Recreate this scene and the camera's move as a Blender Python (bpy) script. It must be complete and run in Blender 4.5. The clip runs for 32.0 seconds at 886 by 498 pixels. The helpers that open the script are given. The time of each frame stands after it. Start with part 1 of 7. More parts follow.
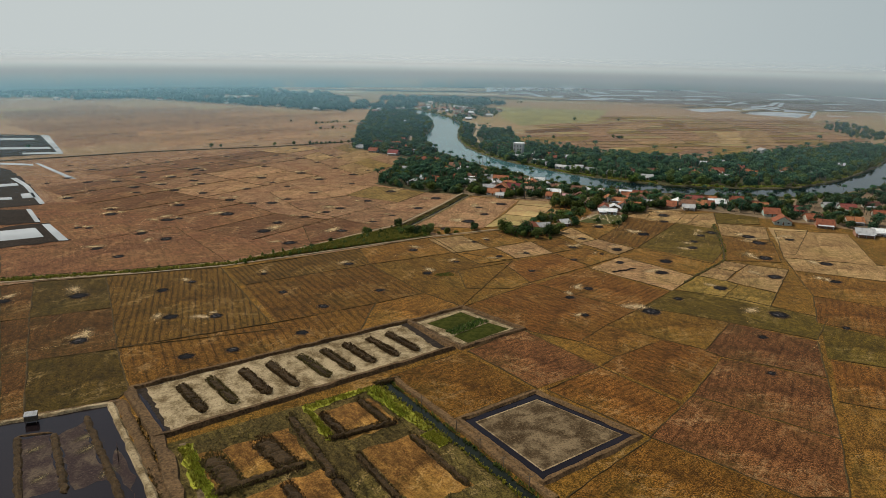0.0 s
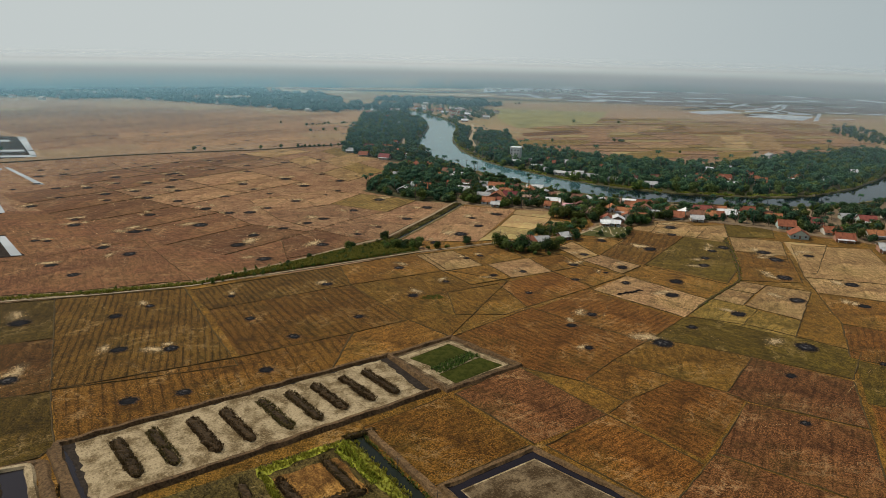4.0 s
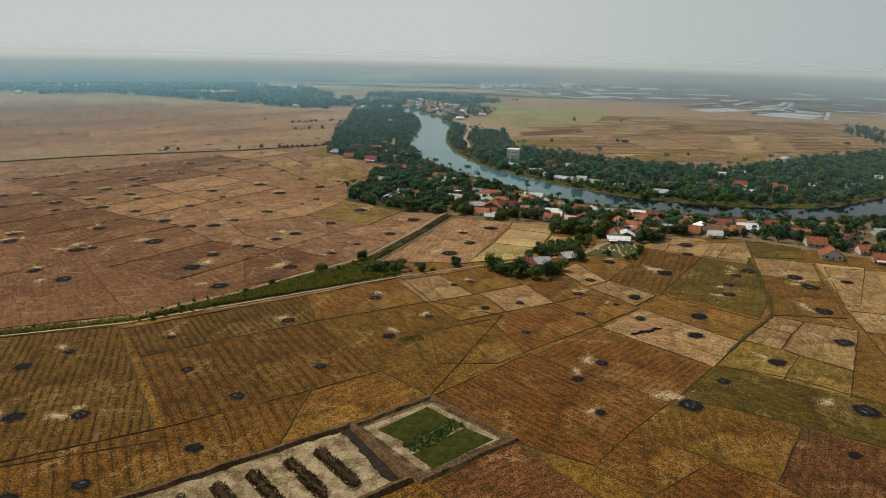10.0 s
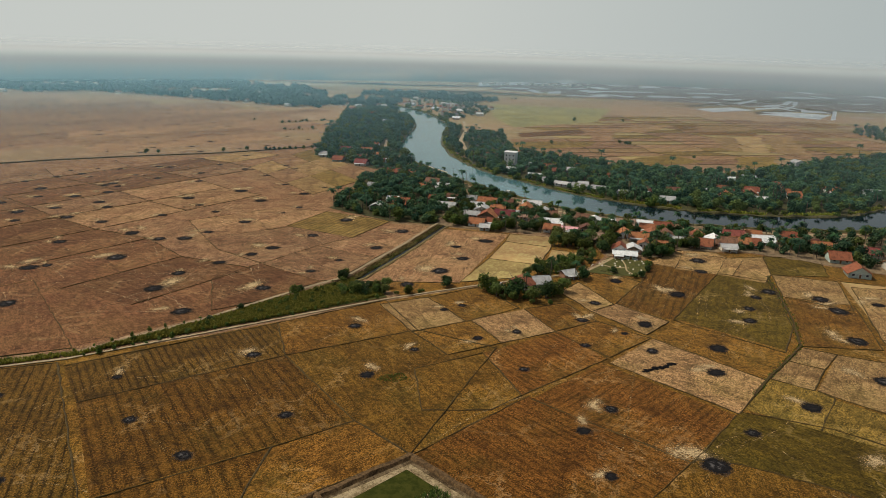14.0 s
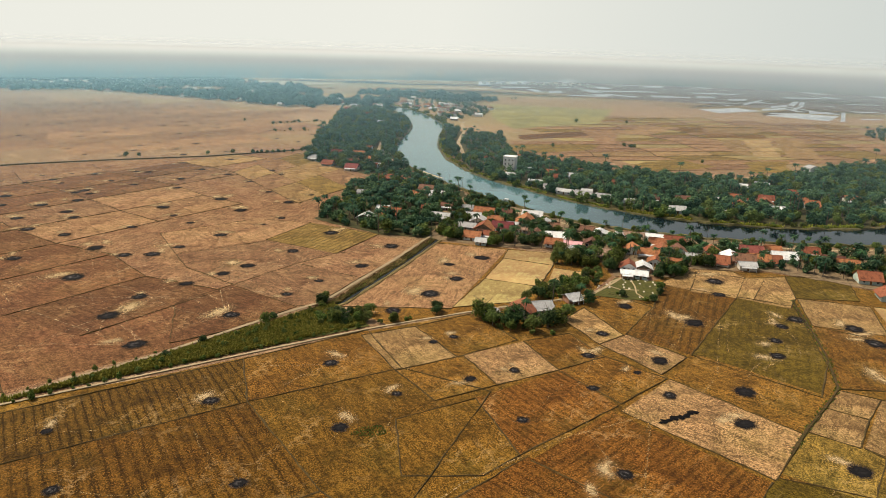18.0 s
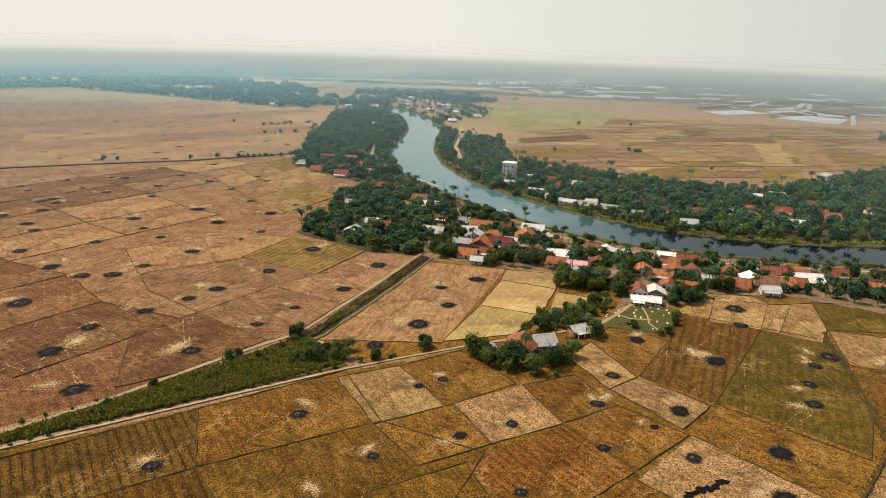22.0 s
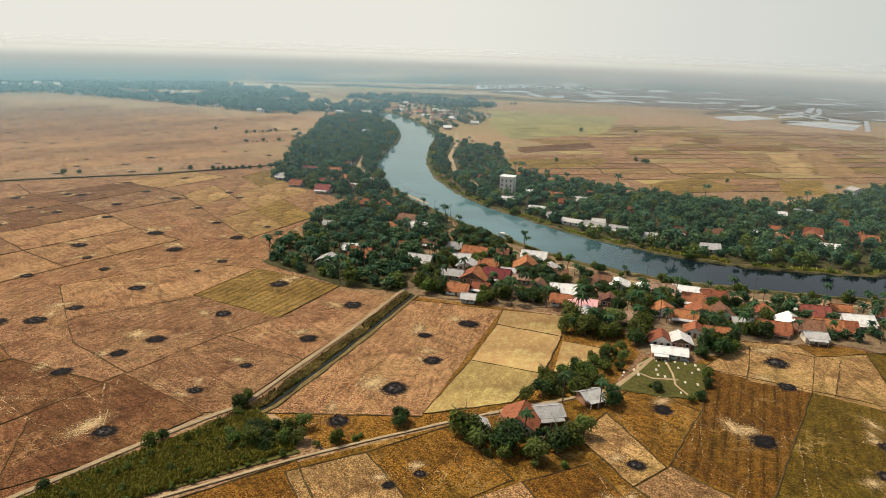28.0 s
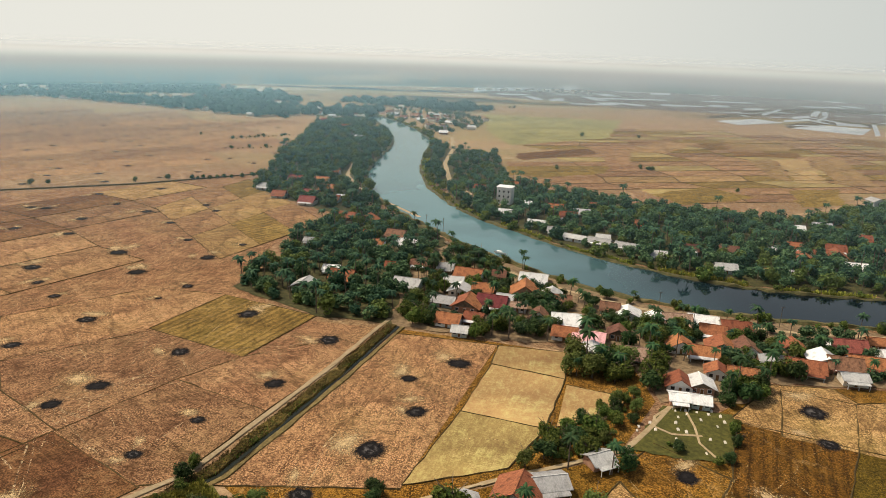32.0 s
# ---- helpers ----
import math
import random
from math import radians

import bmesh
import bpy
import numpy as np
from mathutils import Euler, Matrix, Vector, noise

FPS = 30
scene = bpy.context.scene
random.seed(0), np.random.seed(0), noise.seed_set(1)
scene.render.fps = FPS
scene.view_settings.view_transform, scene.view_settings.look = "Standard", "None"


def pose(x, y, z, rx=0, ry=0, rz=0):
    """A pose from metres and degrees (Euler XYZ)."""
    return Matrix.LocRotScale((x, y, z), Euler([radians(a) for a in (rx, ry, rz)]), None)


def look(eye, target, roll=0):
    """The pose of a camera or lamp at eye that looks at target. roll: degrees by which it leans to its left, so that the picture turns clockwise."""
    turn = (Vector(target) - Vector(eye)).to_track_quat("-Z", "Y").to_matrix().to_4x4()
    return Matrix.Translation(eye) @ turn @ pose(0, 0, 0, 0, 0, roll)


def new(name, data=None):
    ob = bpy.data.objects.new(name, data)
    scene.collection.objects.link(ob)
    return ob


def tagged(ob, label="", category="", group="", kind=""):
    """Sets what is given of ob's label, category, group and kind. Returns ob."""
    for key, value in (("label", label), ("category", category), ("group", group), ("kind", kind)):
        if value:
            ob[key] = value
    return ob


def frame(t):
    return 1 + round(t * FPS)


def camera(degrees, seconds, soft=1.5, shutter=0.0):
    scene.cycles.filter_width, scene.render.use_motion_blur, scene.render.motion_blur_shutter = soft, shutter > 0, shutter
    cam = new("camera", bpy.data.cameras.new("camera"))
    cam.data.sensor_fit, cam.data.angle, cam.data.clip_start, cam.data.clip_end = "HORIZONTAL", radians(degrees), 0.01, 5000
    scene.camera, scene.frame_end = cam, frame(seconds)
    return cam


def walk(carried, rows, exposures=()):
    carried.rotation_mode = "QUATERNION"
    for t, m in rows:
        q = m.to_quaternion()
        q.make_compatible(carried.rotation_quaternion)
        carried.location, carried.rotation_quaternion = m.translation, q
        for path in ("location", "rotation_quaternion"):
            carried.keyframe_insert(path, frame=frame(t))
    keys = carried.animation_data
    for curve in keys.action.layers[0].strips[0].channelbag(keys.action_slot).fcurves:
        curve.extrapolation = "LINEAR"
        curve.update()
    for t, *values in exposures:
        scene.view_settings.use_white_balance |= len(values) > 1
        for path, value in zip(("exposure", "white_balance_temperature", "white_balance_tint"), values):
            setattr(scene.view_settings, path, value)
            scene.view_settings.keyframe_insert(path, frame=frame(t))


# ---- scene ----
cam = camera(66.0, 32.0, soft=0.8)
PATH = [
    (0, look((0.00, 0.00, 100.00), (0.000, 95.960, 71.865), 1.026)),
    (1, look((1.00, 7.82, 99.82), (1.037, 103.754, 71.600), 1.170)),
    (6, look((5.91, 47.74, 99.24), (6.380, 143.729, 71.191), 1.291)),
    (9, look((8.49, 71.49, 99.40), (9.116, 167.304, 70.779), 1.492)),
    (11, look((10.42, 87.03, 99.26), (11.205, 182.707, 70.198), 1.573)),
    (13, look((12.40, 102.60, 99.30), (13.285, 198.238, 70.116), 1.609)),
    (19, look((18.10, 149.22, 99.53), (19.001, 244.753, 69.993), 1.872)),
    (21, look((19.88, 164.96, 99.75), (20.790, 260.469, 70.130), 2.037)),
    (23, look((21.60, 180.62, 99.85), (22.532, 276.105, 70.151), 2.070)),
    (28, look((26.12, 219.74, 99.25), (27.083, 315.358, 69.976), 2.027)),
    (30, look((27.96, 235.38, 99.04), (29.005, 331.025, 69.880), 2.024)),
    (32, look((29.93, 251.24, 98.95), (31.030, 346.937, 69.935), 2.026)),
]
walk(cam, PATH, exposures=[(0.0, -0.42, 5850, 6), (6.0, -0.43, 5900, 6), (9.0, -0.44, 6000, 6), (14.5, -0.43, 6200, 7), (16.4, 0.05, 6450, 8), (19.0, 0.12, 6520, 9), (24.0, 0.08, 6600, 10), (32.0, 0.04, 6550, 10)])

# ---- world, sun ----
SUN_EL, SUN_AZ = 56.0, 155.0       # height over the horizon; azimuth of the sun, anticlockwise from +x
world = bpy.data.worlds.new("sky")
scene.world = world
world.use_nodes = True
wt = world.node_tree
wt.nodes.clear()
w_out = wt.nodes.new("ShaderNodeOutputWorld")
w_bg = wt.nodes.new("ShaderNodeBackground")
w_sky = wt.nodes.new("ShaderNodeTexSky")
w_sky.sky_type = "NISHITA"
w_sky.sun_disc = False
w_sky.sun_elevation = radians(SUN_EL)
w_sky.sun_rotation = radians(90.0 - SUN_AZ)
w_sky.dust_density = 6.0
w_sky.air_density = 1.4
w_mix = wt.nodes.new("ShaderNodeMix")
w_mix.data_type = "RGBA"
w_co = wt.nodes.new("ShaderNodeTexCoord")
w_xyz = wt.nodes.new("ShaderNodeSeparateXYZ")
w_up = wt.nodes.new("ShaderNodeMapRange")
for _k, _v in zip((1, 2, 3, 4), (0.06, 0.42, 0.0, 0.92)):
    w_up.inputs[_k].default_value = _v
w_low = wt.nodes.new("ShaderNodeMix")                      # milky haze low over the plain, brighter on the sun's side
w_low.data_type = "RGBA"
w_low.inputs[6].default_value = (7.15, 7.1, 6.5, 1)
w_low.inputs[7].default_value = (5.2, 5.5, 5.25, 1)
w_side = wt.nodes.new("ShaderNodeMapRange")
for _k, _v in zip((1, 2, 3, 4), (0.0, 0.62, 0.0, 1.0)):
    w_side.inputs[_k].default_value = _v
wt.links.new(w_xyz.outputs[0], w_side.inputs[0])
wt.links.new(w_side.outputs[0], w_low.inputs[0])
wt.links.new(w_low.outputs[2], w_mix.inputs[6])
wt.links.new(w_co.outputs["Generated"], w_xyz.inputs[0])
wt.links.new(w_xyz.outputs[2], w_up.inputs[0])
wt.links.new(w_up.outputs[0], w_mix.inputs[0])
wt.links.new(w_sky.outputs[0], w_mix.inputs[7])
wt.links.new(w_mix.outputs[2], w_bg.inputs[0])
w_bg.inputs[1].default_value = 0.11
wt.links.new(w_bg.outputs[0], w_out.inputs[0])

sun = new("sun", bpy.data.lights.new("sun", "SUN"))
sun.data.energy = 3.7
sun.data.angle = radians(0.8)
sun.data.color = (1.0, 0.92, 0.77)
_sd = Vector((math.cos(radians(SUN_EL)) * math.cos(radians(SUN_AZ)), math.cos(radians(SUN_EL)) * math.sin(radians(SUN_AZ)), math.sin(radians(SUN_EL))))
sun.matrix_world = look(_sd * 500, (0, 0, 0))


# ---- materials ----
class Net:
    """A small builder of node materials."""

    def __init__(self, name, rough=0.9, spec=0.2, metal=0.0):
        self.mat = bpy.data.materials.new(name)
        self.mat.use_nodes = True
        self.t = self.mat.node_tree
        self.b = self.t.nodes["Principled BSDF"]
        self.b.inputs["Roughness"].default_value = rough
        self.b.inputs["Specular IOR Level"].default_value = spec
        self.b.inputs["Metallic"].default_value = metal
        self.co = self.t.nodes.new("ShaderNodeTexCoord")
        self.info = self.t.nodes.new("ShaderNodeObjectInfo")

    def put(self, value, socket):
        if hasattr(value, "is_output"):
            self.t.links.new(value, socket)
        else:
            socket.default_value = value

    def vec(self, scale=(1, 1, 1), turn=0.0, space="Object", warp=0.0):
        m = self.t.nodes.new("ShaderNodeMapping")
        m.inputs["Scale"].default_value = scale
        m.inputs["Rotation"].default_value = (0, 0, radians(turn))
        self.t.links.new(self.co.outputs[space], m.inputs[0])
        if not warp:
            return m.outputs[0]
        n = self.t.nodes.new("ShaderNodeTexNoise")
        n.inputs["Scale"].default_value = 0.6
        self.t.links.new(m.outputs[0], n.inputs[0])
        a = self.t.nodes.new("ShaderNodeVectorMath")
        a.operation = "MULTIPLY_ADD"
        a.inputs[1].default_value = (warp, warp, warp)
        self.t.links.new(n.outputs["Color"], a.inputs[0])
        self.t.links.new(m.outputs[0], a.inputs[2])
        return a.outputs[0]

    def noise(self, scale, detail=3.0, vec=None, rough=0.55):
        n = self.t.nodes.new("ShaderNodeTexNoise")
        n.inputs["Scale"].default_value = scale
        n.inputs["Detail"].default_value = detail
        n.inputs["Roughness"].default_value = rough
        self.t.links.new(vec or self.co.outputs["Object"], n.inputs[0])
        return n.outputs[0]

    def wave(self, scale, distort=2.0, vec=None, detail=2.0):
        n = self.t.nodes.new("ShaderNodeTexWave")
        n.inputs["Scale"].default_value = scale
        n.inputs["Distortion"].default_value = distort
        n.inputs["Detail"].default_value = detail
        n.inputs["Detail Scale"].default_value = 1.2
        self.t.links.new(vec or self.co.outputs["Object"], n.inputs[0])
        return n.outputs["Fac"]

    def voro(self, scale, vec=None, feature="F1", out="Distance"):
        n = self.t.nodes.new("ShaderNodeTexVoronoi")
        n.feature = feature
        n.inputs["Scale"].default_value = scale
        self.t.links.new(vec or self.co.outputs["Object"], n.inputs[0])
        return n.outputs[out]

    def ramp(self, value, lo, hi, a=0.0, b=1.0):
        n = self.t.nodes.new("ShaderNodeMapRange")
        n.interpolation_type = "SMOOTHSTEP"
        for k, v in zip((1, 2, 3, 4), (lo, hi, a, b)):
            n.inputs[k].default_value = v
        self.put(value, n.inputs[0])
        return n.outputs[0]

    def line(self, value, lo, hi, a=0.0, b=1.0):
        n = self.t.nodes.new("ShaderNodeMapRange")
        for k, v in zip((1, 2, 3, 4), (lo, hi, a, b)):
            n.inputs[k].default_value = v
        self.put(value, n.inputs[0])
        return n.outputs[0]

    def mul(self, a, b, op="MULTIPLY"):
        n = self.t.nodes.new("ShaderNodeMath")
        n.operation = op
        self.put(a, n.inputs[0])
        self.put(b, n.inputs[1])
        return n.outputs[0]

    def mix(self, fac, a, b, kind="MIX"):
        n = self.t.nodes.new("ShaderNodeMix")
        n.data_type = "RGBA"
        n.blend_type = kind
        self.put(fac, n.inputs[0])
        self.put(a if hasattr(a, "is_output") else (*a, 1), n.inputs[6])
        self.put(b if hasattr(b, "is_output") else (*b, 1), n.inputs[7])
        return n.outputs[2]

    def hsv(self, col, value=1.0, hue=0.5, sat=1.0):
        n = self.t.nodes.new("ShaderNodeHueSaturation")
        self.put(hue, n.inputs["Hue"])
        self.put(sat, n.inputs["Saturation"])
        self.put(value, n.inputs["Value"])
        self.put(col, n.inputs["Color"])
        return n.outputs[0]

    def bump(self, height, strength=0.5, dist=0.1):
        n = self.t.nodes.new("ShaderNodeBump")
        n.inputs["Strength"].default_value = strength
        n.inputs["Distance"].default_value = dist
        self.put(height, n.inputs["Height"])
        self.t.links.new(n.outputs[0], self.b.inputs["Normal"])

    def done(self, col):
        self.put(col if hasattr(col, "is_output") else (*col, 1), self.b.inputs["Base Color"])
        return self.mat




def field_material(name, a, b, straw=0.45, rows=0.0, gap=0.1, grain=1.0, stalks=(1.0, 1.0, 1.0), weeds=0.5):
    """Harvested field: two soil and stubble colours, combed stubble, pale straw flecks, damp stains, trodden marks."""
    n = Net(name, 0.95, 0.06)
    pale = tuple(min(0.55, v * k * q) for v, k, q in zip(b, (2.75, 2.6, 2.4), stalks))
    dark = tuple(0.36 * v for v in a)
    big = n.noise(0.05, 5.0, n.vec(warp=3.0))
    col = n.mix(n.ramp(big, 0.36, 0.64), a, b)
    wide = n.noise(0.018, 4.0, n.vec(warp=8.0), 0.6)
    mid = n.noise(0.17, 5.0, n.vec(warp=1.0), 0.68)
    comb = n.noise(1.0, 4.0, n.vec((1.15, 0.16, 1.0), warp=0.25), 0.6)
    tiny = n.noise(2.4, 2.0, n.vec((1.0, 0.8, 1.0)), 0.6)
    clump = n.noise(1.0, 3.0, n.vec(warp=0.6), 0.6)
    col = n.mix(n.ramp(mid, 0.5, 0.7, 0, 0.45 * straw + 0.2), col, pale)
    col = n.mix(n.ramp(mid, 0.48, 0.3, 0, 0.7 * grain), col, dark)
    col = n.hsv(col, n.ramp(wide, 0.3, 0.7, 0.72, 1.25), n.ramp(big, 0.3, 0.7, 0.493, 0.507))
    green = n.noise(0.035, 5.0, n.vec(turn=25, warp=2.0), 0.65)
    lush = 0.55 * b[0] + 0.45 * b[1]
    col = n.mix(n.ramp(green, 0.48, 0.66, 0, weeds * grain), col, (0.72 * lush, 0.56 * lush, 0.09 * lush))
    tuft = n.noise(0.38, 4.0, n.vec((1.0, 0.85, 1.0), warp=0.6), 0.68)
    col = n.mix(n.ramp(tuft, 0.52, 0.63, 0, 0.5 * straw + 0.12), col, pale)
    col = n.mix(n.ramp(tuft, 0.48, 0.37, 0, 0.55 * grain), col, dark)
    col = n.mix(n.ramp(comb, 0.52, 0.64, 0, 0.35 * straw + 0.08), col, pale)
    col = n.mix(n.ramp(comb, 0.48, 0.36, 0, 0.4 * grain), col, dark)
    col = n.mix(n.ramp(clump, 0.53, 0.63, 0, 0.5 * straw + 0.08), col, pale)
    col = n.mix(n.ramp(clump, 0.48, 0.38, 0, 0.52 * grain), col, dark)
    patch = n.ramp(n.noise(0.1, 4.0), 0.35, 0.62, 0.15, 1.0)
    col = n.mix(n.mul(n.ramp(tiny, 0.53, 0.6), n.mul(patch, min(1.0, straw * 1.8))), col, pale)
    col = n.mix(n.ramp(tiny, 0.48, 0.4, 0, 0.6 * grain), col, dark)
    w = n.wave(gap, 1.0, n.vec())
    dash = n.ramp(n.noise(0.22, 3.0, n.vec((1.0, 0.25, 1.0))), 0.34, 0.58, 0.1, 1.0)
    col = n.mix(n.mul(n.mul(n.ramp(w, 0.84, 0.985), dash), max(rows, 0.14 * grain)), col, tuple(0.6 * v for v in dark))
    col = n.mix(n.mul(n.ramp(w, 0.5, 0.05), n.mul(dash, max(0.3 * rows, 0.06 * grain))), col, pale)
    mark_col = tuple(0.45 * p + 0.55 * q for p, q in zip(pale, (0.42, 0.28, 0.125)))
    for sc, thick, turn in ((0.03, 0.022, 0), (0.047, 0.02, 50)):
        web = n.voro(sc, n.vec((1, 1, 1), turn, warp=5.0), "DISTANCE_TO_EDGE")
        mark = n.mul(n.ramp(web, thick, 0.0), n.ramp(n.noise(0.06, 3.0), 0.45, 0.66, 0, 0.6))
        col = n.mix(n.mul(mark, n.ramp(tiny, 0.35, 0.6, 0.35, 1.0)), col, mark_col)
    col = n.hsv(col, n.ramp(n.info.outputs["Random"], 0.0, 1.0, 0.88, 1.12))
    n.b.inputs["Sheen Weight"].default_value = 0.1
    n.b.inputs["Sheen Roughness"].default_value = 0.4
    n.b.inputs["Sheen Tint"].default_value = (1.0, 0.8, 0.55, 1)
    n.bump(clump, 0.6, 0.25)
    return n.done(col)


FIELD = {}
FIELD["brown"] = field_material("stubble_brown", (0.0833, 0.03806, 0.006357), (0.1163, 0.05528, 0.009308))
FIELD["red"] = field_material("stubble_red_brown", (0.1291, 0.05917, 0.02484), (0.1647, 0.08748, 0.04025), 0.5, stalks=(1.0, 1.08, 1.25), weeds=0.16)
FIELD["redd"] = field_material("stubble_dark_red", (0.1007, 0.04212, 0.0172), (0.1246, 0.05615, 0.02202), 0.25, stalks=(1.0, 1.08, 1.25), weeds=0.16)
FIELD["tan"] = field_material("stubble_tan", (0.09027, 0.04433, 0.007164), (0.1253, 0.06293, 0.01075), 0.55)
FIELD["tanr"] = field_material("stubble_tan_red", (0.1575, 0.0777, 0.03261), (0.1988, 0.1076, 0.04741), 0.5, stalks=(1.0, 1.08, 1.25), weeds=0.16)
FIELD["rows"] = field_material("stubble_rows", (0.04648, 0.02386, 0.003933), (0.06391, 0.03306, 0.005488), 0.5, 0.75, 0.135)
FIELD["rowsb"] = field_material("stubble_fine_rows", (0.06277, 0.02848, 0.004504), (0.08531, 0.04002, 0.006431), 0.45, 0.55, 0.1)
FIELD["olive"] = field_material("stubble_olive", (0.05518, 0.03654, 0.0043), (0.0846, 0.05386, 0.006757), 0.22)
FIELD["olive2"] = field_material("stubble_olive_brown", (0.08138, 0.04159, 0.00588), (0.1131, 0.05721, 0.008869), 0.35)
FIELD["pale"] = field_material("stubble_pale", (0.1592, 0.08774, 0.03034), (0.2013, 0.1188, 0.04468), 0.45, grain=0.8, stalks=(1.0, 1.08, 1.25))
FIELD["grey"] = field_material("stubble_grey", (0.1593, 0.08743, 0.03455), (0.201, 0.1129, 0.04548), 0.5, stalks=(1.0, 1.08, 1.25))
FIELD["gold"] = field_material("straw_gold", (0.29, 0.172, 0.07), (0.345, 0.204, 0.085), 0.06, grain=0.08)
FIELD["orange"] = field_material("stubble_orange", (0.08184, 0.03257, 0.005575), (0.1081, 0.04547, 0.008406), 0.4, 0.4, 0.13)
FIELD["lime"] = field_material("stubble_green", (0.1085, 0.07339, 0.01224), (0.1521, 0.09473, 0.01982), 0.4)
FIELD["lime2"] = field_material("straw_green", (0.225, 0.149, 0.053), (0.28, 0.185, 0.069), 0.12, grain=0.2)
FIELD["yell"] = field_material("stubble_yellow", (0.1207, 0.07494, 0.01763), (0.1547, 0.09816, 0.02648), 0.4, 0.5, 0.11)
FIELD["wine"] = field_material("stubble_wine", (0.06385, 0.02498, 0.007201), (0.08753, 0.03526, 0.01024), 0.5, 0.3, 0.12, stalks=(1.0, 1.08, 1.25))
FIELD["dusk"] = field_material("stubble_dark_brown", (0.05, 0.0235, 0.0062), (0.074, 0.0345, 0.0088), 0.3)
FIELD["moss"] = field_material("stubble_dark_olive", (0.042, 0.0275, 0.0048), (0.062, 0.0375, 0.0065), 0.22)
FIELD["meadow"] = field_material("meadow_grass", (0.2, 0.168, 0.06), (0.27, 0.215, 0.08), 0.15, grain=0.3)
FIELD["rough"] = field_material("stubble_rough", (0.0712, 0.03144, 0.004536), (0.09908, 0.04585, 0.007188), 0.5)


def plain_material(name, a, b, rough=0.9, scale=1.0, amount=1.0, spec=0.2, rnd=0.12, bump=0.4):
    n = Net(name, rough, spec)
    f = n.noise(0.9 * scale, 6.0, rough=0.7)
    g = n.noise(0.12 * scale, 3.0)
    col = n.mix(n.ramp(f, 0.5 - 0.2 * amount, 0.5 + 0.2 * amount), a, b)
    col = n.mix(n.ramp(g, 0.35, 0.7, 0, 0.35), col, tuple(0.6 * v for v in a))
    if rnd:
        col = n.hsv(col, n.ramp(n.info.outputs["Random"], 0, 1, 1 - rnd, 1 + rnd))
    if bump:
        n.bump(f, bump, 0.15)
    return n.done(col)


M_BUND = plain_material("bund_grass", (0.028, 0.018, 0.005), (0.1, 0.064, 0.017), scale=1.5)
M_DIKE = plain_material("dike_earth", (0.045, 0.025, 0.009), (0.19, 0.108, 0.042), scale=1.5)
M_PATH = plain_material("dirt_path", (0.286, 0.204, 0.105), (0.394, 0.299, 0.177))
M_YARD = plain_material("village_earth", (0.1, 0.066, 0.034), (0.27, 0.185, 0.1), scale=0.6)
# understory grass kept dark: shade under the trees is in its colour
M_SHADEGRASS = plain_material("shaded_grove_floor", (0.026, 0.032, 0.009), (0.1, 0.08, 0.028), scale=0.7)


def mud_material(name, dark, pale, at=0.5):
    """Drying mud: pale crust over damp brown patches, fine cracks and specks."""
    n = Net(name, 0.95, 0.1)
    big = n.noise(0.16, 6.0, n.vec(warp=1.5), 0.7)
    col = n.mix(n.ramp(big, at - 0.12, at + 0.1), dark, pale)
    fine = n.noise(1.6, 4.0, rough=0.8)
    spot = n.noise(0.55, 5.0, n.vec(warp=0.8), 0.7)
    col = n.mix(n.ramp(spot, 0.5, 0.66, 0, 0.6), col, tuple(0.75 * d + 0.25 * p for d, p in zip(dark, pale)))
    col = n.mix(n.ramp(fine, 0.52, 0.68, 0, 0.6), col, tuple(min(0.55, 1.35 * v) for v in pale))
    col = n.mix(n.ramp(fine, 0.48, 0.34, 0, 0.75), col, tuple(0.45 * v for v in dark))
    n.bump(fine, 0.6, 0.15)
    return n.done(col)


M_MUD = mud_material("dry_pond_mud", (0.11, 0.072, 0.03), (0.36, 0.27, 0.15), 0.5)
M_MUDGREY = mud_material("grey_pond_floor", (0.045, 0.027, 0.011), (0.185, 0.128, 0.066), 0.53)
M_RUST = field_material("rust_earth", (0.085, 0.04, 0.01), (0.25, 0.11, 0.025), 0.12, grain=0.6)
M_WEEDBED = field_material("weed_bed", (0.03, 0.022, 0.007), (0.085, 0.06, 0.016), 0.1)
M_WEED = plain_material("lime_weed", (0.12, 0.12, 0.01), (0.36, 0.34, 0.025), scale=0.8)
M_WET = plain_material("wet_mud", (0.02, 0.015, 0.011), (0.055, 0.041, 0.03), 0.95, spec=0.05)
M_DRYGRASS = plain_material("dry_bank_grass", (0.085, 0.06, 0.018), (0.2, 0.14, 0.05))
M_BRUSH = plain_material("dark_brush", (0.02, 0.012, 0.004), (0.075, 0.042, 0.014), scale=2.0)
M_CEMGRASS = plain_material("graveyard_grass", (0.038, 0.04, 0.007), (0.105, 0.092, 0.018), scale=0.8)
M_BANK = plain_material("river_bank", (0.035, 0.04, 0.012), (0.13, 0.1, 0.04), scale=0.5)
M_WHITE = plain_material("white_wash", (0.62, 0.6, 0.55), (0.76, 0.74, 0.69), 0.8, bump=0.1, rnd=0.05)
M_POLE = plain_material("wood_pole", (0.0816, 0.0612, 0.0408), (0.17, 0.136, 0.0952))


def water_material(name, col, rough=0.12, ripple=0.03, scale=0.5):
    n = Net(name, rough, 0.5)
    n.b.inputs["IOR"].default_value = 1.33
    f = n.noise(scale, 4.0, n.vec((1, 2.2, 1), 30))
    n.bump(f, ripple, 0.3)
    g = n.noise(0.02, 3.0)
    return n.done(n.mix(n.ramp(g, 0.35, 0.65), col, tuple(0.75 * v for v in col)))




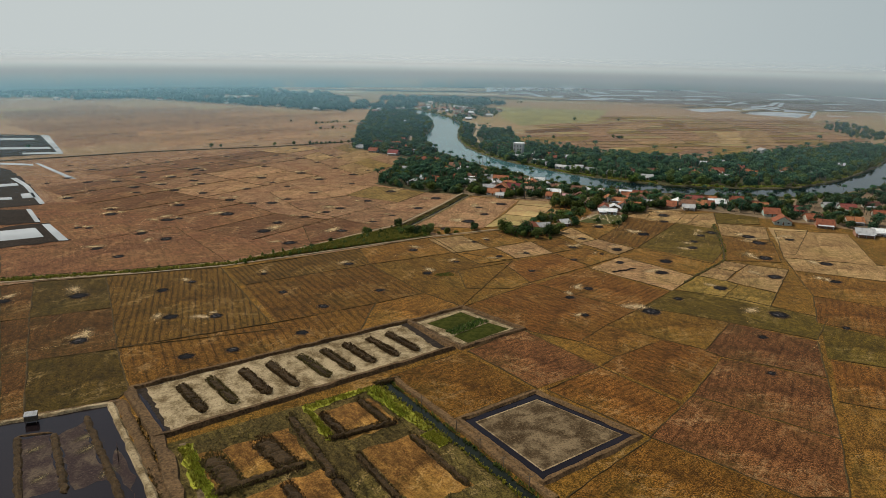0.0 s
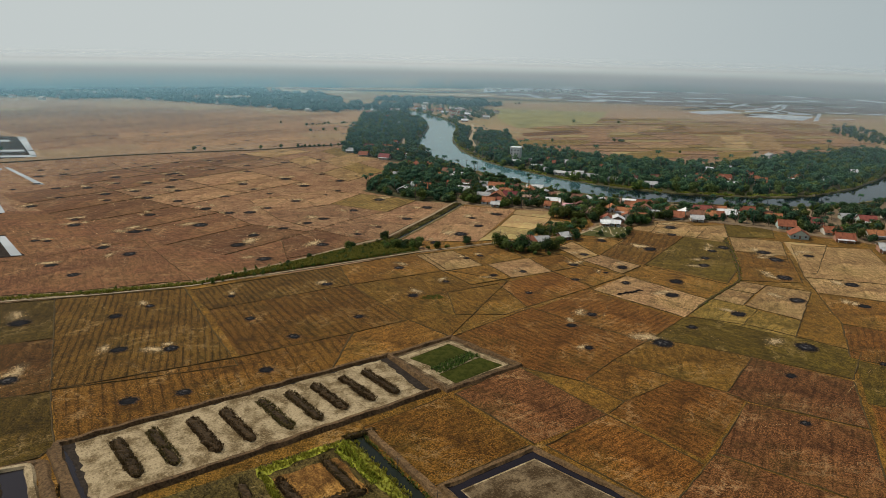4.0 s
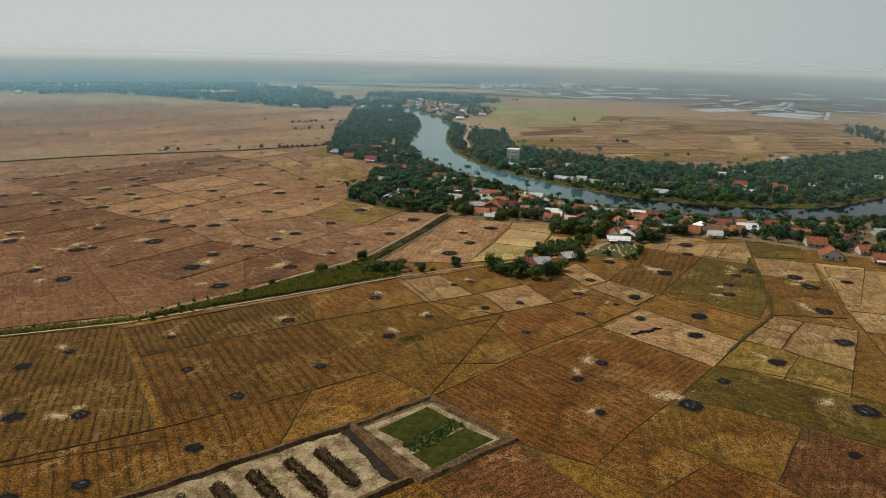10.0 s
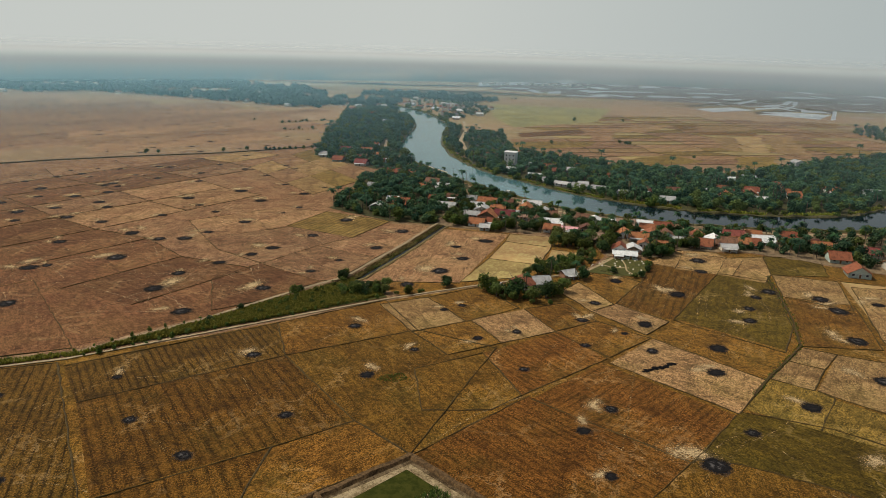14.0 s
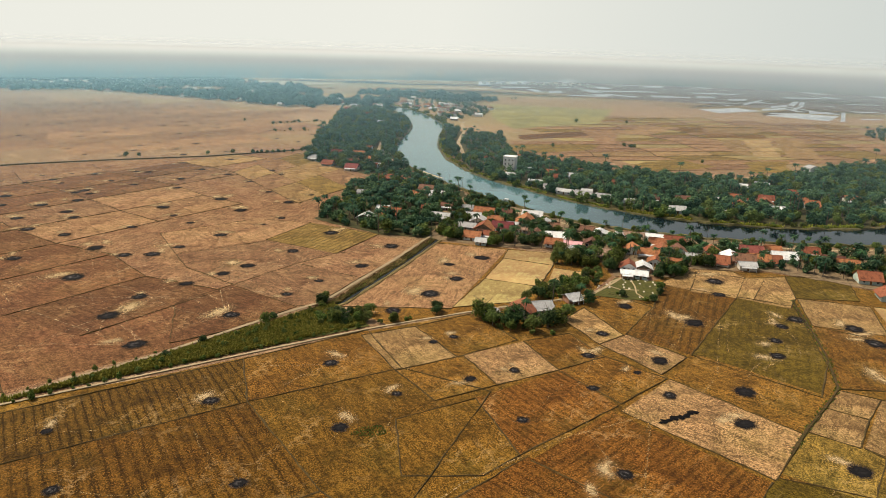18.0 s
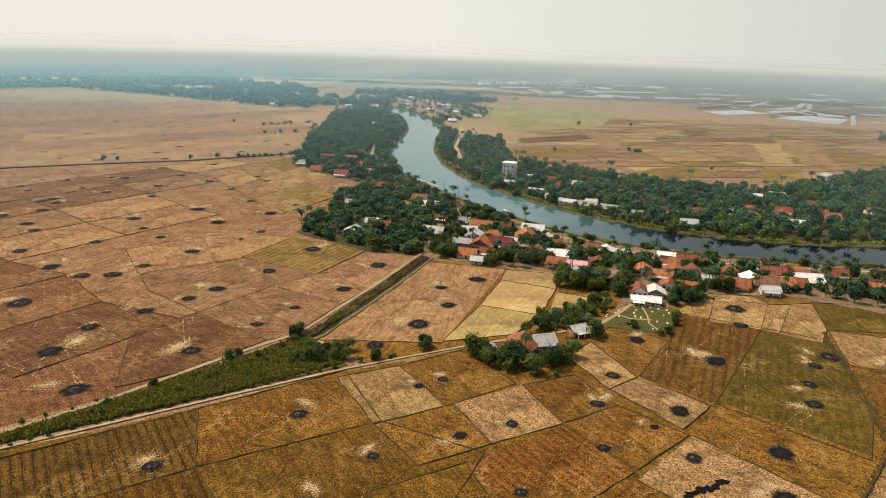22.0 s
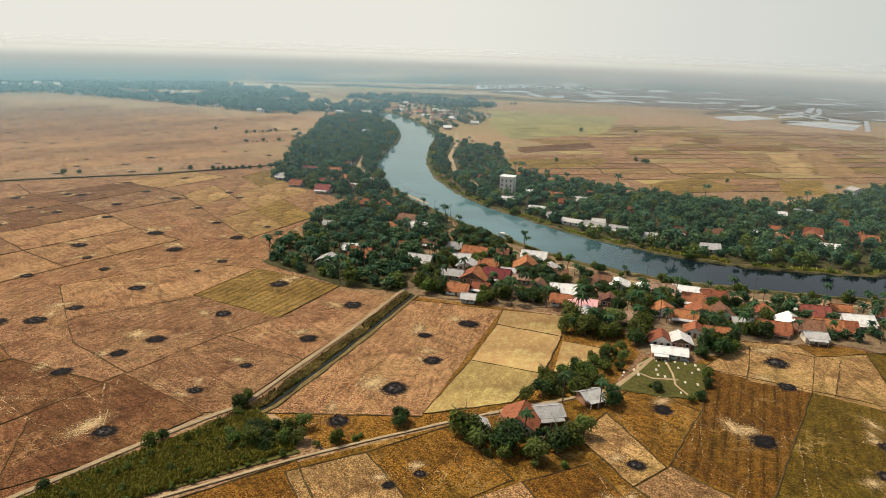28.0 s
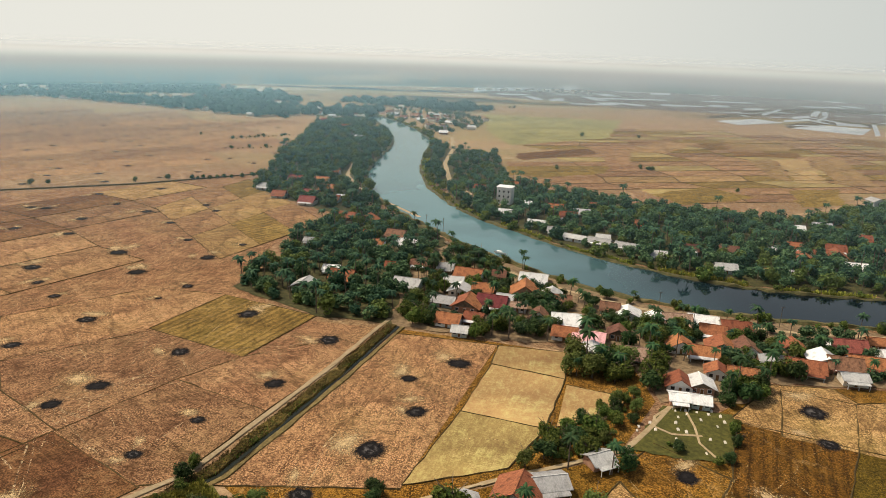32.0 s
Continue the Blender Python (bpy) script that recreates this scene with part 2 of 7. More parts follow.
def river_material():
    """Pale upstream, dark below the bend: painted haze and reflections; a light breeze roughens it."""
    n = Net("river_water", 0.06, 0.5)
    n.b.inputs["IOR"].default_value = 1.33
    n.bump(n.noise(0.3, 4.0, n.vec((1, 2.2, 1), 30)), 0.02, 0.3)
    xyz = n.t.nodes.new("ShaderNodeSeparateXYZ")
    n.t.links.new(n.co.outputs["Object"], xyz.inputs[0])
    airlight = n.mul(n.ramp(xyz.outputs[0], 165, 45), n.ramp(n.noise(0.02, 3.0), 0.3, 0.7, 0.8, 1.15))
    return n.done(n.mix(airlight, (0.003, 0.007, 0.01), (0.082, 0.162, 0.172)))


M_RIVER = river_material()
M_CANAL = water_material("canal_water", (0.013, 0.015, 0.007), 0.2)
M_CANAL.node_tree.nodes["Principled BSDF"].inputs["Specular IOR Level"].default_value = 0.25
M_POND = water_material("pond_water", (0.013, 0.0085, 0.0085), 0.12, 0.01)
M_POND.node_tree.nodes["Principled BSDF"].inputs["Specular IOR Level"].default_value = 0.3
M_GREENPOND = plain_material("algae_water", (0.026, 0.03, 0.005), (0.05, 0.05, 0.009), 0.9, 0.4, 0.5, 0.03, 0.0, 0.05)
M_SALT = water_material("brine", (0.42, 0.42, 0.4), 0.25, 0.02, 0.1)
M_SALTCRUST = plain_material("salt_crust", (0.3, 0.31, 0.31), (0.58, 0.58, 0.57), 0.7, 0.05, bump=0.0)


def patch_material(name, core, rimcol, rim=(0.55, 1.05), edge=(0.55, 1.0), rag=0.9, scale=2.0, glow=None, speck=0.0):
    """A spot on the ground that frays out into it at its edge."""
    n = Net(name, 0.95, 0.08)
    d = n.t.nodes.new("ShaderNodeVectorMath")
    d.operation = "LENGTH"
    n.t.links.new(n.co.outputs["Object"], d.inputs[0])
    r = n.t.nodes.new("ShaderNodeVectorMath")
    r.operation = "ADD"
    n.t.links.new(n.co.outputs["Object"], r.inputs[0])
    n.t.links.new(n.info.outputs["Random"], r.inputs[1])
    f = n.noise(scale, 5.0, r.outputs[0], 0.75)
    g = n.noise(scale * 5, 3.0, r.outputs[0], 0.8)
    dist = n.mul(n.mul(n.mul(f, 0.5, "SUBTRACT"), rag), d.outputs["Value"], "ADD")
    col = n.mix(n.ramp(dist, *rim), core, rimcol)
    if glow:
        c = n.mul(n.mul(n.ramp(dist, 0.58, 0.36), n.ramp(f, 0.42, 0.6)), n.ramp(n.info.outputs["Random"], 0.3, 0.6, 0.1, 0.9))
        col = n.mix(c, col, glow)
    alpha = n.ramp(n.mul(n.mul(n.mul(g, 0.5, "SUBTRACT"), speck), dist, "ADD"), edge[1], edge[0])
    tr = n.t.nodes.new("ShaderNodeBsdfTransparent")
    mx = n.t.nodes.new("ShaderNodeMixShader")
    n.put(alpha, mx.inputs[0])
    n.t.links.new(tr.outputs[0], mx.inputs[1])
    n.t.links.new(n.b.outputs[0], mx.inputs[2])
    n.t.links.new(mx.outputs[0], n.t.nodes["Material Output"].inputs[0])
    return n.done(col)


M_ASH = patch_material("ash", (0.0085, 0.0072, 0.007), (0.075, 0.052, 0.033), (0.68, 0.9), (0.7, 1.02), 1.35, 1.9, (0.115, 0.1, 0.092), 1.3)
M_FOAM = patch_material("pond_scum", (0.13, 0.1, 0.05), (0.1, 0.075, 0.04), (0.2, 0.9), (-0.1, 0.75), 1.4, 3.0, None, 2.6)
M_CHAR = plain_material("char", (0.003, 0.0026, 0.0026), (0.013, 0.011, 0.01), spec=0.05, scale=2.0)
M_STRAW = patch_material("loose_straw", (0.42, 0.295, 0.15), (0.34, 0.23, 0.1), (0.2, 0.9), (-0.3, 0.8), 1.3, 2.4, None, 2.8)


def decal_material(name, a, b, lo=0.4, hi=0.62):
    """Trodden straw in flecks over the ground below."""
    n = Net(name, 0.95, 0.08)
    g = n.noise(1.5, 4.0, rough=0.8)
    f = n.noise(0.25, 3.0)
    alpha = n.mul(n.ramp(g, lo, hi), n.ramp(f, 0.3, 0.6, 0.25, 1.0))
    tr = n.t.nodes.new("ShaderNodeBsdfTransparent")
    mx = n.t.nodes.new("ShaderNodeMixShader")
    n.put(alpha, mx.inputs[0])
    n.t.links.new(tr.outputs[0], mx.inputs[1])
    n.t.links.new(n.b.outputs[0], mx.inputs[2])
    n.t.links.new(mx.outputs[0], n.t.nodes["Material Output"].inputs[0])
    return n.done(n.mix(f, a, b))


M_TROD = decal_material("trodden_straw", (0.36, 0.24, 0.1), (0.46, 0.31, 0.135), 0.45, 0.64)
M_TRODPALE = decal_material("pale_trodden_straw", (0.42, 0.29, 0.155), (0.52, 0.375, 0.21), 0.42, 0.61)


def leaf_material(name, a, b, rnd=0.22):
    n = Net(name, 0.7, 0.08)
    g = n.t.nodes.new("ShaderNodeNewGeometry")
    col = n.mix(g.outputs["Random Per Island"], a, b)
    col = n.hsv(col, n.ramp(n.info.outputs["Random"], 0, 1, 1 - rnd, 1 + rnd), n.ramp(n.info.outputs["Random"], 0, 1, 0.48, 0.515))
    tr = n.t.nodes.new("ShaderNodeBsdfTranslucent")
    n.put(col, tr.inputs[0])
    mx = n.t.nodes.new("ShaderNodeMixShader")
    mx.inputs[0].default_value = 0.25
    n.t.links.new(n.b.outputs[0], mx.inputs[1])
    n.t.links.new(tr.outputs[0], mx.inputs[2])
    n.t.links.new(mx.outputs[0], n.t.nodes["Material Output"].inputs[0])
    return n.done(col)


M_LEAF = leaf_material("leaves", (0.02, 0.044, 0.009), (0.145, 0.178, 0.036))
M_LEAFDARK = leaf_material("dark_leaves", (0.012, 0.034, 0.011), (0.07, 0.108, 0.033))
# far bank greens tinted bluer and paler, haze put into the leaf colour
M_HAZEGROVE = leaf_material("hazed_grove_leaves", (0.017, 0.05, 0.025), (0.125, 0.185, 0.078))
M_HAZEGROVEDARK = leaf_material("dark_hazed_grove_leaves", (0.011, 0.04, 0.024), (0.07, 0.125, 0.06))
M_LEAFY = leaf_material("light_leaves", (0.06, 0.085, 0.018), (0.14, 0.165, 0.045))
M_PALM = leaf_material("palm_fronds", (0.018, 0.055, 0.022), (0.075, 0.125, 0.045))
M_WEEDLEAF = leaf_material("yellow_weed", (0.13, 0.13, 0.01), (0.42, 0.4, 0.04))
M_DRYLEAF = leaf_material("dry_brush", (0.036, 0.025, 0.009), (0.16, 0.11, 0.04))
M_REED = leaf_material("reeds", (0.1, 0.115, 0.015), (0.36, 0.345, 0.06))
# distant woods: teal of the haze painted into the leaves
M_HAZELEAF = leaf_material("hazed_far_grove", (0.022, 0.06, 0.05), (0.055, 0.11, 0.085))
M_BARK = plain_material("bark", (0.09, 0.065, 0.045), (0.19, 0.15, 0.11), scale=3)


def roof_material(name, a, b, tile=True, rough=0.85, metal=0.0):
    """Roof covering: courses or corrugation, mottled weathering, dark streaks and moss."""
    n = Net(name, rough, 0.2, metal)
    w = n.wave(0.9 if tile else 1.3, 0.2, n.vec((1, 1, 1)), 0.0)
    f = n.noise(2.5, 5.0, n.vec((1.0, 0.5, 0.5)), 0.7)
    g = n.noise(0.45, 5.0, rough=0.65)
    h = n.noise(6.0, 3.0, rough=0.7)
    col = n.mix(n.ramp(f, 0.3, 0.7), a, b)
    col = n.mix(n.ramp(g, 0.47, 0.7, 0, 0.75 if tile else 0.5), col, tuple(0.32 * v for v in a))
    col = n.mix(n.ramp(h, 0.52, 0.7, 0, 0.5 if tile else 0.2), col, tuple(min(0.8, 1.35 * v) for v in b))
    col = n.mix(n.ramp(h, 0.46, 0.3, 0, 0.5 if tile else 0.25), col, tuple(0.4 * v for v in a))
    col = n.hsv(col, n.ramp(n.info.outputs["Random"], 0, 1, 0.72, 1.2), n.ramp(n.info.outputs["Random"], 0, 1, 0.49, 0.508))
    n.bump(w, 0.6, 0.06)
    return n.done(col)


ROOF = {
    "tile": roof_material("orange_tile", (0.2, 0.068, 0.03), (0.36, 0.135, 0.058)),
    "red": roof_material("red_tile", (0.15, 0.038, 0.032), (0.24, 0.062, 0.05)),
    "brown": roof_material("brown_tile", (0.11, 0.05, 0.03), (0.22, 0.105, 0.062)),
    "zinc": roof_material("white_zinc", (0.54, 0.52, 0.48), (0.68, 0.66, 0.62), False, 0.6),
    "grey": roof_material("grey_sheet", (0.3, 0.29, 0.27), (0.45, 0.43, 0.4), False, 0.7),
    "rust": roof_material("rusted_sheet", (0.2, 0.1, 0.06), (0.36, 0.25, 0.18), False, 0.8),
    "pink": roof_material("pink_sheet", (0.55, 0.25, 0.26), (0.66, 0.36, 0.36), False, 0.7),
}
WALLS = [plain_material("plaster_cream", (0.52, 0.46, 0.36), (0.66, 0.6, 0.5), bump=0.1), plain_material("plaster_white", (0.6, 0.58, 0.53), (0.74, 0.72, 0.67), bump=0.1),
         plain_material("plaster_green", (0.36, 0.42, 0.36), (0.5, 0.55, 0.46), bump=0.1), plain_material("brick_wall", (0.3, 0.15, 0.09), (0.42, 0.24, 0.15), bump=0.2)]
M_GLASS = Net("window_glass", 0.15, 0.5).done((0.03, 0.035, 0.04))
M_DOOR = plain_material("door_wood", (0.14, 0.07, 0.03), (0.24, 0.13, 0.06), bump=0.1)


# ---- mesh helpers ----
def mesh_of(name, bm, material):
    me = bpy.data.meshes.new(name)
    bm.normal_update()
    bm.to_mesh(me)
    bm.free()
    for m in (material if isinstance(material, (list, tuple)) else (material,)):
        me.materials.append(m)
    return me


def part(name, bm, material, parent=None, label=""):
    ob = new(name, bm if isinstance(bm, bpy.types.Mesh) else mesh_of(name, bm, material))
    if parent:
        ob.parent = parent
    return tagged(ob, label)


def box(bm, x, y, z, sx, sy, sz, turn=0.0):
    """A box with its base centre at x, y, z."""
    m = Matrix.Translation((x, y, z + sz / 2)) @ Matrix.Rotation(turn, 4, "Z") @ Matrix.Diagonal((sx, sy, sz, 1))
    bmesh.ops.create_cube(bm, size=1.0, matrix=m)


def sheet(name, corners, z, material, label, category, kind="structure", edge=0.0, lift=0.16, ragged=0.0):
    """A flat piece of ground; its own x axis runs along its first side."""
    c = Vector((sum(p[0] for p in corners) / len(corners), sum(p[1] for p in corners) / len(corners), 0))
    d = Vector((corners[1][0] - corners[0][0], corners[1][1] - corners[0][1], 0)).normalized()
    turn = math.atan2(d.y, d.x)
    inv = Matrix.Rotation(-turn, 4, "Z")
    bm = bmesh.new()
    if ragged:
        corners = [tuple(p) for p in finer([*corners, corners[0]], ragged * 1.6, ragged * 0.5, int(abs(c.x * 3 + c.y)))][:-1]
    bm.faces.new([bm.verts.new(inv @ (Vector((p[0], p[1], 0)) - c)) for p in corners])
    bmesh.ops.recalc_face_normals(bm, faces=bm.faces)
    for f in bm.faces:
        if f.normal.z < 0:
            f.normal_flip()
    if edge:
        g = bmesh.ops.extrude_face_region(bm, geom=bm.faces[:])
        bmesh.ops.translate(bm, verts=[v for v in g["geom"] if isinstance(v, bmesh.types.BMVert)], vec=(0, 0, edge))
    bmesh.ops.triangulate(bm, faces=bm.faces[:])
    ob = new(name, mesh_of(name, bm, material))
    ob.matrix_world = Matrix.Translation((c.x, c.y, z + lift)) @ Matrix.Rotation(turn, 4, "Z")
    return tagged(ob, label, category, "", kind)


def finer(line, step=6.0, wobble=0.0, seed=0):
    """The points of a line, with more between them, slightly uneven."""
    rng = random.Random(seed)
    out = []
    for a, b in zip(line, line[1:]):
        a, b = Vector(a[:2]), Vector(b[:2])
        n = max(1, round((b - a).length / step))
        for k in range(n):
            p = a.lerp(b, k / n)
            out.append(p + Vector((rng.uniform(-1, 1), rng.uniform(-1, 1))) * (wobble if out else 0))
    return out + [Vector(line[-1][:2])]


def ridge(bm, line, half, height, z=0.0, top=0.35, wobble=0.0, seed=0):
    """A low bank along a line."""
    rng = random.Random(seed)
    rows = []
    for k, p in enumerate(line):
        d = (line[min(k + 1, len(line) - 1)] - line[max(k - 1, 0)]).normalized()
        s = Vector((-d.y, d.x))
        h = height * (1 + wobble * rng.uniform(-1, 1))
        w = half * (1 + wobble * rng.uniform(-1, 1))
        rows.append([bm.verts.new((*(p + s * w * q), z + h * e)) for q, e in ((-1, 0), (-top, 1), (top, 1), (1, 0))])
    for a, b in zip(rows, rows[1:]):
        for k in range(3):
            bm.faces.new((a[k], a[k + 1], b[k + 1], b[k]))


def strip(name, line, half, z, material, label, category, height=0.05, wobble=0.15, seed=0):
    bm = bmesh.new()
    ridge(bm, finer(line, 5.0, half * wobble, seed), half, height, z + 0.16, 0.8, wobble, seed)
    return tagged(new(name, mesh_of(name, bm, material)), label, category, "", "structure")


def track(line, half, seed=0):
    """A trodden trail of pale straw, flat on the stubble."""
    bm = bmesh.new()
    ridge(bm, finer(line, 3.0, half * 0.4, seed), half * 0.5, 0.004, 0.21 + 0.001 * (seed % 9), 0.5, 0.6, seed)
    tagged(new("footpath", mesh_of("footpath", bm, M_TRODPALE if line[0][0] < 10 and line[0][1] > 330 else M_TROD)), "faint trail of trodden straw over stubble", "path", "", "structure")


# ---- ground ----
def ground_material():
    n = Net("plain_stubble", 0.95, 0.1)
    v = n.vec((1, 1, 1), 36, warp=0.0)
    br = n.t.nodes.new("ShaderNodeTexBrick")
    br.offset = 0.37
    br.inputs["Scale"].default_value = 1.0
    br.inputs["Color1"].default_value = (0.15, 0.07, 0.034, 1)
    br.inputs["Color2"].default_value = (0.205, 0.105, 0.055, 1)
    br.inputs["Mortar"].default_value = (0.13, 0.072, 0.036, 1)
    br.inputs["Mortar Size"].default_value = 0.7
    br.inputs["Brick Width"].default_value = 58.0
    br.inputs["Row Height"].default_value = 38.0
    n.t.links.new(v, br.inputs[0])
    col = br.outputs[0]
    big = n.noise(0.004, 4.0)
    col = n.mix(n.ramp(big, 0.42, 0.62, 0, 0.6), col, (0.21, 0.14, 0.062))
    huge = n.noise(0.0016, 3.0)
    col = n.mix(n.ramp(huge, 0.5, 0.7, 0, 0.6), col, (0.165, 0.14, 0.07))
    mid = n.noise(0.035, 6.0, rough=0.7)
    col = n.mix(n.ramp(mid, 0.5, 0.74, 0, 0.75), col, (0.36, 0.235, 0.13))
    col = n.mix(n.ramp(mid, 0.46, 0.28, 0, 0.55), col, (0.1, 0.048, 0.026))
    dist = n.t.nodes.new("ShaderNodeVectorMath")
    dist.operation = "LENGTH"
    n.t.links.new(n.co.outputs["Object"], dist.inputs[0])
    belt = n.noise(1.0, 6.0, n.vec((0.0024, 0.009, 1.0), 8, warp=0.4), 0.7)
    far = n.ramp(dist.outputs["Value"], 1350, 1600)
    # blend to paler tan between 620 and 1000 m out
    far_tan = n.ramp(dist.outputs["Value"], 620, 1000, 0, 0.6)
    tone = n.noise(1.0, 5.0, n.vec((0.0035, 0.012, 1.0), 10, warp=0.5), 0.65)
    col = n.mix(far_tan, col, n.mix(n.ramp(tone, 0.4, 0.62), (0.4, 0.25, 0.135), (0.33, 0.27, 0.11)))
    fine = n.noise(0.35, 6.0, rough=0.8)
    tiny = n.noise(2.3, 4.0, n.vec((0.5, 1.0, 1.0), 54, warp=0.5), 0.8)
    col = n.mix(n.ramp(fine, 0.53, 0.68, 0, 0.6), col, (0.38, 0.26, 0.14))
    col = n.mix(n.ramp(fine, 0.48, 0.3, 0, 0.65), col, (0.05, 0.024, 0.012))
    col = n.mix(n.ramp(tiny, 0.5, 0.66, 0, 0.65), col, (0.46, 0.31, 0.17))
    col = n.mix(n.ramp(tiny, 0.5, 0.37, 0, 0.7), col, (0.03, 0.015, 0.007))
    for sc, thick, seed in ((0.018, 0.022, 0), (0.03, 0.03, 40), (0.012, 0.014, 80)):
        track = n.voro(sc, n.vec((1, 1, 1), seed, warp=4.0), "DISTANCE_TO_EDGE")
        mark = n.mul(n.ramp(track, thick, 0.0), n.ramp(n.noise(0.03 + sc, 3.0), 0.42, 0.62, 0, 0.75))
        col = n.mix(n.mul(mark, n.ramp(fine, 0.3, 0.6, 0.3, 1.0)), col, (0.42, 0.285, 0.155))
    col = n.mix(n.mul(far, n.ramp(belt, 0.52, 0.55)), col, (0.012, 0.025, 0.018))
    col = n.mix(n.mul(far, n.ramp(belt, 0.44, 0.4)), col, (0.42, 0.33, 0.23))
    n.bump(fine, 0.5, 0.25)
    return n.done(col)


def ground():
    bm = bmesh.new()
    c = bm.verts.new((30, 250, 0))
    rings = []
    for r in (150, 400, 900, 1800, 3200, 4800):
        rings.append([bm.verts.new((30 + r * math.cos(k * math.tau / 72), 250 + r * math.sin(k * math.tau / 72), 0)) for k in range(72)])
    for k in range(72):
        bm.faces.new((c, rings[0][k], rings[0][(k + 1) % 72]))
        for a, b in zip(rings, rings[1:]):
            bm.faces.new((a[k], b[k], b[(k + 1) % 72], a[(k + 1) % 72]))
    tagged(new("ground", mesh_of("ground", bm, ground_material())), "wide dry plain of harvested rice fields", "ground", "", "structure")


ground()


def haze():
    """Thin see-through sheet over the far plain; painted haze thickens towards the horizon."""
    n = Net("haze", 1.0, 0.0)
    d = n.t.nodes.new("ShaderNodeVectorMath")
    d.operation = "LENGTH"
    n.t.links.new(n.co.outputs["Object"], d.inputs[0])
    tr = n.t.nodes.new("ShaderNodeBsdfTransparent")
    mx = n.t.nodes.new("ShaderNodeMixShader")
    r = d.outputs["Value"]
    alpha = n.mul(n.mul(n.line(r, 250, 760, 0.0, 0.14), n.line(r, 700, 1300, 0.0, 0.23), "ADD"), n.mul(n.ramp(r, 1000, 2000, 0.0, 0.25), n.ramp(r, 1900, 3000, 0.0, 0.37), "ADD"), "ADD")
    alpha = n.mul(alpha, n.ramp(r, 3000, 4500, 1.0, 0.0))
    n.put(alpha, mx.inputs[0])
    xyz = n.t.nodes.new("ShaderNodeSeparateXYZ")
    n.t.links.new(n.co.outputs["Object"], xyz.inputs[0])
    # brighter, bluer haze on the sun's side, greyer opposite, put into the colour
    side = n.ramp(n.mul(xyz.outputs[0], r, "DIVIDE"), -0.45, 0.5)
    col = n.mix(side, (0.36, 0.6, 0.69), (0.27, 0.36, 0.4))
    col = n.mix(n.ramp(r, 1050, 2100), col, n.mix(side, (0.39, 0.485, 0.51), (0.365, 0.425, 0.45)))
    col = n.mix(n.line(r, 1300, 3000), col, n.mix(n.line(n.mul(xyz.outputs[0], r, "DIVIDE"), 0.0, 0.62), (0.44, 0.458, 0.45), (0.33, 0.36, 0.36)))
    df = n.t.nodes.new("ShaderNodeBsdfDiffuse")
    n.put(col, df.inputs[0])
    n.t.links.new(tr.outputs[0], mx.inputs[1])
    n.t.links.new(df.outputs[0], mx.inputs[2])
    n.t.links.new(mx.outputs[0], n.t.nodes["Material Output"].inputs[0])
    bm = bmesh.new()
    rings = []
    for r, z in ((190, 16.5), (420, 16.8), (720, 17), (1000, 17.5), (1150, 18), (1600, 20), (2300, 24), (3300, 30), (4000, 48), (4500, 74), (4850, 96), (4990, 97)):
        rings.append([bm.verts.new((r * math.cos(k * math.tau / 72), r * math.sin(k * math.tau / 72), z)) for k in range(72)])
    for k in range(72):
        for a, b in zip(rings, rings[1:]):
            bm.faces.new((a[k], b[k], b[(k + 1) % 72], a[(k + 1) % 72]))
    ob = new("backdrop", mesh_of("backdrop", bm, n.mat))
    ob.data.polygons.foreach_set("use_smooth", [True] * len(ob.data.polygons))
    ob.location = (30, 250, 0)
    tagged(ob, "see-through sheet painted as pale blue haze over the far plain", "haze", "", "structure")


haze()

# ---- fields and bunds ----
EDGES = []
PARCELS = []
OUTLINES = []


def bund(a, b, half=0.25):
    """A low grassy bund between two corners, unless one stands there already."""
    a, b = Vector(a), Vector(b)
    m, d = (a + b) / 2, (b - a)
    for p, q in EDGES:
        e = q - p
        s = max(0.0, min(1.0, (m - p).dot(e) / e.length_squared))
        if (p + e * s - m).length < 2.6 and abs(d.normalized().dot(e.normalized())) > 0.93:
            return
    EDGES.append((a, b))
    bm = bmesh.new()
    ridge(bm, finer([a, b], 4.0, 0.25, len(EDGES)), half, 0.22, 0.05, 0.3, 0.5, len(EDGES))
    tagged(new("bund", mesh_of("bund", bm, M_BUND)), "low grassy earth bund between fields", "bund", "field bunds", "structure")


def parcel(kind, *corners):
    OUTLINES.append(corners)
    sheet("field", corners, 0.02 + 0.002 * len(PARCELS), FIELD[kind], FIELD[kind].name.replace("_", " ") + " on a harvested rice field", "field", lift=0.0)
    PARCELS.append(kind)
    for a, b in zip(corners, corners[1:] + corners[:1]):
        bund(a, b)


sheet("field", [(-300, 254), (-192, 273), (-137, 290), (-64, 327), (-6, 363), (31, 382), (81, 403), (97, 425), (112, 424), (135, 442), (172, 441), (262, 388), (420, 340), (360, 200), (460, 40), (420, -320), (-420, -320), (-420, 60), (-300, 220)], 0.012, FIELD["olive2"], "rough brown and olive stubble between fields", "field", lift=0.0)
sheet("field", [(13, 477), (-14, 482), (-53, 515), (-50, 580), (-38, 636), (-74, 678), (-102, 712), (-110, 748), (-175, 702), (-300, 643), (-390, 590), (-240, 420), (-190, 340), (-230, 275), (-103, 313), (-54, 363), (-28, 391)], 0.01, FIELD["red"], "red brown stubble between bunds and village", "field", lift=0.0)
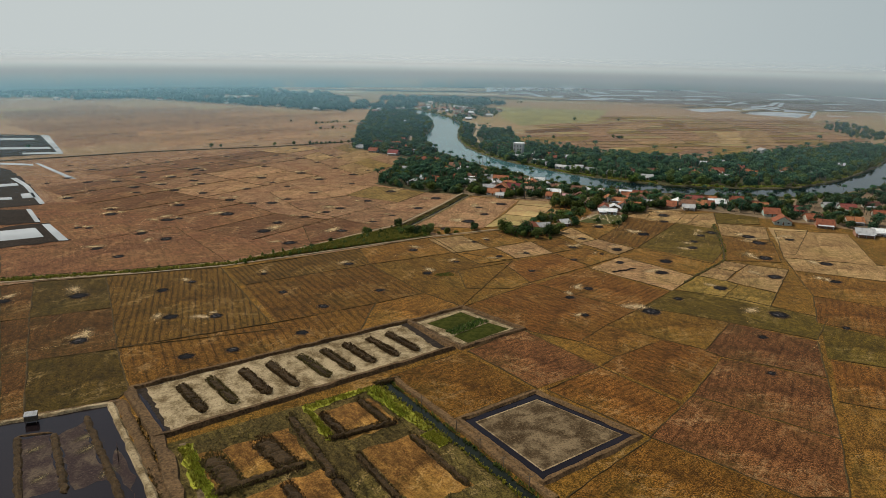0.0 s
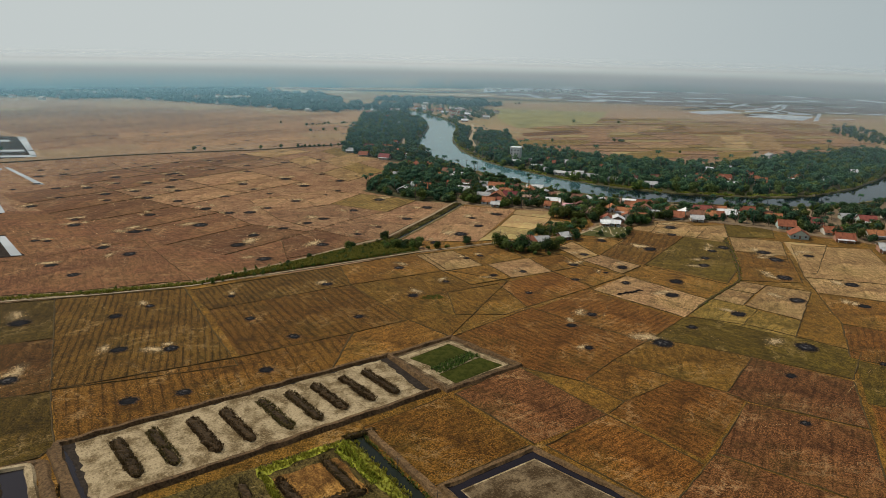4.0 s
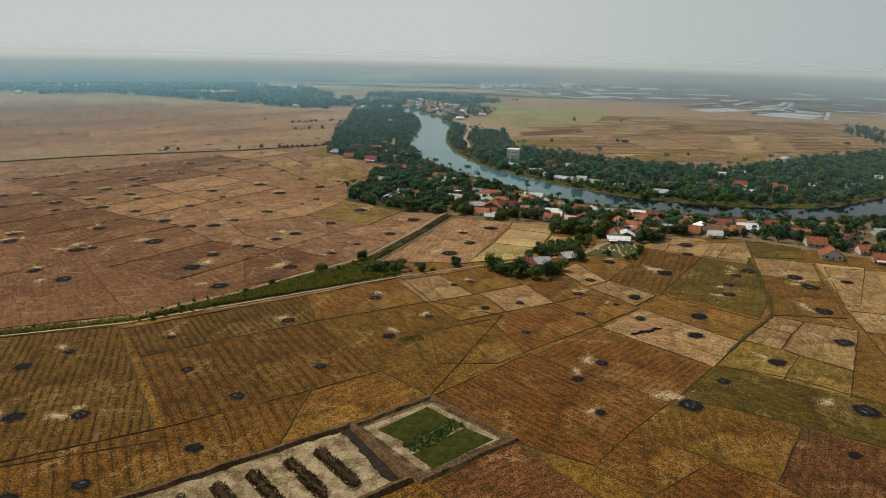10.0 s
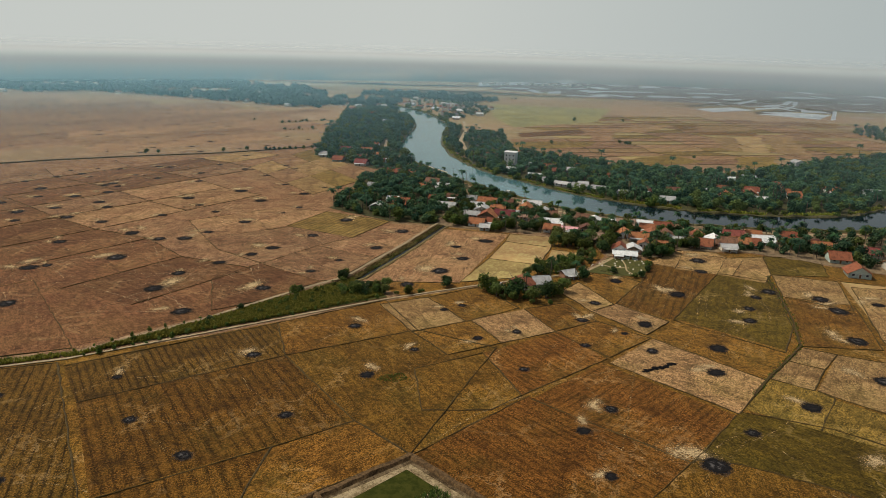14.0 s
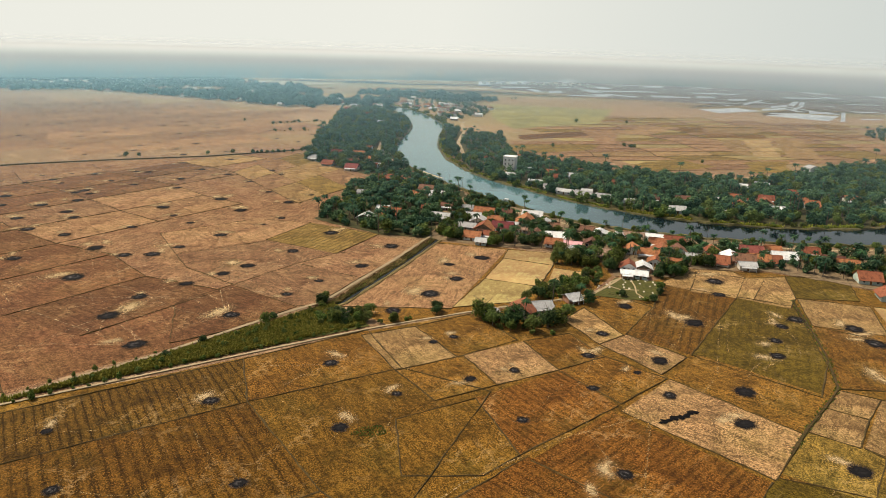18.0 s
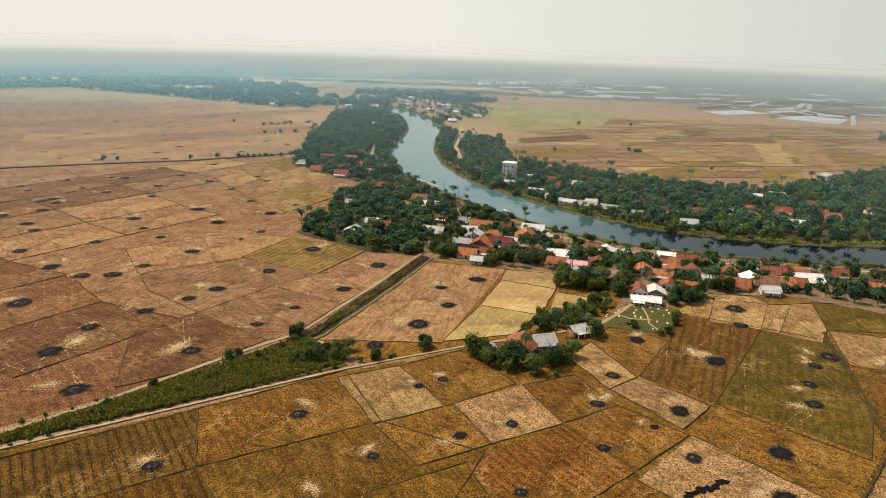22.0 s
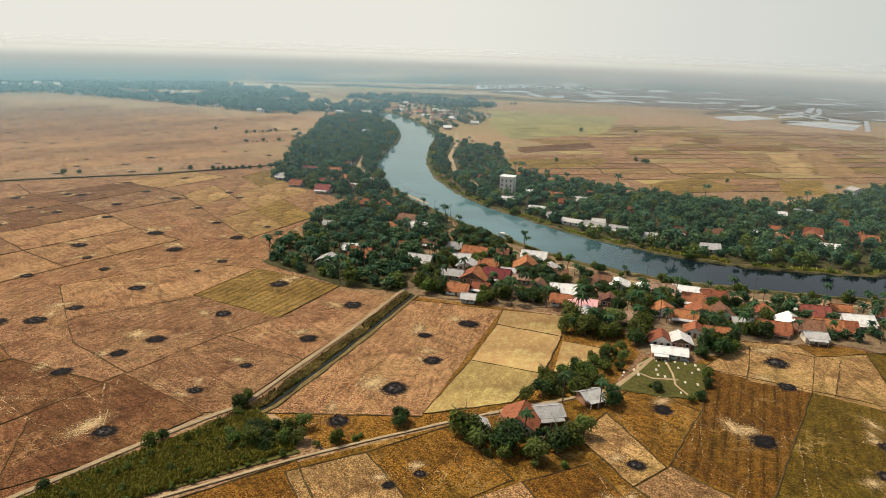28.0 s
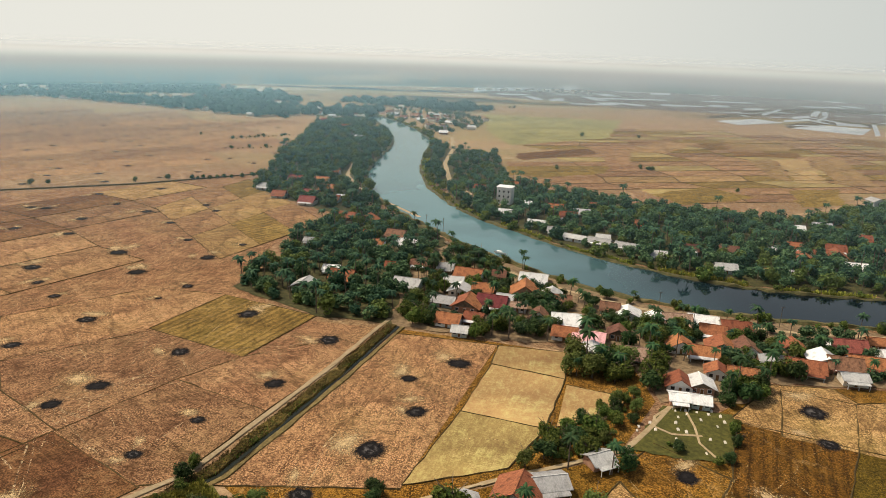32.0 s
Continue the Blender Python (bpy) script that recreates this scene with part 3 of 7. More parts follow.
sheet("field", [(-60, 352), (-103, 316), (-190, 287), (-300, 262), (-340, 420), (-200, 440), (-120, 410), (-66, 400)], 0.0115, FIELD["redd"], "dark red brown stubble beside the road", "field", lift=0.0)
sheet("field", [(14, 478), (52, 468), (95, 455), (96, 430), (80, 405), (60, 396), (42, 389), (31, 384), (0, 369), (-18, 386)], 0.014, FIELD["tan"], "yellow grass between village and fields", "field", lift=0.0)


def within(x, y, poly):
    hit = False
    for (a, b), (c, d) in zip(poly, poly[1:] + poly[:1]):
        if (b > y) != (d > y) and x < (c - a) * (y - b) / (d - b) + a:
            hit = not hit
    return hit


def field_grid(region, turn, wide, deep, kinds, seed, banks=True, far=1e6, dry=()):
    """Fields of one size side by side over a region, where none has been laid yet."""
    u, v = Vector((math.cos(radians(turn)), math.sin(radians(turn)))), Vector((-math.sin(radians(turn)), math.cos(radians(turn))))
    o = Vector(region[0])
    spread = int(max((Vector(p) - o).length for p in region) / min(wide, deep)) + 2

    def node(i, j):
        r = random.Random(seed * 7919 + i * 131 + j * 17)
        row = random.Random(seed * 31 + j)
        return tuple(o + u * (wide * (i + 0.3 * row.random()) + r.uniform(-2, 2)) + v * (deep * j + r.uniform(-1.5, 1.5)))

    for i in range(-spread, spread):
        for j in range(-spread, spread):
            c = [node(i, j), node(i + 1, j), node(i + 1, j + 1), node(i, j + 1)]
            m = (sum(p[0] for p in c) / 4, sum(p[1] for p in c) / 4)
            inner = [(p[0] * 0.7 + m[0] * 0.3, p[1] * 0.7 + m[1] * 0.3) for p in c]
            if not all(within(*p, region) for p in inner) or any(within(*p, w) for w in OUTLINES for p in (*inner, m)):
                continue
            # beyond far: paler dry stubble kinds, their paleness partly standing in for haze
            k = random.Random(seed + i * 57 + j * 101).choice(kinds if m[1] < far or m[0] < -170 else dry)
            sheet("field", c, 0.014, FIELD[k], FIELD[k].name.replace("_", " ") + " on a harvested rice field", "field", lift=0.0)
            if banks:
                bund(c[0], c[1], 0.25 if banks is True else banks)
                bund(c[1], c[2], 0.25 if banks is True else banks)
parcel("dusk", (-187.9, 272.8), (-176.9, 278.5), (-155.5, 238.8), (-163.9, 234.5))
parcel("moss", (-176.9, 278.5), (-149.9, 287.6), (-130.1, 250.5), (-155.5, 238.8))
parcel("dusk", (-163.9, 234.5), (-155.5, 238.8), (-134.8, 202.3), (-142.2, 199.9))
parcel("dusk", (-155.5, 238.8), (-130.1, 250.5), (-110.3, 212.9), (-134.8, 202.3))
parcel("moss", (-134.8, 202.3), (-110.3, 212.9), (-93.8, 184.6), (-94.6, 179), (-114.9, 166.9))
parcel("dusk", (-142.2, 199.9), (-134.8, 202.3), (-114.9, 166.9), (-119.5, 163.8))
parcel("rows", (-149.9, 287.6), (-104, 303.4), (-60.6, 232.3), (-110.5, 213.4))
parcel("rowsb", (-110.5, 213.4), (-62, 238.5), (-27, 260.5), (-30, 231.5), (-93.7, 186))
parcel("rows", (-101, 301.1), (-43.4, 338.5), (-34.9, 312.4), (-86, 279.7))
parcel("rowsb", (-86, 279.7), (-34.9, 312.4), (-7.7, 273.7), (-62.3, 239.1))
parcel("brown", (-43.4, 338.5), (-6.4, 363.7), (7.2, 335.3), (-34.9, 312.4))
parcel("olive2", (-34.9, 312.4), (7.2, 335.3), (34.3, 321.9), (8, 258.6), (-7.7, 273.7))
parcel("brown", (-7.7, 273.7), (8, 258.6), (-13, 243), (-30, 231.5), (-27, 260.5))
parcel("pale", (-8.1, 359.2), (10.3, 368.1), (25, 344.2), (5.4, 333.6))
parcel("tan", (10.3, 368.1), (31.5, 381.4), (46.1, 358.6), (25, 344.2))
parcel("grey", (26.9, 345.7), (48.1, 357.8), (57, 336.9), (36.6, 325.9))
parcel("brown", (48.1, 357.8), (65.3, 365.6), (74.1, 347.3), (57, 336.9))
parcel("tan", (5.4, 333.6), (25, 344.2), (36.6, 325.9), (17.8, 315.7))
parcel("pale", (64.8, 377.8), (75.7, 390.9), (84.9, 365.1), (74.4, 357.1))
parcel("grey", (74.4, 357.1), (86, 365.9), (101.7, 348.6), (89.3, 335.5))
parcel("tan", (77.7, 395.4), (88.5, 407.6), (103.3, 392.9), (85.5, 365.8))
parcel("rowsb", (114.8, 420), (142.9, 407.3), (103.9, 350.2), (86, 365.9), (103.2, 391.5))
parcel("olive", (142.9, 407.3), (162.4, 398), (147.5, 345.4), (133.7, 323.4), (103.9, 350.2))
parcel("brown", (56.9, 336.4), (73.8, 347.9), (90.2, 333), (71.8, 316.6))
parcel("orange", (29.7, 317.7), (58.3, 337.1), (70.6, 315.4), (39.6, 289.8))
parcel("olive2", (7.3, 305.2), (29.7, 317.7), (39.6, 289.8), (29.7, 280.9), (10.4, 280.1))
parcel("grey", (70.8, 312.6), (91, 332.6), (118.1, 302.6), (100.5, 281.9))
parcel("tan", (91, 332.6), (106.4, 351), (137.3, 323.1), (118.1, 302.6))
parcel("orange", (67.9, 312.4), (99.3, 281.1), (78.7, 257.5), (41.9, 287.6))
parcel("orange", (8.7, 258.6), (41.5, 289.4), (79.0, 258.4), (63.0, 241.9), (49.7, 225.7), (29.5, 235.8))
parcel("olive", (79.3, 259.1), (101.4, 283.1), (123.3, 275.0), (145.5, 257.3), (152.5, 251.8), (137.7, 231.0), (131.5, 234.9), (112.1, 246.5), (90.8, 257.5))
parcel("olive2", (79.3, 259.1), (90.8, 257.5), (112.1, 246.5), (92.9, 220.7), (80.2, 228.8), (63.0, 241.9))
parcel("pale", (141.8, 328.1), (151.3, 322.9), (140.7, 311.2), (131.5, 317.3))
parcel("pale", (131.5, 317.3), (140.7, 311.2), (129.8, 296.7), (119.6, 303.9))
parcel("lime", (119.6, 303.9), (130.7, 296.7), (133.6, 292.1), (119.7, 273.9), (103.3, 284.7))
parcel("pale", (151.3, 322.9), (167.8, 315.7), (146.2, 281.3), (130.7, 296.7))
parcel("lime", (133.2, 291.3), (145.8, 280.7), (135.1, 263.5), (119.7, 273.9))
parcel("pale", (168.3, 407.5), (194.3, 399.8), (180.9, 363.7), (159.5, 378.7))
parcel("brown", (159.5, 378.7), (184.7, 370.4), (170, 327.3), (142.3, 329.1))
parcel("gold", (195.7, 399.9), (216.8, 393.7), (184.2, 341.9), (178, 340.4))
parcel("olive", (177, 436.1), (204.2, 433.6), (193.8, 406.2), (167.7, 407.4))
parcel("pale", (137.5, 439.6), (156.2, 431.4), (142.4, 406.3), (125.2, 412.5))
parcel("pale", (156.2, 431.4), (175.9, 435), (167.7, 407.4), (159.7, 395.6), (142.4, 406.3))
parcel("wine", (111.3, 246.2), (137.1, 229.7), (125.1, 200.4), (96.7, 215.2), (92.4, 219.6))
parcel("wine", (96.3, 214.3), (124.6, 199.6), (109.1, 164), (76.7, 187.4))
parcel("wine", (76.5, 186.7), (108.8, 163.4), (97.1, 138.3), (85.6, 138), (62, 159.2), (56.9, 163.1))
parcel("rough", (57, 162.5), (61.6, 158.6), (85.4, 137.6), (29.4, 136), (39.4, 146))
parcel("orange", (52.6, 205.7), (71.5, 182), (57, 163.7), (32.7, 189.3))
parcel("brown", (49.7, 225.7), (63.0, 241.9), (80.2, 228.8), (59.4, 213.4))
parcel("orange", (59.4, 213.4), (80.2, 228.8), (92.9, 220.7), (96.7, 215.9), (72.4, 184.2), (53.6, 206.8))
parcel("wine", (29.7, 236.4), (52.6, 205.7), (29.7, 189.9), (9.2, 216.1))
parcel("rough", (7.2, 215.1), (28.7, 189.2), (3.9, 171), (-16.1, 196.1))
parcel("orange", (160.7, 278.3), (184.9, 266), (165.7, 235.1), (146.5, 247.8))
parcel("olive", (146.7, 246.1), (164.8, 233.5), (149.4, 208.7), (133.1, 215.4))
parcel("orange", (133.4, 214.1), (148.3, 207), (131.7, 180.2), (120.1, 184.8))
parcel("tan", (120.4, 183.8), (131.5, 179.8), (105.7, 138.2), (97.8, 137.9), (107.8, 158))
parcel("brown", (169.6, 314), (205.6, 299.4), (184.9, 266), (160.7, 278.3))
parcel("pale", (175, 335.7), (221, 324.2), (206.1, 300.2), (170.1, 314.9))
parcel("pale", (196.5, 392.9), (236.6, 386.7), (216.9, 325.8), (175, 335.7))
parcel("gold", (49.2, 451.1), (71.4, 442.1), (61.1, 413.2), (38.4, 421.3))
parcel("gold", (52.6, 465.5), (76.3, 461.4), (71.4, 442.1), (49.2, 451.1))
parcel("lime2", (38.4, 421.3), (61.1, 413.2), (49.4, 394.8), (23.7, 387))
parcel("gold", (71.3, 438.5), (88.4, 431.6), (80.9, 419.4), (64.3, 414.2))
parcel("tanr", (15.2, 473.2), (52.2, 465.5), (23.5, 385.7), (-19.9, 385), (-6.3, 415.2))
parcel("pale", (136, 442.5), (154.6, 440.7), (157, 432.3), (141.7, 406.1), (113.8, 420.4))
parcel("pale", (157, 432.3), (164.2, 429.4), (147.7, 403.1), (141.7, 406.1))
parcel("redd", (-81.6, 383.6), (-66.7, 405.2), (-35.6, 383.5), (-45.2, 371.5), (-50.1, 363.1), (-70.6, 348.5))
parcel("red", (-65.9, 405.6), (-46.1, 434.7), (-15.4, 418.2), (-29.2, 385), (-35.9, 384.3))
parcel("red", (-46.1, 434.7), (-30.8, 451), (-2.3, 467.1), (6.1, 462.2), (-15.4, 418.2))
parcel("yell", (-52.7, 505.4), (-13.4, 486.4), (-30.8, 451), (-68.7, 470.7))
parcel("red", (-67.1, 469.4), (-30.8, 451), (-46.1, 434.7), (-65.9, 405.6), (-92.7, 425.7), (-103.3, 442.9))
parcel("tanr", (-124, 476.5), (-83.7, 510.4), (-52.7, 505.4), (-68.7, 470.7), (-104.3, 444.4))
parcel("redd", (-219.6, 323.1), (-191.1, 338.3), (-152.9, 376), (-104.7, 314), (-146.4, 297.6), (-194.7, 283.6))
parcel("pale", (-135.5, 642.3), (-125.4, 673.6), (-104.8, 643.9), (-115.5, 614.7))
parcel("tanr", (-115.5, 614.7), (-104.8, 643.9), (-82.8, 612.2), (-94.3, 585.1))
parcel("pale", (-94.3, 585.1), (-82.8, 612.2), (-56.6, 574.6), (-69.1, 550.1))
parcel("tanr", (-125.4, 673.6), (-115.4, 704.8), (-94.0, 673.1), (-104.8, 643.9))
parcel("pale", (-104.8, 643.9), (-94.0, 673.1), (-71.2, 639.3), (-82.8, 612.2))
parcel("yell", (-82.8, 612.2), (-71.2, 639.3), (-44.2, 599.1), (-56.6, 574.6))
parcel("yell", (-115.4, 704.8), (-105.9, 734.2), (-83.9, 700.6), (-94.0, 673.1))
parcel("pale", (-94.0, 673.1), (-83.9, 700.6), (-60.4, 664.7), (-71.2, 639.3))
parcel("tanr", (-71.2, 639.3), (-60.4, 664.7), (-32.5, 622.2), (-44.2, 599.1))

# ---- trees ----
def leaf_crown(seed, width, height, count, size, material, base=0.0, lobes=7):
    """A crown of many leaf sprays set on uneven lobes."""
    rng = random.Random(seed)
    balls = []
    for k in range(lobes):
        a, r = rng.uniform(0, math.tau), width * 0.5 * math.sqrt(rng.random()) * 0.62
        q = width * rng.uniform(0.2, 0.33)
        balls.append((r * math.cos(a), r * math.sin(a), base + height * rng.uniform(0.22, 0.85), q))
    verts, faces = [], []
    for k in range(count):
        x, y, z, q = balls[rng.randrange(lobes)]
        n = Vector((rng.gauss(0, 1), rng.gauss(0, 1), rng.gauss(0.15, 0.9))).normalized()
        p = Vector((x, y, z)) + n * q * rng.uniform(0.55, 1.05)
        p.z = max(p.z, base)
        m = (n + Vector((rng.gauss(0, 0.45), rng.gauss(0, 0.45), 0.5 + rng.gauss(0, 0.4)))).normalized()
        u = m.orthogonal().normalized()
        u.rotate(Matrix.Rotation(rng.uniform(0, math.tau), 3, m))
        v = m.cross(u)
        s = size * rng.uniform(0.6, 1.35)
        i = len(verts)
        verts += [tuple(p + u * s), tuple(p + v * s * 0.55 + m * s * 0.2), tuple(p - u * s * 0.9), tuple(p - v * s * 0.6 + m * s * 0.15)]
        faces.append((i, i + 1, i + 2, i + 3))
    me = bpy.data.meshes.new("crown")
    me.from_pydata(verts, [], faces)
    me.materials.append(material)
    return me


def tube(bm, pts, radii, sides=6):
    rows = []
    for k, (p, r) in enumerate(zip(pts, radii)):
        d = (pts[min(k + 1, len(pts) - 1)] - pts[max(k - 1, 0)]).normalized()
        u = d.orthogonal().normalized()
        v = d.cross(u)
        rows.append([bm.verts.new(p + (u * math.cos(a) + v * math.sin(a)) * r) for j in range(sides) for a in (j * math.tau / sides,)])
    for a, b in zip(rows, rows[1:]):
        for j in range(sides):
            bm.faces.new((a[j], a[(j + 1) % sides], b[(j + 1) % sides], b[j]))


def trunk_mesh(seed, height, radius, limbs=5):
    rng = random.Random(seed)
    bm = bmesh.new()
    top = Vector((rng.uniform(-0.3, 0.3), rng.uniform(-0.3, 0.3), height))
    tube(bm, [Vector((0, 0, -0.1)), top * 0.5 + Vector((rng.uniform(-0.15, 0.15), 0, 0)), top], [radius, radius * 0.75, radius * 0.5])
    for k in range(limbs):
        a = k * math.tau / limbs + rng.uniform(-0.4, 0.4)
        s = top * rng.uniform(0.6, 0.95)
        e = s + Vector((math.cos(a), math.sin(a), rng.uniform(0.6, 1.1))) * height * rng.uniform(0.5, 0.8)
        tube(bm, [s, (s + e) / 2 + Vector((0, 0, 0.2)), e], [radius * 0.45, radius * 0.3, radius * 0.12], 5)
    return mesh_of("trunk", bm, M_BARK)


def palm_meshes(seed, height):
    rng = random.Random(seed)
    bm = bmesh.new()
    lean = Vector((rng.uniform(-1, 1), rng.uniform(-1, 1), 0)) * 0.8
    pts = [lean * (f * f) + Vector((0, 0, height * f - 0.1)) for f in (0, 0.25, 0.5, 0.75, 1)]
    tube(bm, pts, [0.26, 0.19, 0.16, 0.14, 0.13], 6)
    trunk = mesh_of("trunk", bm, M_BARK)
    verts, faces = [], []
    top = pts[-1]
    for k in range(25):
        a = k * 2.4 + rng.uniform(-0.2, 0.2)
        rise = rng.uniform(-0.45, 0.95)
        ln = rng.uniform(2.5, 3.6)
        d = Vector((math.cos(a), math.sin(a), 0))
        s = Vector((-d.y, d.x, 0))
        prev = None
        for j in range(6):
            f = j / 5
            p = top + d * ln * f * (1 - 0.15 * f * (1 - rise)) + Vector((0, 0, ln * (rise * f - (0.55 + 0.45 * rise) * f * f)))
            w = 0.46 * (1 - f) ** 0.6 * (0.35 + min(1, f * 4)) * (1 if j else 0.3)
            row = [tuple(p - s * w - Vector((0, 0, w * 0.55))), tuple(p), tuple(p + s * w - Vector((0, 0, w * 0.55)))]
            i = len(verts)
            verts += row
            if prev is not None:
                faces += [(prev, prev + 1, i + 1, i), (prev + 1, prev + 2, i + 2, i + 1)]
            prev = i
    me = bpy.data.meshes.new("crown")
    me.from_pydata(verts, [], faces)
    me.materials.append(M_PALM)
    return trunk, me


BROAD = []
for _k in range(8):
    _h = 2.0 + 0.25 * _k
    BROAD.append((trunk_mesh(_k, _h + 1.2, 0.2 + 0.02 * _k), leaf_crown(100 + _k, 6.2 + 0.35 * (_k % 4), 5.0 + 0.3 * (_k % 3), 1100, 0.42, (M_LEAF, M_LEAF, M_LEAFDARK, M_LEAF, M_LEAFDARK, M_LEAFY, M_LEAF, M_LEAFDARK)[_k], _h * 0.12, 9 + _k % 3)))
PALMS = [palm_meshes(200 + _k, 6.5 + 0.8 * _k) for _k in range(6)]
SHRUBS = [(trunk_mesh(50 + _k, 0.7, 0.08, 4), leaf_crown(300 + _k, 3.2, 2.2, 380, 0.3, (M_LEAF, M_LEAFY, M_LEAF, M_LEAFY)[_k], 0.1, 6)) for _k in range(4)]
STANDS = []


def plant(kind, x, y, scale, rng, label, group):
    trunk, crown = {"tree": BROAD, "coconut_palm": PALMS, "shrub": SHRUBS}[kind][rng.randrange({"tree": 8, "coconut_palm": 6, "shrub": 4}[kind])]
    root = new(kind)
    root.empty_display_size = 0.5
    root.matrix_world = pose(x, y, 0.02, 0, 0, rng.uniform(0, 360)) @ Matrix.Diagonal((scale, scale, scale * rng.uniform(0.85, 1.15), 1))
    for nm, me in (("trunk", trunk), ("crown", crown)):
        new(nm, me).parent = root
    tagged(root, label, {"tree": "tree", "coconut_palm": "palm tree", "shrub": "shrub"}[kind], group)
    STANDS.append((x, y))


def trees_at(places, label, scale=1.0, kinds=("tree",), seed=1, group="trees"):
    rng = random.Random(seed)
    for x, y in places:
        k = rng.choice(kinds)
        plant(k, x, y, scale * rng.uniform(0.8, 1.25), rng, label if k != "coconut_palm" else "coconut palm with drooping green fronds", group)


def inside(x, y, poly):
    hit = False
    for (a, b), (c, d) in zip(poly, poly[1:] + poly[:1]):
        if (b > y) != (d > y) and x < (c - a) * (y - b) / (d - b) + a:
            hit = not hit
    return hit


def scatter(poly, count, gap, rng, clear=0.0):
    """Places strewn over an outline, apart from one another and from the houses."""
    xs, ys = [p[0] for p in poly], [p[1] for p in poly]
    got, near = [], {}
    for _ in range(count * 30):
        if len(got) >= count:
            break
        x, y = rng.uniform(min(xs), max(xs)), rng.uniform(min(ys), max(ys))
        if not inside(x, y, poly):
            continue
        if any((x - a) ** 2 + (y - b) ** 2 < (w * 0.62 + clear) ** 2 for a, b, w in HOMES):
            continue
        cell = (int(x // gap), int(y // gap))
        if any((x - a) ** 2 + (y - b) ** 2 < gap * gap for i in (-1, 0, 1) for j in (-1, 0, 1) for a, b in near.get((cell[0] + i, cell[1] + j), ())):
            continue
        near.setdefault(cell, []).append((x, y))
        got.append((x, y))
    return got


def grove(poly, count, gap, label, seed, palms=0.4, shrubs=0.1, scale=1.0, group="grove trees"):
    rng = random.Random(seed)
    for x, y in scatter(poly, count, gap, rng, 1.2):
        r = rng.random()
        kind = "coconut_palm" if r < palms else "shrub" if r < palms + shrubs else "tree"
        plant(kind, x, y, scale * rng.uniform(0.75, 1.3), rng, {"tree": label, "coconut_palm": "coconut palm with drooping green fronds", "shrub": "leafy green shrub under trees"}[kind], group)


def thick_grove(polys, label, seed):
    """Trees too many to count on the far banks: crowns and palms, one mesh."""
    rng = random.Random(seed)
    mats = (M_HAZEGROVE, M_HAZEGROVEDARK, M_LEAFY, M_HAZEGROVEDARK, M_BARK)
    kinds = [leaf_crown(400 + k, 6.6, 5.0, 340, 0.62, M_LEAF, 0.2, 8) for k in range(6)] + [p[1] for p in PALMS] + [p[0] for p in PALMS]
    shapes = []
    for me in kinds:
        v = np.empty(len(me.vertices) * 3)
        me.vertices.foreach_get("co", v)
        shapes.append((v.reshape(-1, 3), np.array([p.vertices[:] for p in me.polygons])))
    vs, fs, ms, n = [], [], [], 0
    for poly, count, gap, palms, size in polys:
        for x, y in scatter(poly, count, gap, rng, 0.5):
            palm = rng.random() < palms
            which = rng.randrange(6, 12) if palm else rng.randrange(6)
            s, a = size * rng.uniform(0.7, 1.3), rng.uniform(0, math.tau)
            c, q = math.cos(a) * s, math.sin(a) * s
            turn = np.array([[c, q, 0], [-q, c, 0], [0, 0, s * rng.uniform(0.85, 1.2)]])
            for (v, f), m in [(shapes[which], 3 if palm else rng.choice((0, 0, 0, 1, 1, 2)))] + ([(shapes[which + 6], 4)] if palm else []):
                vs.append(v @ turn + (x, y, 0.1))
                fs.append(f + n)
                ms.append(np.full(len(f), m))
                n += len(v)
    me = bpy.data.meshes.new("riverside_grove")
    me.from_pydata(np.concatenate(vs).tolist(), [], np.concatenate(fs).tolist())
    for m in mats:
        me.materials.append(m)
    me.polygons.foreach_set("material_index", np.concatenate(ms))
    tagged(new("riverside_grove", me), label, "grove", "", "stuff")


def hedge(places, label, size, seed):
    """Bushes grown into one another along a line or over a bed, one mesh."""
    rng = random.Random(seed)
    vs, fs, ms, n = [], [], [], 0
    for x, y in places:
        me = SHRUBS[rng.randrange(4)][1]
        v = np.empty(len(me.vertices) * 3)
        me.vertices.foreach_get("co", v)
        f = np.array([p.vertices[:] for p in me.polygons])
        s, a = size * rng.uniform(0.7, 1.4), rng.uniform(0, math.tau)
        vs.append(v.reshape(-1, 3) @ np.array([[math.cos(a) * s, math.sin(a) * s, 0], [-math.sin(a) * s, math.cos(a) * s, 0], [0, 0, s * rng.uniform(0.8, 1.5)]]) + (x, y, 0.1))
        fs.append(f + n)
        ms.append(np.full(len(f), rng.choice((0, 0, 1))))
        n += len(me.vertices)
    me = bpy.data.meshes.new("hedge")
    me.from_pydata(np.concatenate(vs).tolist(), [], np.concatenate(fs).tolist())
    me.materials.append(M_LEAF)
    me.materials.append(M_LEAFY)
    me.polygons.foreach_set("material_index", np.concatenate(ms))
    tagged(new("hedge", me), label, "hedge", "", "stuff")


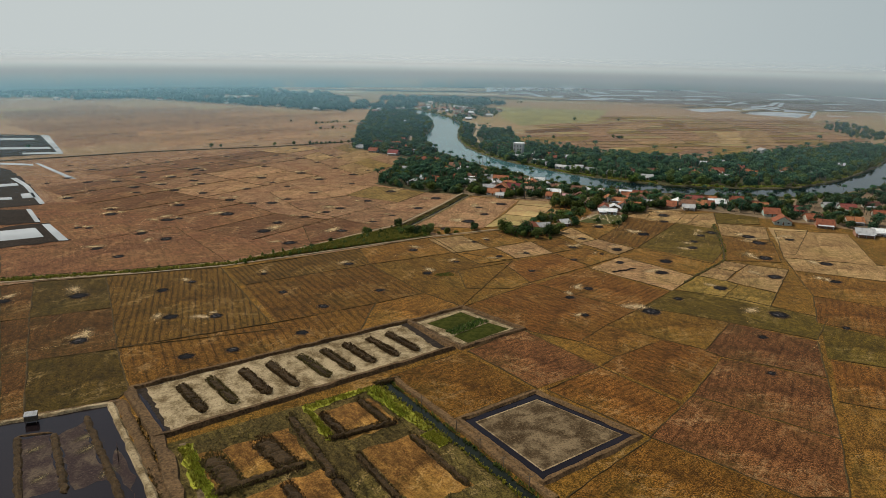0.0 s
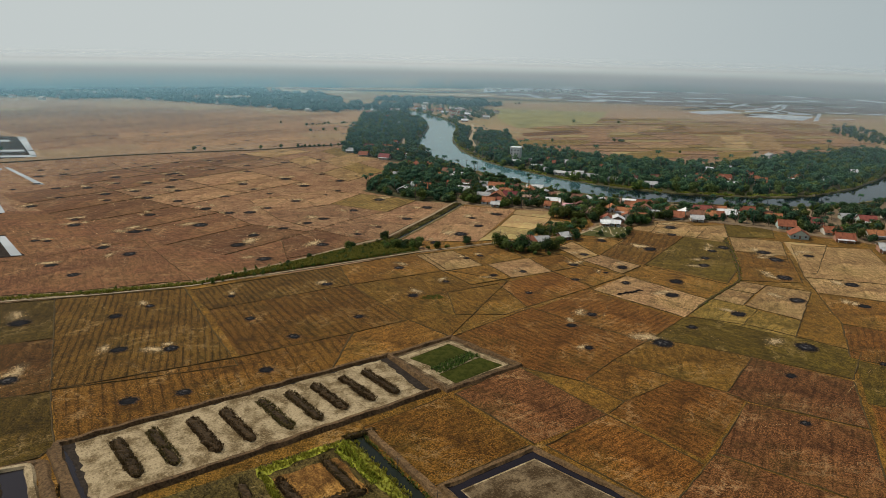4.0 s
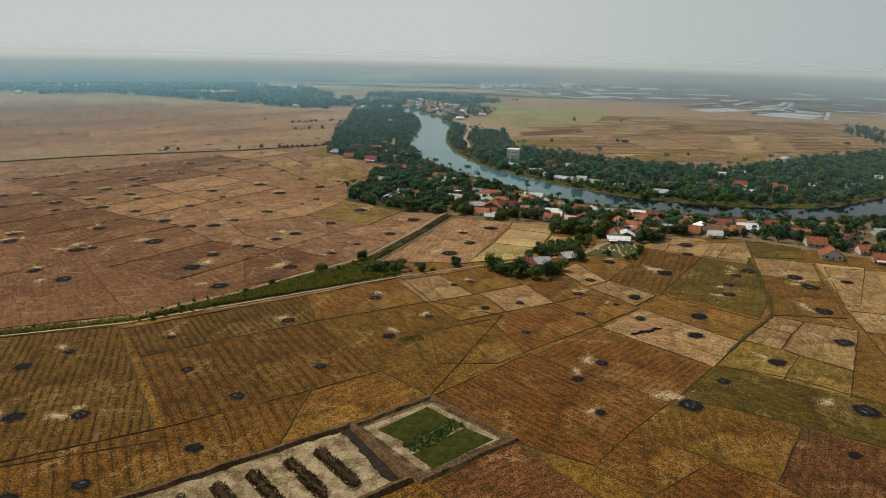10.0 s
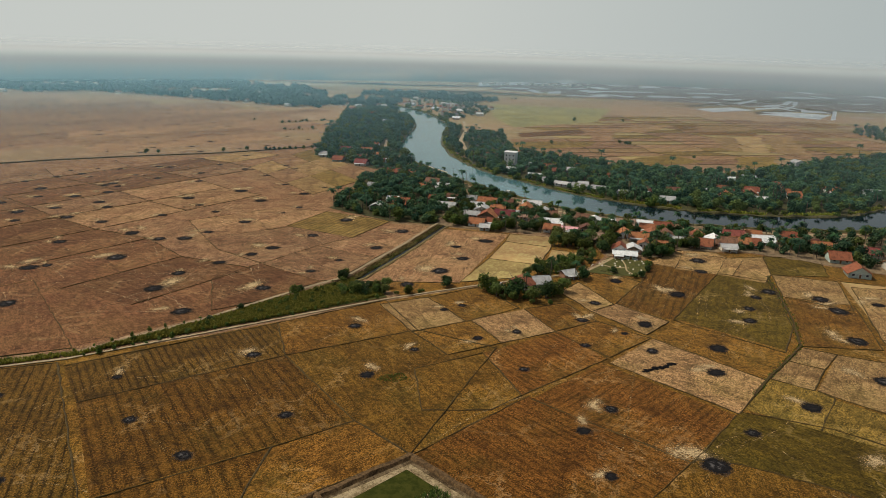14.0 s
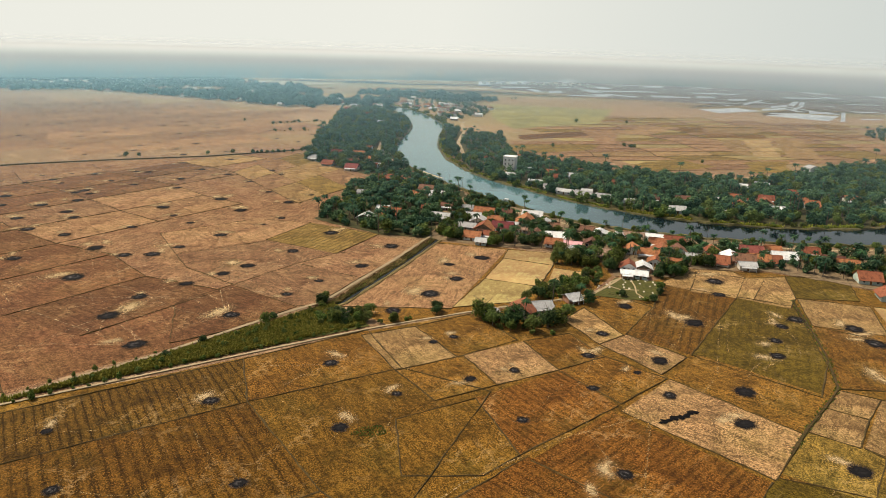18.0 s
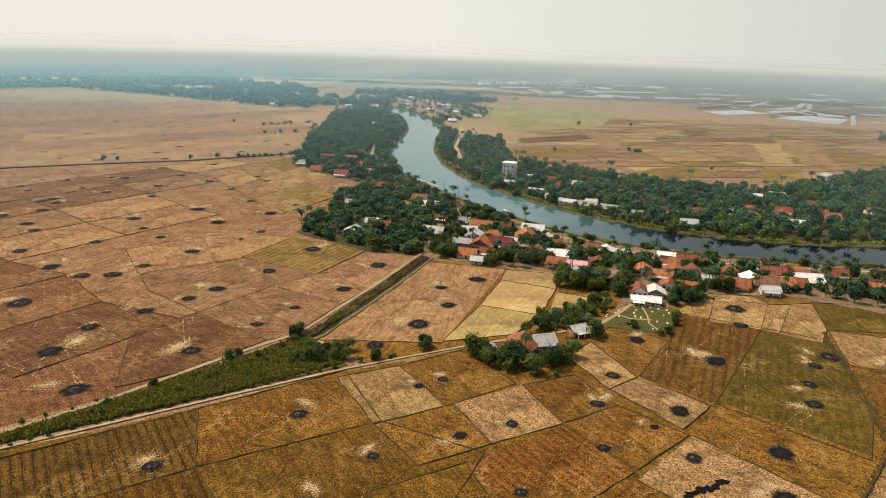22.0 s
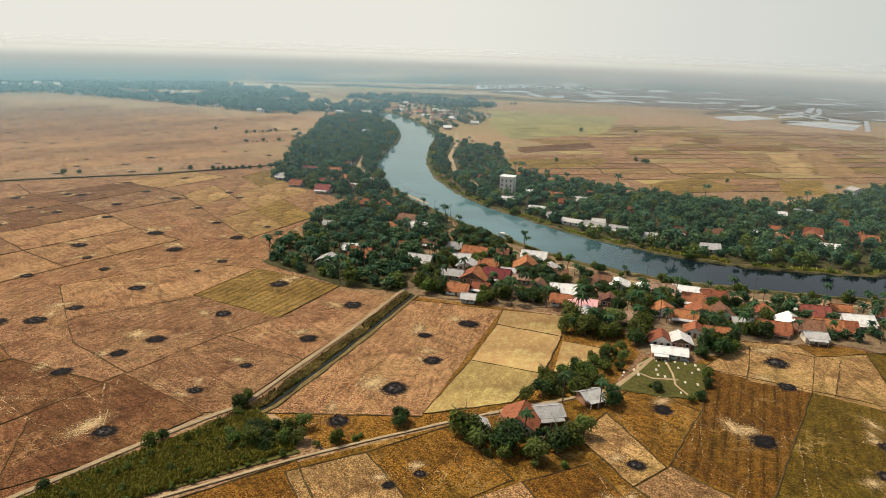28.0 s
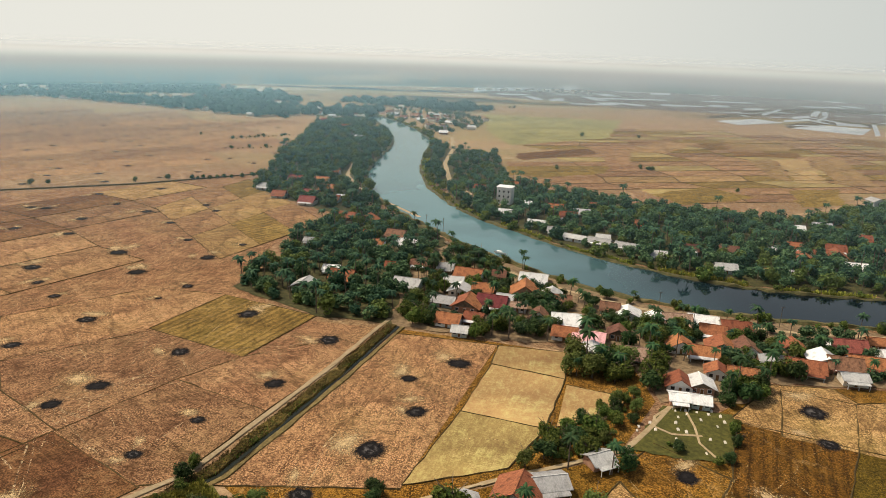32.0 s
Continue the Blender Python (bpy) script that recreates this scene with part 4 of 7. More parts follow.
def tufts(name, poly, count, material, label, size, seed, category="reeds", avoid=(), base=0.05):
    """Reeds or weeds over an outline, one mesh."""
    rng = random.Random(seed)
    verts, faces = [], []
    xs, ys = [p[0] for p in poly], [p[1] for p in poly]
    n = 0
    while n < count:
        x, y = rng.uniform(min(xs), max(xs)), rng.uniform(min(ys), max(ys))
        if not inside(x, y, poly) or any(inside(x, y, p) for p in avoid):
            continue
        n += 1
        for _ in range(7):
            a, s = rng.uniform(0, math.tau), size * rng.uniform(0.5, 1.2)
            d = Vector((math.cos(a), math.sin(a), 0))
            w = Vector((-d.y, d.x, 0)) * s * 0.2
            p = Vector((x, y, base)) + d * rng.uniform(0, 0.5) * size
            q = p + d * s * 0.45 + Vector((0, 0, s * rng.uniform(0.6, 1.1)))
            i = len(verts)
            verts += [tuple(p - w), tuple(p + w), tuple(q + w * 0.6), tuple(q - w * 0.6)]
            faces.append((i, i + 1, i + 2, i + 3))
    me = bpy.data.meshes.new(name)
    me.from_pydata(verts, [], faces)
    me.materials.append(material)
    tagged(new(name, me), label, category, "", "stuff")


def far_woods(polys, gap, size, label, seed):
    """Woods too far off to count: low uneven clumps, one mesh."""
    rng = random.Random(seed)
    verts, faces = [], []
    for poly, count in polys:
        for x, y in scatter(poly, count, gap, rng):
            if math.sin(x * 0.021 + 1.3 * math.sin(y * 0.011)) + math.sin(y * 0.033 + x * 0.006) < -0.55:
                continue
            s = size * rng.uniform(0.6, 1.35)
            for _ in range(34):
                n = Vector((rng.gauss(0, 1), rng.gauss(0, 1), abs(rng.gauss(0.3, 0.8)))).normalized()
                p = Vector((x, y, s * 0.35)) + Vector((n.x * s * 0.8, n.y * s * 0.8, n.z * s * 0.75)) * rng.uniform(0.6, 1.1)
                u = n.orthogonal().normalized()
                u.rotate(Matrix.Rotation(rng.uniform(0, math.tau), 3, n))
                v = n.cross(u)
                q = s * rng.uniform(0.22, 0.42)
                i = len(verts)
                verts += [tuple(p + u * q), tuple(p + v * q), tuple(p - u * q), tuple(p - v * q)]
                faces.append((i, i + 1, i + 2, i + 3))
    me = bpy.data.meshes.new("distant_woods")
    me.from_pydata(verts, [], faces)
    me.materials.append(M_HAZELEAF)
    tagged(new("distant_woods", me), label, "woods", "", "stuff")


HOMES = []
# ---- river ----
LEFT_BANK = [(-330, 1330), (-180, 1215), (-80, 1160), (-50.9, 1125.8), (-25.2, 1020), (-15, 934), (-21.9, 852), (-26.4, 789), (-24, 748), (-12, 697), (1, 662), (19.6, 627), (31, 610),
             (42, 588), (64.8, 559), (87.2, 533), (99.7, 522.3), (118.3, 511), (147.5, 498.2), (202.5, 489.5), (252, 487), (303.6, 505.4), (356, 543.3), (420, 600), (520, 740)]
RIGHT_BANK = [(-330, 1380), (-180, 1260), (-60, 1195), (-30, 1150), (5.2, 1054), (23, 963.3), (17, 853.6), (16.5, 785), (24.4, 721.2), (39.5, 671.7), (55.6, 638.1),
              (76, 612.2), (92.3, 588), (107.9, 572.3), (130.2, 552.8), (151, 537.6), (184.2, 526.5), (223.5, 521), (270, 524), (325, 560), (378.6, 611.4), (437.7, 675.7), (500, 790)]


def even(line, count):
    """The line cut into equal steps."""
    pts = [Vector(p) for p in line]
    cum = [0.0]
    for a, b in zip(pts, pts[1:]):
        cum.append(cum[-1] + (b - a).length)
    out, k = [], 0
    for i in range(count):
        s = cum[-1] * i / (count - 1)
        while k < len(pts) - 2 and cum[k + 1] < s:
            k += 1
        out.append(pts[k].lerp(pts[k + 1], (s - cum[k]) / (cum[k + 1] - cum[k])))
    for _ in range(2):
        out = [out[0]] + [(a + b * 2 + c) / 4 for a, b, c in zip(out, out[1:], out[2:])] + [out[-1]]
    return out


LB, RB = even(LEFT_BANK, 120), even(RIGHT_BANK, 120)


def river():
    bm = bmesh.new()
    rows = [(bm.verts.new((*a, 0.34)), bm.verts.new((*b, 0.34))) for a, b in zip(LB, RB)]
    for p, q in zip(rows, rows[1:]):
        bm.faces.new((p[0], p[1], q[1], q[0]))
    bmesh.ops.recalc_face_normals(bm, faces=bm.faces)
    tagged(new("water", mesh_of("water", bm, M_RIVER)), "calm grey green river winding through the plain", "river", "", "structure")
    for side, line in (("river_bank", LB), ("river_bank", RB)):
        bm = bmesh.new()
        ridge(bm, finer(line, 5.0, 0.8, 3), 2.0, 1.0, 0.06, 0.45, 0.5, 5)
        tagged(new(side, mesh_of(side, bm, M_BANK)), "grassy earth bank of the river", "river bank", "", "structure")


river()

# ---- canal, road and paths ----
ROAD = [(14, 486), (10, 477), (-3, 443), (-15.5, 414.5), (-26, 390), (-42, 373.5), (-53, 361), (-71.7, 339.5), (-103, 310), (-148, 291), (-192, 280.5), (-300, 262), (-480, 240)]
PATH_B = [(-300, 258), (-192, 276.5), (-137, 293), (-102.5, 306), (-64, 329.5), (-35, 347.4), (-6.4, 364.5), (10, 373), (31.5, 383.4), (42, 388)]
strip("road", ROAD, 0.8, 0.06, M_PATH, "pale earth road beside the canal", "road", 0.1)
strip("footpath", PATH_B, 0.5, 0.08, M_PATH, "pale earth footpath on a bund", "path", 0.12)
strip("footpath", [(42, 388), (52, 392.5), (62, 396), (72, 400.5), (80.8, 404.5), (87.5, 412), (94.8, 421), (99, 426.5), (108, 427)], 0.7, 0.14, M_PATH, "pale earth footpath to the graveyard", "path", 0.08)
strip("road", [(35, 590), (46.3, 566), (64, 544), (85.3, 522.5), (105.6, 507.8), (133, 491.5), (167, 483.5), (230, 479), (300, 492)], 1.1, 0.16, M_PATH, "pale village road along the river", "road", 0.05)
strip("road", [(44, 1000), (43.9, 910), (35.5, 828), (38.6, 754), (43, 733), (56, 700), (82, 660)], 1.8, 0.16, M_PATH, "pale road on the far bank", "road", 0.05)
strip("road", [(-40.5, 813), (-38.6, 763), (-27, 722), (-5, 680), (20, 640)], 1.4, 0.16, M_PATH, "pale village road under trees", "road", 0.05)
strip("road", [(-480, 520), (-294, 648), (-246.5, 673), (-173, 706), (-107, 752), (-95, 765)], 1.5, 0.1, M_BUND, "grassy field road across the plain", "road", 0.5)
OFFSET = [(17, 479), (2, 440), (-10, 411), (-19.5, 389), (-36, 369)]
strip("canal", [(x + 0.5, y - 0.2) for x, y in OFFSET], 0.7, 0.08, M_CANAL, "narrow canal of dark green water", "canal", 0.03)
strip("canal_bank", [(x - 1.9, y + 0.8) for x, y in OFFSET], 1.75, 0.05, M_WEEDBED, "overgrown canal bank", "canal bank", 0.4, 0.4)
strip("canal_bank", [(x + 2.0, y - 0.85) for x, y in OFFSET], 0.75, 0.03, M_DRYGRASS, "dry grassy earth canal bank", "canal bank", 0.22, 0.4)
sheet("reed_bed", [(-20, 386), (-6, 367), (-35, 349.5), (-64, 332), (-102, 309.5), (-71, 337.5), (-52, 359)], 0.09, M_CEMGRASS, "reedy ground between road and path", "reeds")
for _k, line in enumerate(([(8.2, 258), (24, 277), (52, 298), (79, 311), (99.5, 325.5), (107, 336), (125, 380)], [(62, 262), (79, 311)])):
    track(line, 0.42, _k)
track([(94, 374), (100, 388), (110, 399)], 0.36, 30)
track([(76, 398), (84, 372), (101.7, 356)], 0.25, 31)
track([(83, 321), (87, 338), (84, 349)], 0.25, 32)
track([(116, 401), (124, 370), (117, 352)], 0.36, 33)
track([(84, 402), (92, 380), (99, 360)], 0.25, 34)
track([(104, 396), (96, 372), (92, 352)], 0.25, 35)
track([(15, 470), (26, 440), (38, 418)], 0.36, 36)
track([(22, 472), (35, 452), (45, 430)], 0.25, 37)
track([(12, 466), (14, 440), (4, 410), (-8, 385)], 0.25, 38)
track([(30, 470), (40, 445), (36, 420), (20, 395)], 0.36, 39)
track([(-4, 440), (20, 428), (40, 440)], 0.25, 40)
track([(-5, 470), (-30, 450), (-60, 425), (-95, 410)], 0.25, 41)
track([(-20, 470), (-45, 452), (-62, 430), (-70, 400), (-60, 375)], 0.36, 42)
track([(-40, 500), (-62, 470), (-92, 455)], 0.25, 43)
track([(-52, 515), (-70, 480), (-72, 440), (-90, 400)], 0.25, 44)
track([(-60, 520), (-95, 500), (-140, 492)], 0.36, 45)
track([(-62, 560), (-90, 520), (-110, 470), (-150, 430)], 0.25, 46)
track([(-45, 600), (-80, 570), (-125, 556), (-170, 560)], 0.25, 47)
track([(-80, 640), (-100, 590), (-95, 540), (-115, 500)], 0.36, 48)
track([(-100, 660), (-140, 600), (-180, 560), (-215, 500)], 0.25, 49)
track([(-75, 375), (-110, 400), (-130, 440), (-125, 490)], 0.25, 50)
track([(-90, 350), (-130, 372), (-180, 380)], 0.36, 51)
track([(-120, 330), (-150, 360), (-190, 420)], 0.25, 52)
track([(40, 330), (28, 352), (34, 372)], 0.25, 53)
track([(60, 325), (70, 345), (66, 366)], 0.36, 54)


strip("ditch", [(164.8, 404.9), (157.8, 377.8), (150.9, 353.3), (142.0, 329.3), (131.3, 317.3), (121.0, 306.4), (109.9, 293.1)], 0.4, 0.12, M_BUND, "narrow weedy ditch winding between fields", "ditch", 0.12, 0.3)

# ---- fish ponds ----
def rim(corners, half, height, material, name="dike", label="earth dike round a pond"):
    bm = bmesh.new()
    pts = finer([*corners, corners[0]], 3.0, 0.15, 7)
    ridge(bm, pts, half, height, 0.03, 0.45, 0.2, 9)
    tagged(new(name, mesh_of(name, bm, material)), label, "dike", "", "structure")


def inset(c, f):
    m = Vector((sum(p[0] for p in c) / len(c), sum(p[1] for p in c) / len(c)))
    return [tuple(Vector(p) + (m - Vector(p)).normalized() * f) for p in c]


def mound(a, b, half, height, material, label, seed=0):
    """A ragged long mound of brush."""
    rng = random.Random(seed)
    bm = bmesh.new()
    pts = finer([a, b], 1.0)
    d = (Vector(b) - Vector(a)).normalized()
    s = Vector((-d.y, d.x))
    rows = []
    for k, p in enumerate(pts):
        e = min(1.0, 0.35 + min(k, len(pts) - 1 - k) * 0.5)
        p = p + s * rng.uniform(-0.18, 0.18)
        rows.append([bm.verts.new((*(p + s * half * q * e * rng.uniform(0.8, 1.2)), 0.2 + height * h * e * rng.uniform(0.7, 1.3))) for q, h in ((-1, 0), (-0.6, 0.8), (0, 1), (0.6, 0.8), (1, 0))])
    for p, q in zip(rows, rows[1:]):
        for k in range(4):
            bm.faces.new((p[k], p[k + 1], q[k + 1], q[k]))
    ob = tagged(new("brush_mound", mesh_of("brush_mound", bm, material)), label, "mound", "brush mounds")
    return ob


def ring_round(a, b, half):
    d = (Vector(b) - Vector(a)).normalized() * half
    n = Vector((-d.y, d.x))
    return [tuple(Vector(a) - d + n * 0.5), tuple(Vector(a) + n), tuple(Vector(b) + n), tuple(Vector(b) + d), tuple(Vector(b) - n), tuple(Vector(a) - n)]


LONG = [(-93.1, 184.6), (-12.8, 241.5), (3.8, 217.7), (-74.9, 158)]
rim(LONG, 1.25, 1.2, M_DIKE)
sheet("pond_floor", inset(LONG, 1.2), 0.06, M_WET, "dark wet ditch round a dry pond", "pond")
sheet("pond_floor", inset(LONG, 4.2), 0.10, M_MUD, "pale dried mud floor of a long pond", "pond", ragged=1.2)
sheet("water", [(-90.5, 182.5), (-88.2, 181), (-73.5, 162), (-75, 160.5)], 0.12, M_POND, "grey strip of water in a dry pond", "water", ragged=0.6)
_o, _u, _v = Vector(LONG[0]), Vector(LONG[1]) - Vector(LONG[0]), Vector(LONG[3]) - Vector(LONG[0])
for k, f in enumerate((0.135, 0.225, 0.33, 0.42, 0.53, 0.615, 0.7, 0.795, 0.875)):
    mound(_o + _u * (f - 0.006) + _v * 0.17, _o + _u * (f + 0.014) + _v * (0.8 if k < 6 else 0.76), (1.7, 1.4, 1.9, 1.6, 1.2, 1.2, 1.4, 0.9, 1.1)[k], 0.8, M_BRUSH, "dark brush mound on dried mud", k)
    tufts("weeds", ring_round(_o + _u * (f - 0.004) + _v * 0.22, _o + _u * (f + 0.012) + _v * (0.76 if k < 6 else 0.72), 1.9), 420, M_DRYLEAF, "dry dark brush on a mound", 0.46, 500 + k, "brush", (), 0.6)

GREEN = [(8.2, 257.7), (30.5, 236.2), (7, 218), (-12.7, 240.8)]
rim(GREEN, 1.3, 0.9, M_DIKE)
sheet("pond_floor", inset(GREEN, 1.6), 0.06, M_MUDGREY, "grey earth shelf of a small pond", "pond")
sheet("pond_floor", inset(GREEN, 3.4), 0.09, M_MUD, "pale earth shelf of a small pond", "pond")
sheet("water", [(-5.5, 239.5), (7.5, 252.0), (14.8, 245.0), (2.6, 233.2)], 0.12, M_GREENPOND, "still green pond water", "water")
sheet("water", [(4.2, 228.4), (17.8, 241.5), (25.3, 236.0), (9.5, 222.5)], 0.12, M_GREENPOND, "still green pond water", "water")

SQ = [(29, 187.4), (54.4, 163.6), (25, 141.9), (5.3, 170.1)]
rim(SQ, 1.3, 0.8, M_DIKE)
sheet("water", inset(SQ, 1.0), 0.08, M_POND, "dark ditch water round a square pond", "water")
sheet("pond_bed", inset(SQ, 4.6), 0.11, M_MUD, "pale rim of a pond bed", "pond")
sheet("pond_bed", inset(SQ, 5.2), 0.13, M_MUDGREY, "mottled grey bed of a square pond", "pond")

DARK = [(-95, 175.5), (-62, 129), (-75, 105), (-150, 105), (-150, 149)]
rim(DARK, 1.2, 0.8, M_MUD, label="pale shelly dike round a pond")
rim([(x - 2.2 if k in (2, 3) else x + 2.0, y + 2.0) for k, (x, y) in enumerate(DARK)], 1.6, 0.5, M_DIKE)
sheet("water", DARK, 0.08, M_POND, "dark still pond water", "water")
for k, (a, b) in enumerate((((-98.6, 168.5), (-71, 131)), ((-102.5, 159.5), (-86, 134.5)), ((-111, 157.5), (-94, 130)))):
    mound(a, b, 1.0, 0.7, M_BRUSH, "earth ridge standing in dark pond water", 20 + k)
mound((-111, 157.8), (-103, 160), 0.5, 0.4, M_DIKE, "earth ridge standing in dark pond water", 25)

M_SHOAL = mud_material("drowned_mud", (0.035, 0.022, 0.02), (0.11, 0.078, 0.05), 0.56)
for _p in ([(-110, 156), (-103.5, 158.5), (-88, 136.5), (-95, 131.5)], [(-101, 158), (-97.5, 165), (-79, 140), (-85, 136)], [(-69.5, 133), (-73, 141), (-84, 156), (-81.5, 147)]):
    sheet("shoal", _p, 0.0, M_SHOAL, "brown mud shoal under shallow pond water", "mud", ragged=1.4, lift=0.252)
YEL = [(-71, 155.5), (-19.2, 191.2), (0.5, 163.5), (19, 138), (8, 112), (-58, 112)]
sheet("weed_bed", YEL, 0.06, M_WEEDBED, "rough dark weeds in an old pond", "pond")
for poly in ([(-19.5, 190.5), (-1.5, 165.5), (-4.5, 163.5), (-20.5, 185.5)], [(-40, 176), (-20, 190), (-21, 186.5), (-38.5, 173)], [(-67.5, 154), (-64.5, 155.5), (-54, 138), (-56.5, 136.5)], [(-2, 164.5), (3, 158.5), (0.5, 156.5), (-5, 161.5)], [(-62, 152), (-50, 133), (-52, 131.5), (-63.5, 150)], [(-20.5, 189.5), (-9, 172.5), (-11, 170.5), (-22, 184)], [(-39, 175), (-36, 172.5), (-27, 159.5), (-29.5, 158)]):
    sheet("weed_bed", poly, 0.14, M_WEED, "bright lime green weed at a pond margin", "weed", ragged=1.6)
    tufts("weeds", poly, 260, M_WEEDLEAF, "yellow green weeds at a pond margin", 0.5, int(abs(poly[0][0]) * 10), "weeds", (), 0.28)
RUSTBEDS = ([(-62, 150), (-41, 164), (-32, 150), (-52, 136)], [(-35, 172), (-21, 182), (-11, 168), (-24, 159)], [(-20, 154), (-7, 163), (8, 141), (-5, 131)], [(-47, 133), (-27, 147), (-15, 128), (-34, 116)])
tufts("weeds", YEL, 1900, M_DRYLEAF, "rough dry weeds in an old pond", 0.42, 77, "weeds", RUSTBEDS)
for poly in RUSTBEDS:
    sheet("pond_bed", poly, 0.10, M_RUST, "rust brown earth bed in an old pond", "pond", ragged=1.5)
for k, (a, b, h) in enumerate((((-57.5, 149.5), (-47, 137), 3.0), ((-47, 157.5), (-36.5, 146), 3.0), ((-24, 180), (-14.5, 167.5), 1.3), ((-33, 171), (-25, 160.5), 1.3), ((-29, 159), (-12, 168.5), 1.2), ((-52, 135), (-33, 148), 1.2),
                              ((-21, 152), (-7, 131), 1.0), ((-8, 162), (7, 140), 1.0), ((-42, 170), (-25, 142), 1.3), ((-25, 142), (-10, 118), 1.4), ((-20, 190), (-13, 194), 0.8), ((-36, 139), (-26, 124), 1.6))):
    mound(a, b, h, 1.0, M_BRUSH, "dark brush mound in an old pond", 40 + k)
    tufts("weeds", ring_round(a, b, h * 1.1), int(120 * h + 150), M_DRYLEAF, "dry dark brush on a mound", 0.46, 600 + k, "brush", (), 0.75)
strip("canal", [(-67, 156), (-61, 147), (-55, 135), (-50, 122)], 0.8, 0.1, M_MUDGREY, "grey trickle of mud at a pond edge", "ditch", 0.03)
strip("canal", [(-18, 192), (0.5, 165.5), (12, 149), (24, 132), (34, 118)], 1.6, 0.12, M_CANAL, "weedy ditch of dark water", "canal", 0.03)
strip("dike", [(-14.5, 194), (4, 167.5), (15.5, 151), (27, 135)], 1.1, 0.05, M_DIKE, "earth dike beside a ditch", "dike", 0.8, 0.3)
strip("dike", [(-92, 182), (-73.5, 157), (-58, 130), (-50, 112)], 1.7, 0.05, M_DIKE, "overgrown dike between ponds", "dike", 0.9, 0.3)

# salt and fish ponds at the far side of the plain
for poly in ([(-520.3, 761.7), (-446.4, 762.2), (-357, 636.1), (-410.8, 595.8)],
             [(-388.4, 561.9), (-352.4, 549.1), (-311.1, 498.9), (-255.6, 426.6), (-285, 405.2)],
             [(-285, 405.2), (-260.4, 413.3), (-232.9, 380.7), (-260.6, 368.3)],
             [(-255.9, 361.2), (-226.8, 378.5), (-196.1, 343.3), (-231, 323.4)]):
    sheet("pond_ground", poly, 0.06, M_WET, "dark muddy ground among fish ponds", "pond", ragged=5.0)


def salt_pond(*corners, z=0.1, label="shallow pale pond on the plain", edge=0.02):
    sheet("salt_pond", corners, z, M_SALTCRUST if "distant" in label else M_SALT, label, "pond", edge=edge)


salt_pond((-449.9, 761.7), (-441.7, 762.9), (-358.8, 639.5), (-363.8, 638.9))
salt_pond((-454.2, 661.6), (-390.7, 673.8), (-383.5, 662.8), (-444.8, 647.4))
salt_pond((-394.5, 635.1), (-361.7, 642.8), (-355.2, 632.8), (-388.6, 625.2))
salt_pond((-401.1, 581.2), (-349.9, 574.9), (-344.2, 566.7), (-393.8, 570))
salt_pond((-349.7, 577.9), (-346.1, 578.3), (-280.8, 513.3), (-286.2, 512.8))
salt_pond((-329.8, 510.9), (-325, 511.4), (-301.8, 486.6), (-256.5, 428.2), (-259, 426.3), (-302.5, 482.3))
salt_pond((-333.9, 479.4), (-313.3, 492), (-306.8, 484), (-327.5, 469.7))
salt_pond((-288.9, 455.6), (-283, 459.9), (-272.6, 445.9), (-279.1, 441.8))
salt_pond((-307.5, 439.4), (-288.3, 444.6), (-283.5, 437.9), (-302.1, 431.1))
salt_pond((-259.2, 411.8), (-256.2, 412.1), (-232.3, 380.7), (-235.4, 380.5))
salt_pond((-228.8, 375.7), (-225.2, 377.3), (-196.7, 344.4), (-201.3, 343))
salt_pond((-251.4, 354.3), (-228.2, 368.1), (-213, 350), (-238.7, 335.1))
salt_pond((-496.2, 725.3), (-443.4, 737.6), (-434.6, 724.5), (-487.8, 712.4))
_rng = random.Random(11)
for k in range(80):
    far = k > 20
    x, y = (_rng.uniform(150, 1500), _rng.uniform(1500, 2500)) if far else (_rng.uniform(430, 900), _rng.uniform(1180, 1500))
    w, d, a = _rng.uniform(25, 90) * (1.6 if far else 1), _rng.uniform(7, 18) * (2.0 if far else 0.9), radians(_rng.choice((4, 8, 95)) + _rng.uniform(-4, 4))
    u, v = Vector((math.cos(a), math.sin(a))) * w / 2, Vector((-math.sin(a), math.cos(a))) * d / 2
    c = Vector((x, y))
    sheet("salt_pond", [tuple(c - u - v), tuple(c + u - v), tuple(c + u + v), tuple(c - u + v)], 0.1 + 0.004 * k, M_SALTCRUST, "distant shallow salt pond", "pond")



def strip_field(kind, z, *corners):
    sheet("field", corners, z, FIELD[kind], FIELD[kind].name.replace("_", " ") + " strip on the plain beyond the river", "field", ragged=5.0)


# far salt ponds and strips on the plain beyond the river
M_WETLAND = mud_material("wetland_mud", (0.085, 0.066, 0.056), (0.27, 0.195, 0.145), 0.52)
sheet("pond_ground", [(120, 1640), (330, 1480), (520, 1390), (700, 1330), (900, 1300), (1500, 1500), (2600, 2500), (2300, 3300), (300, 3300), (180, 2200)], 0.02, M_WETLAND, "dark wet ground of far salt pans", "pond", ragged=14.0)
sheet("pond_ground", [(532.0, 1256.7), (678.6, 1368.5), (690.1, 1303.3), (661.1, 1251.1), (607.7, 1279.1), (517.1, 1210.4)], 0.05, M_MUDGREY, "dark muddy ground among salt ponds", "pond", ragged=6.0)
sheet("pond_ground", [(436.1, 1306.8), (628.8, 1440.1), (723.1, 1516.3), (796.0, 1478.8), (807.5, 1452.7), (882.2, 1572.1), (758.9, 1596.7), (590.1, 1488.4), (457.2, 1348.9)], 0.06, M_MUDGREY, "dark muddy ground among salt ponds", "pond", ragged=6.0)
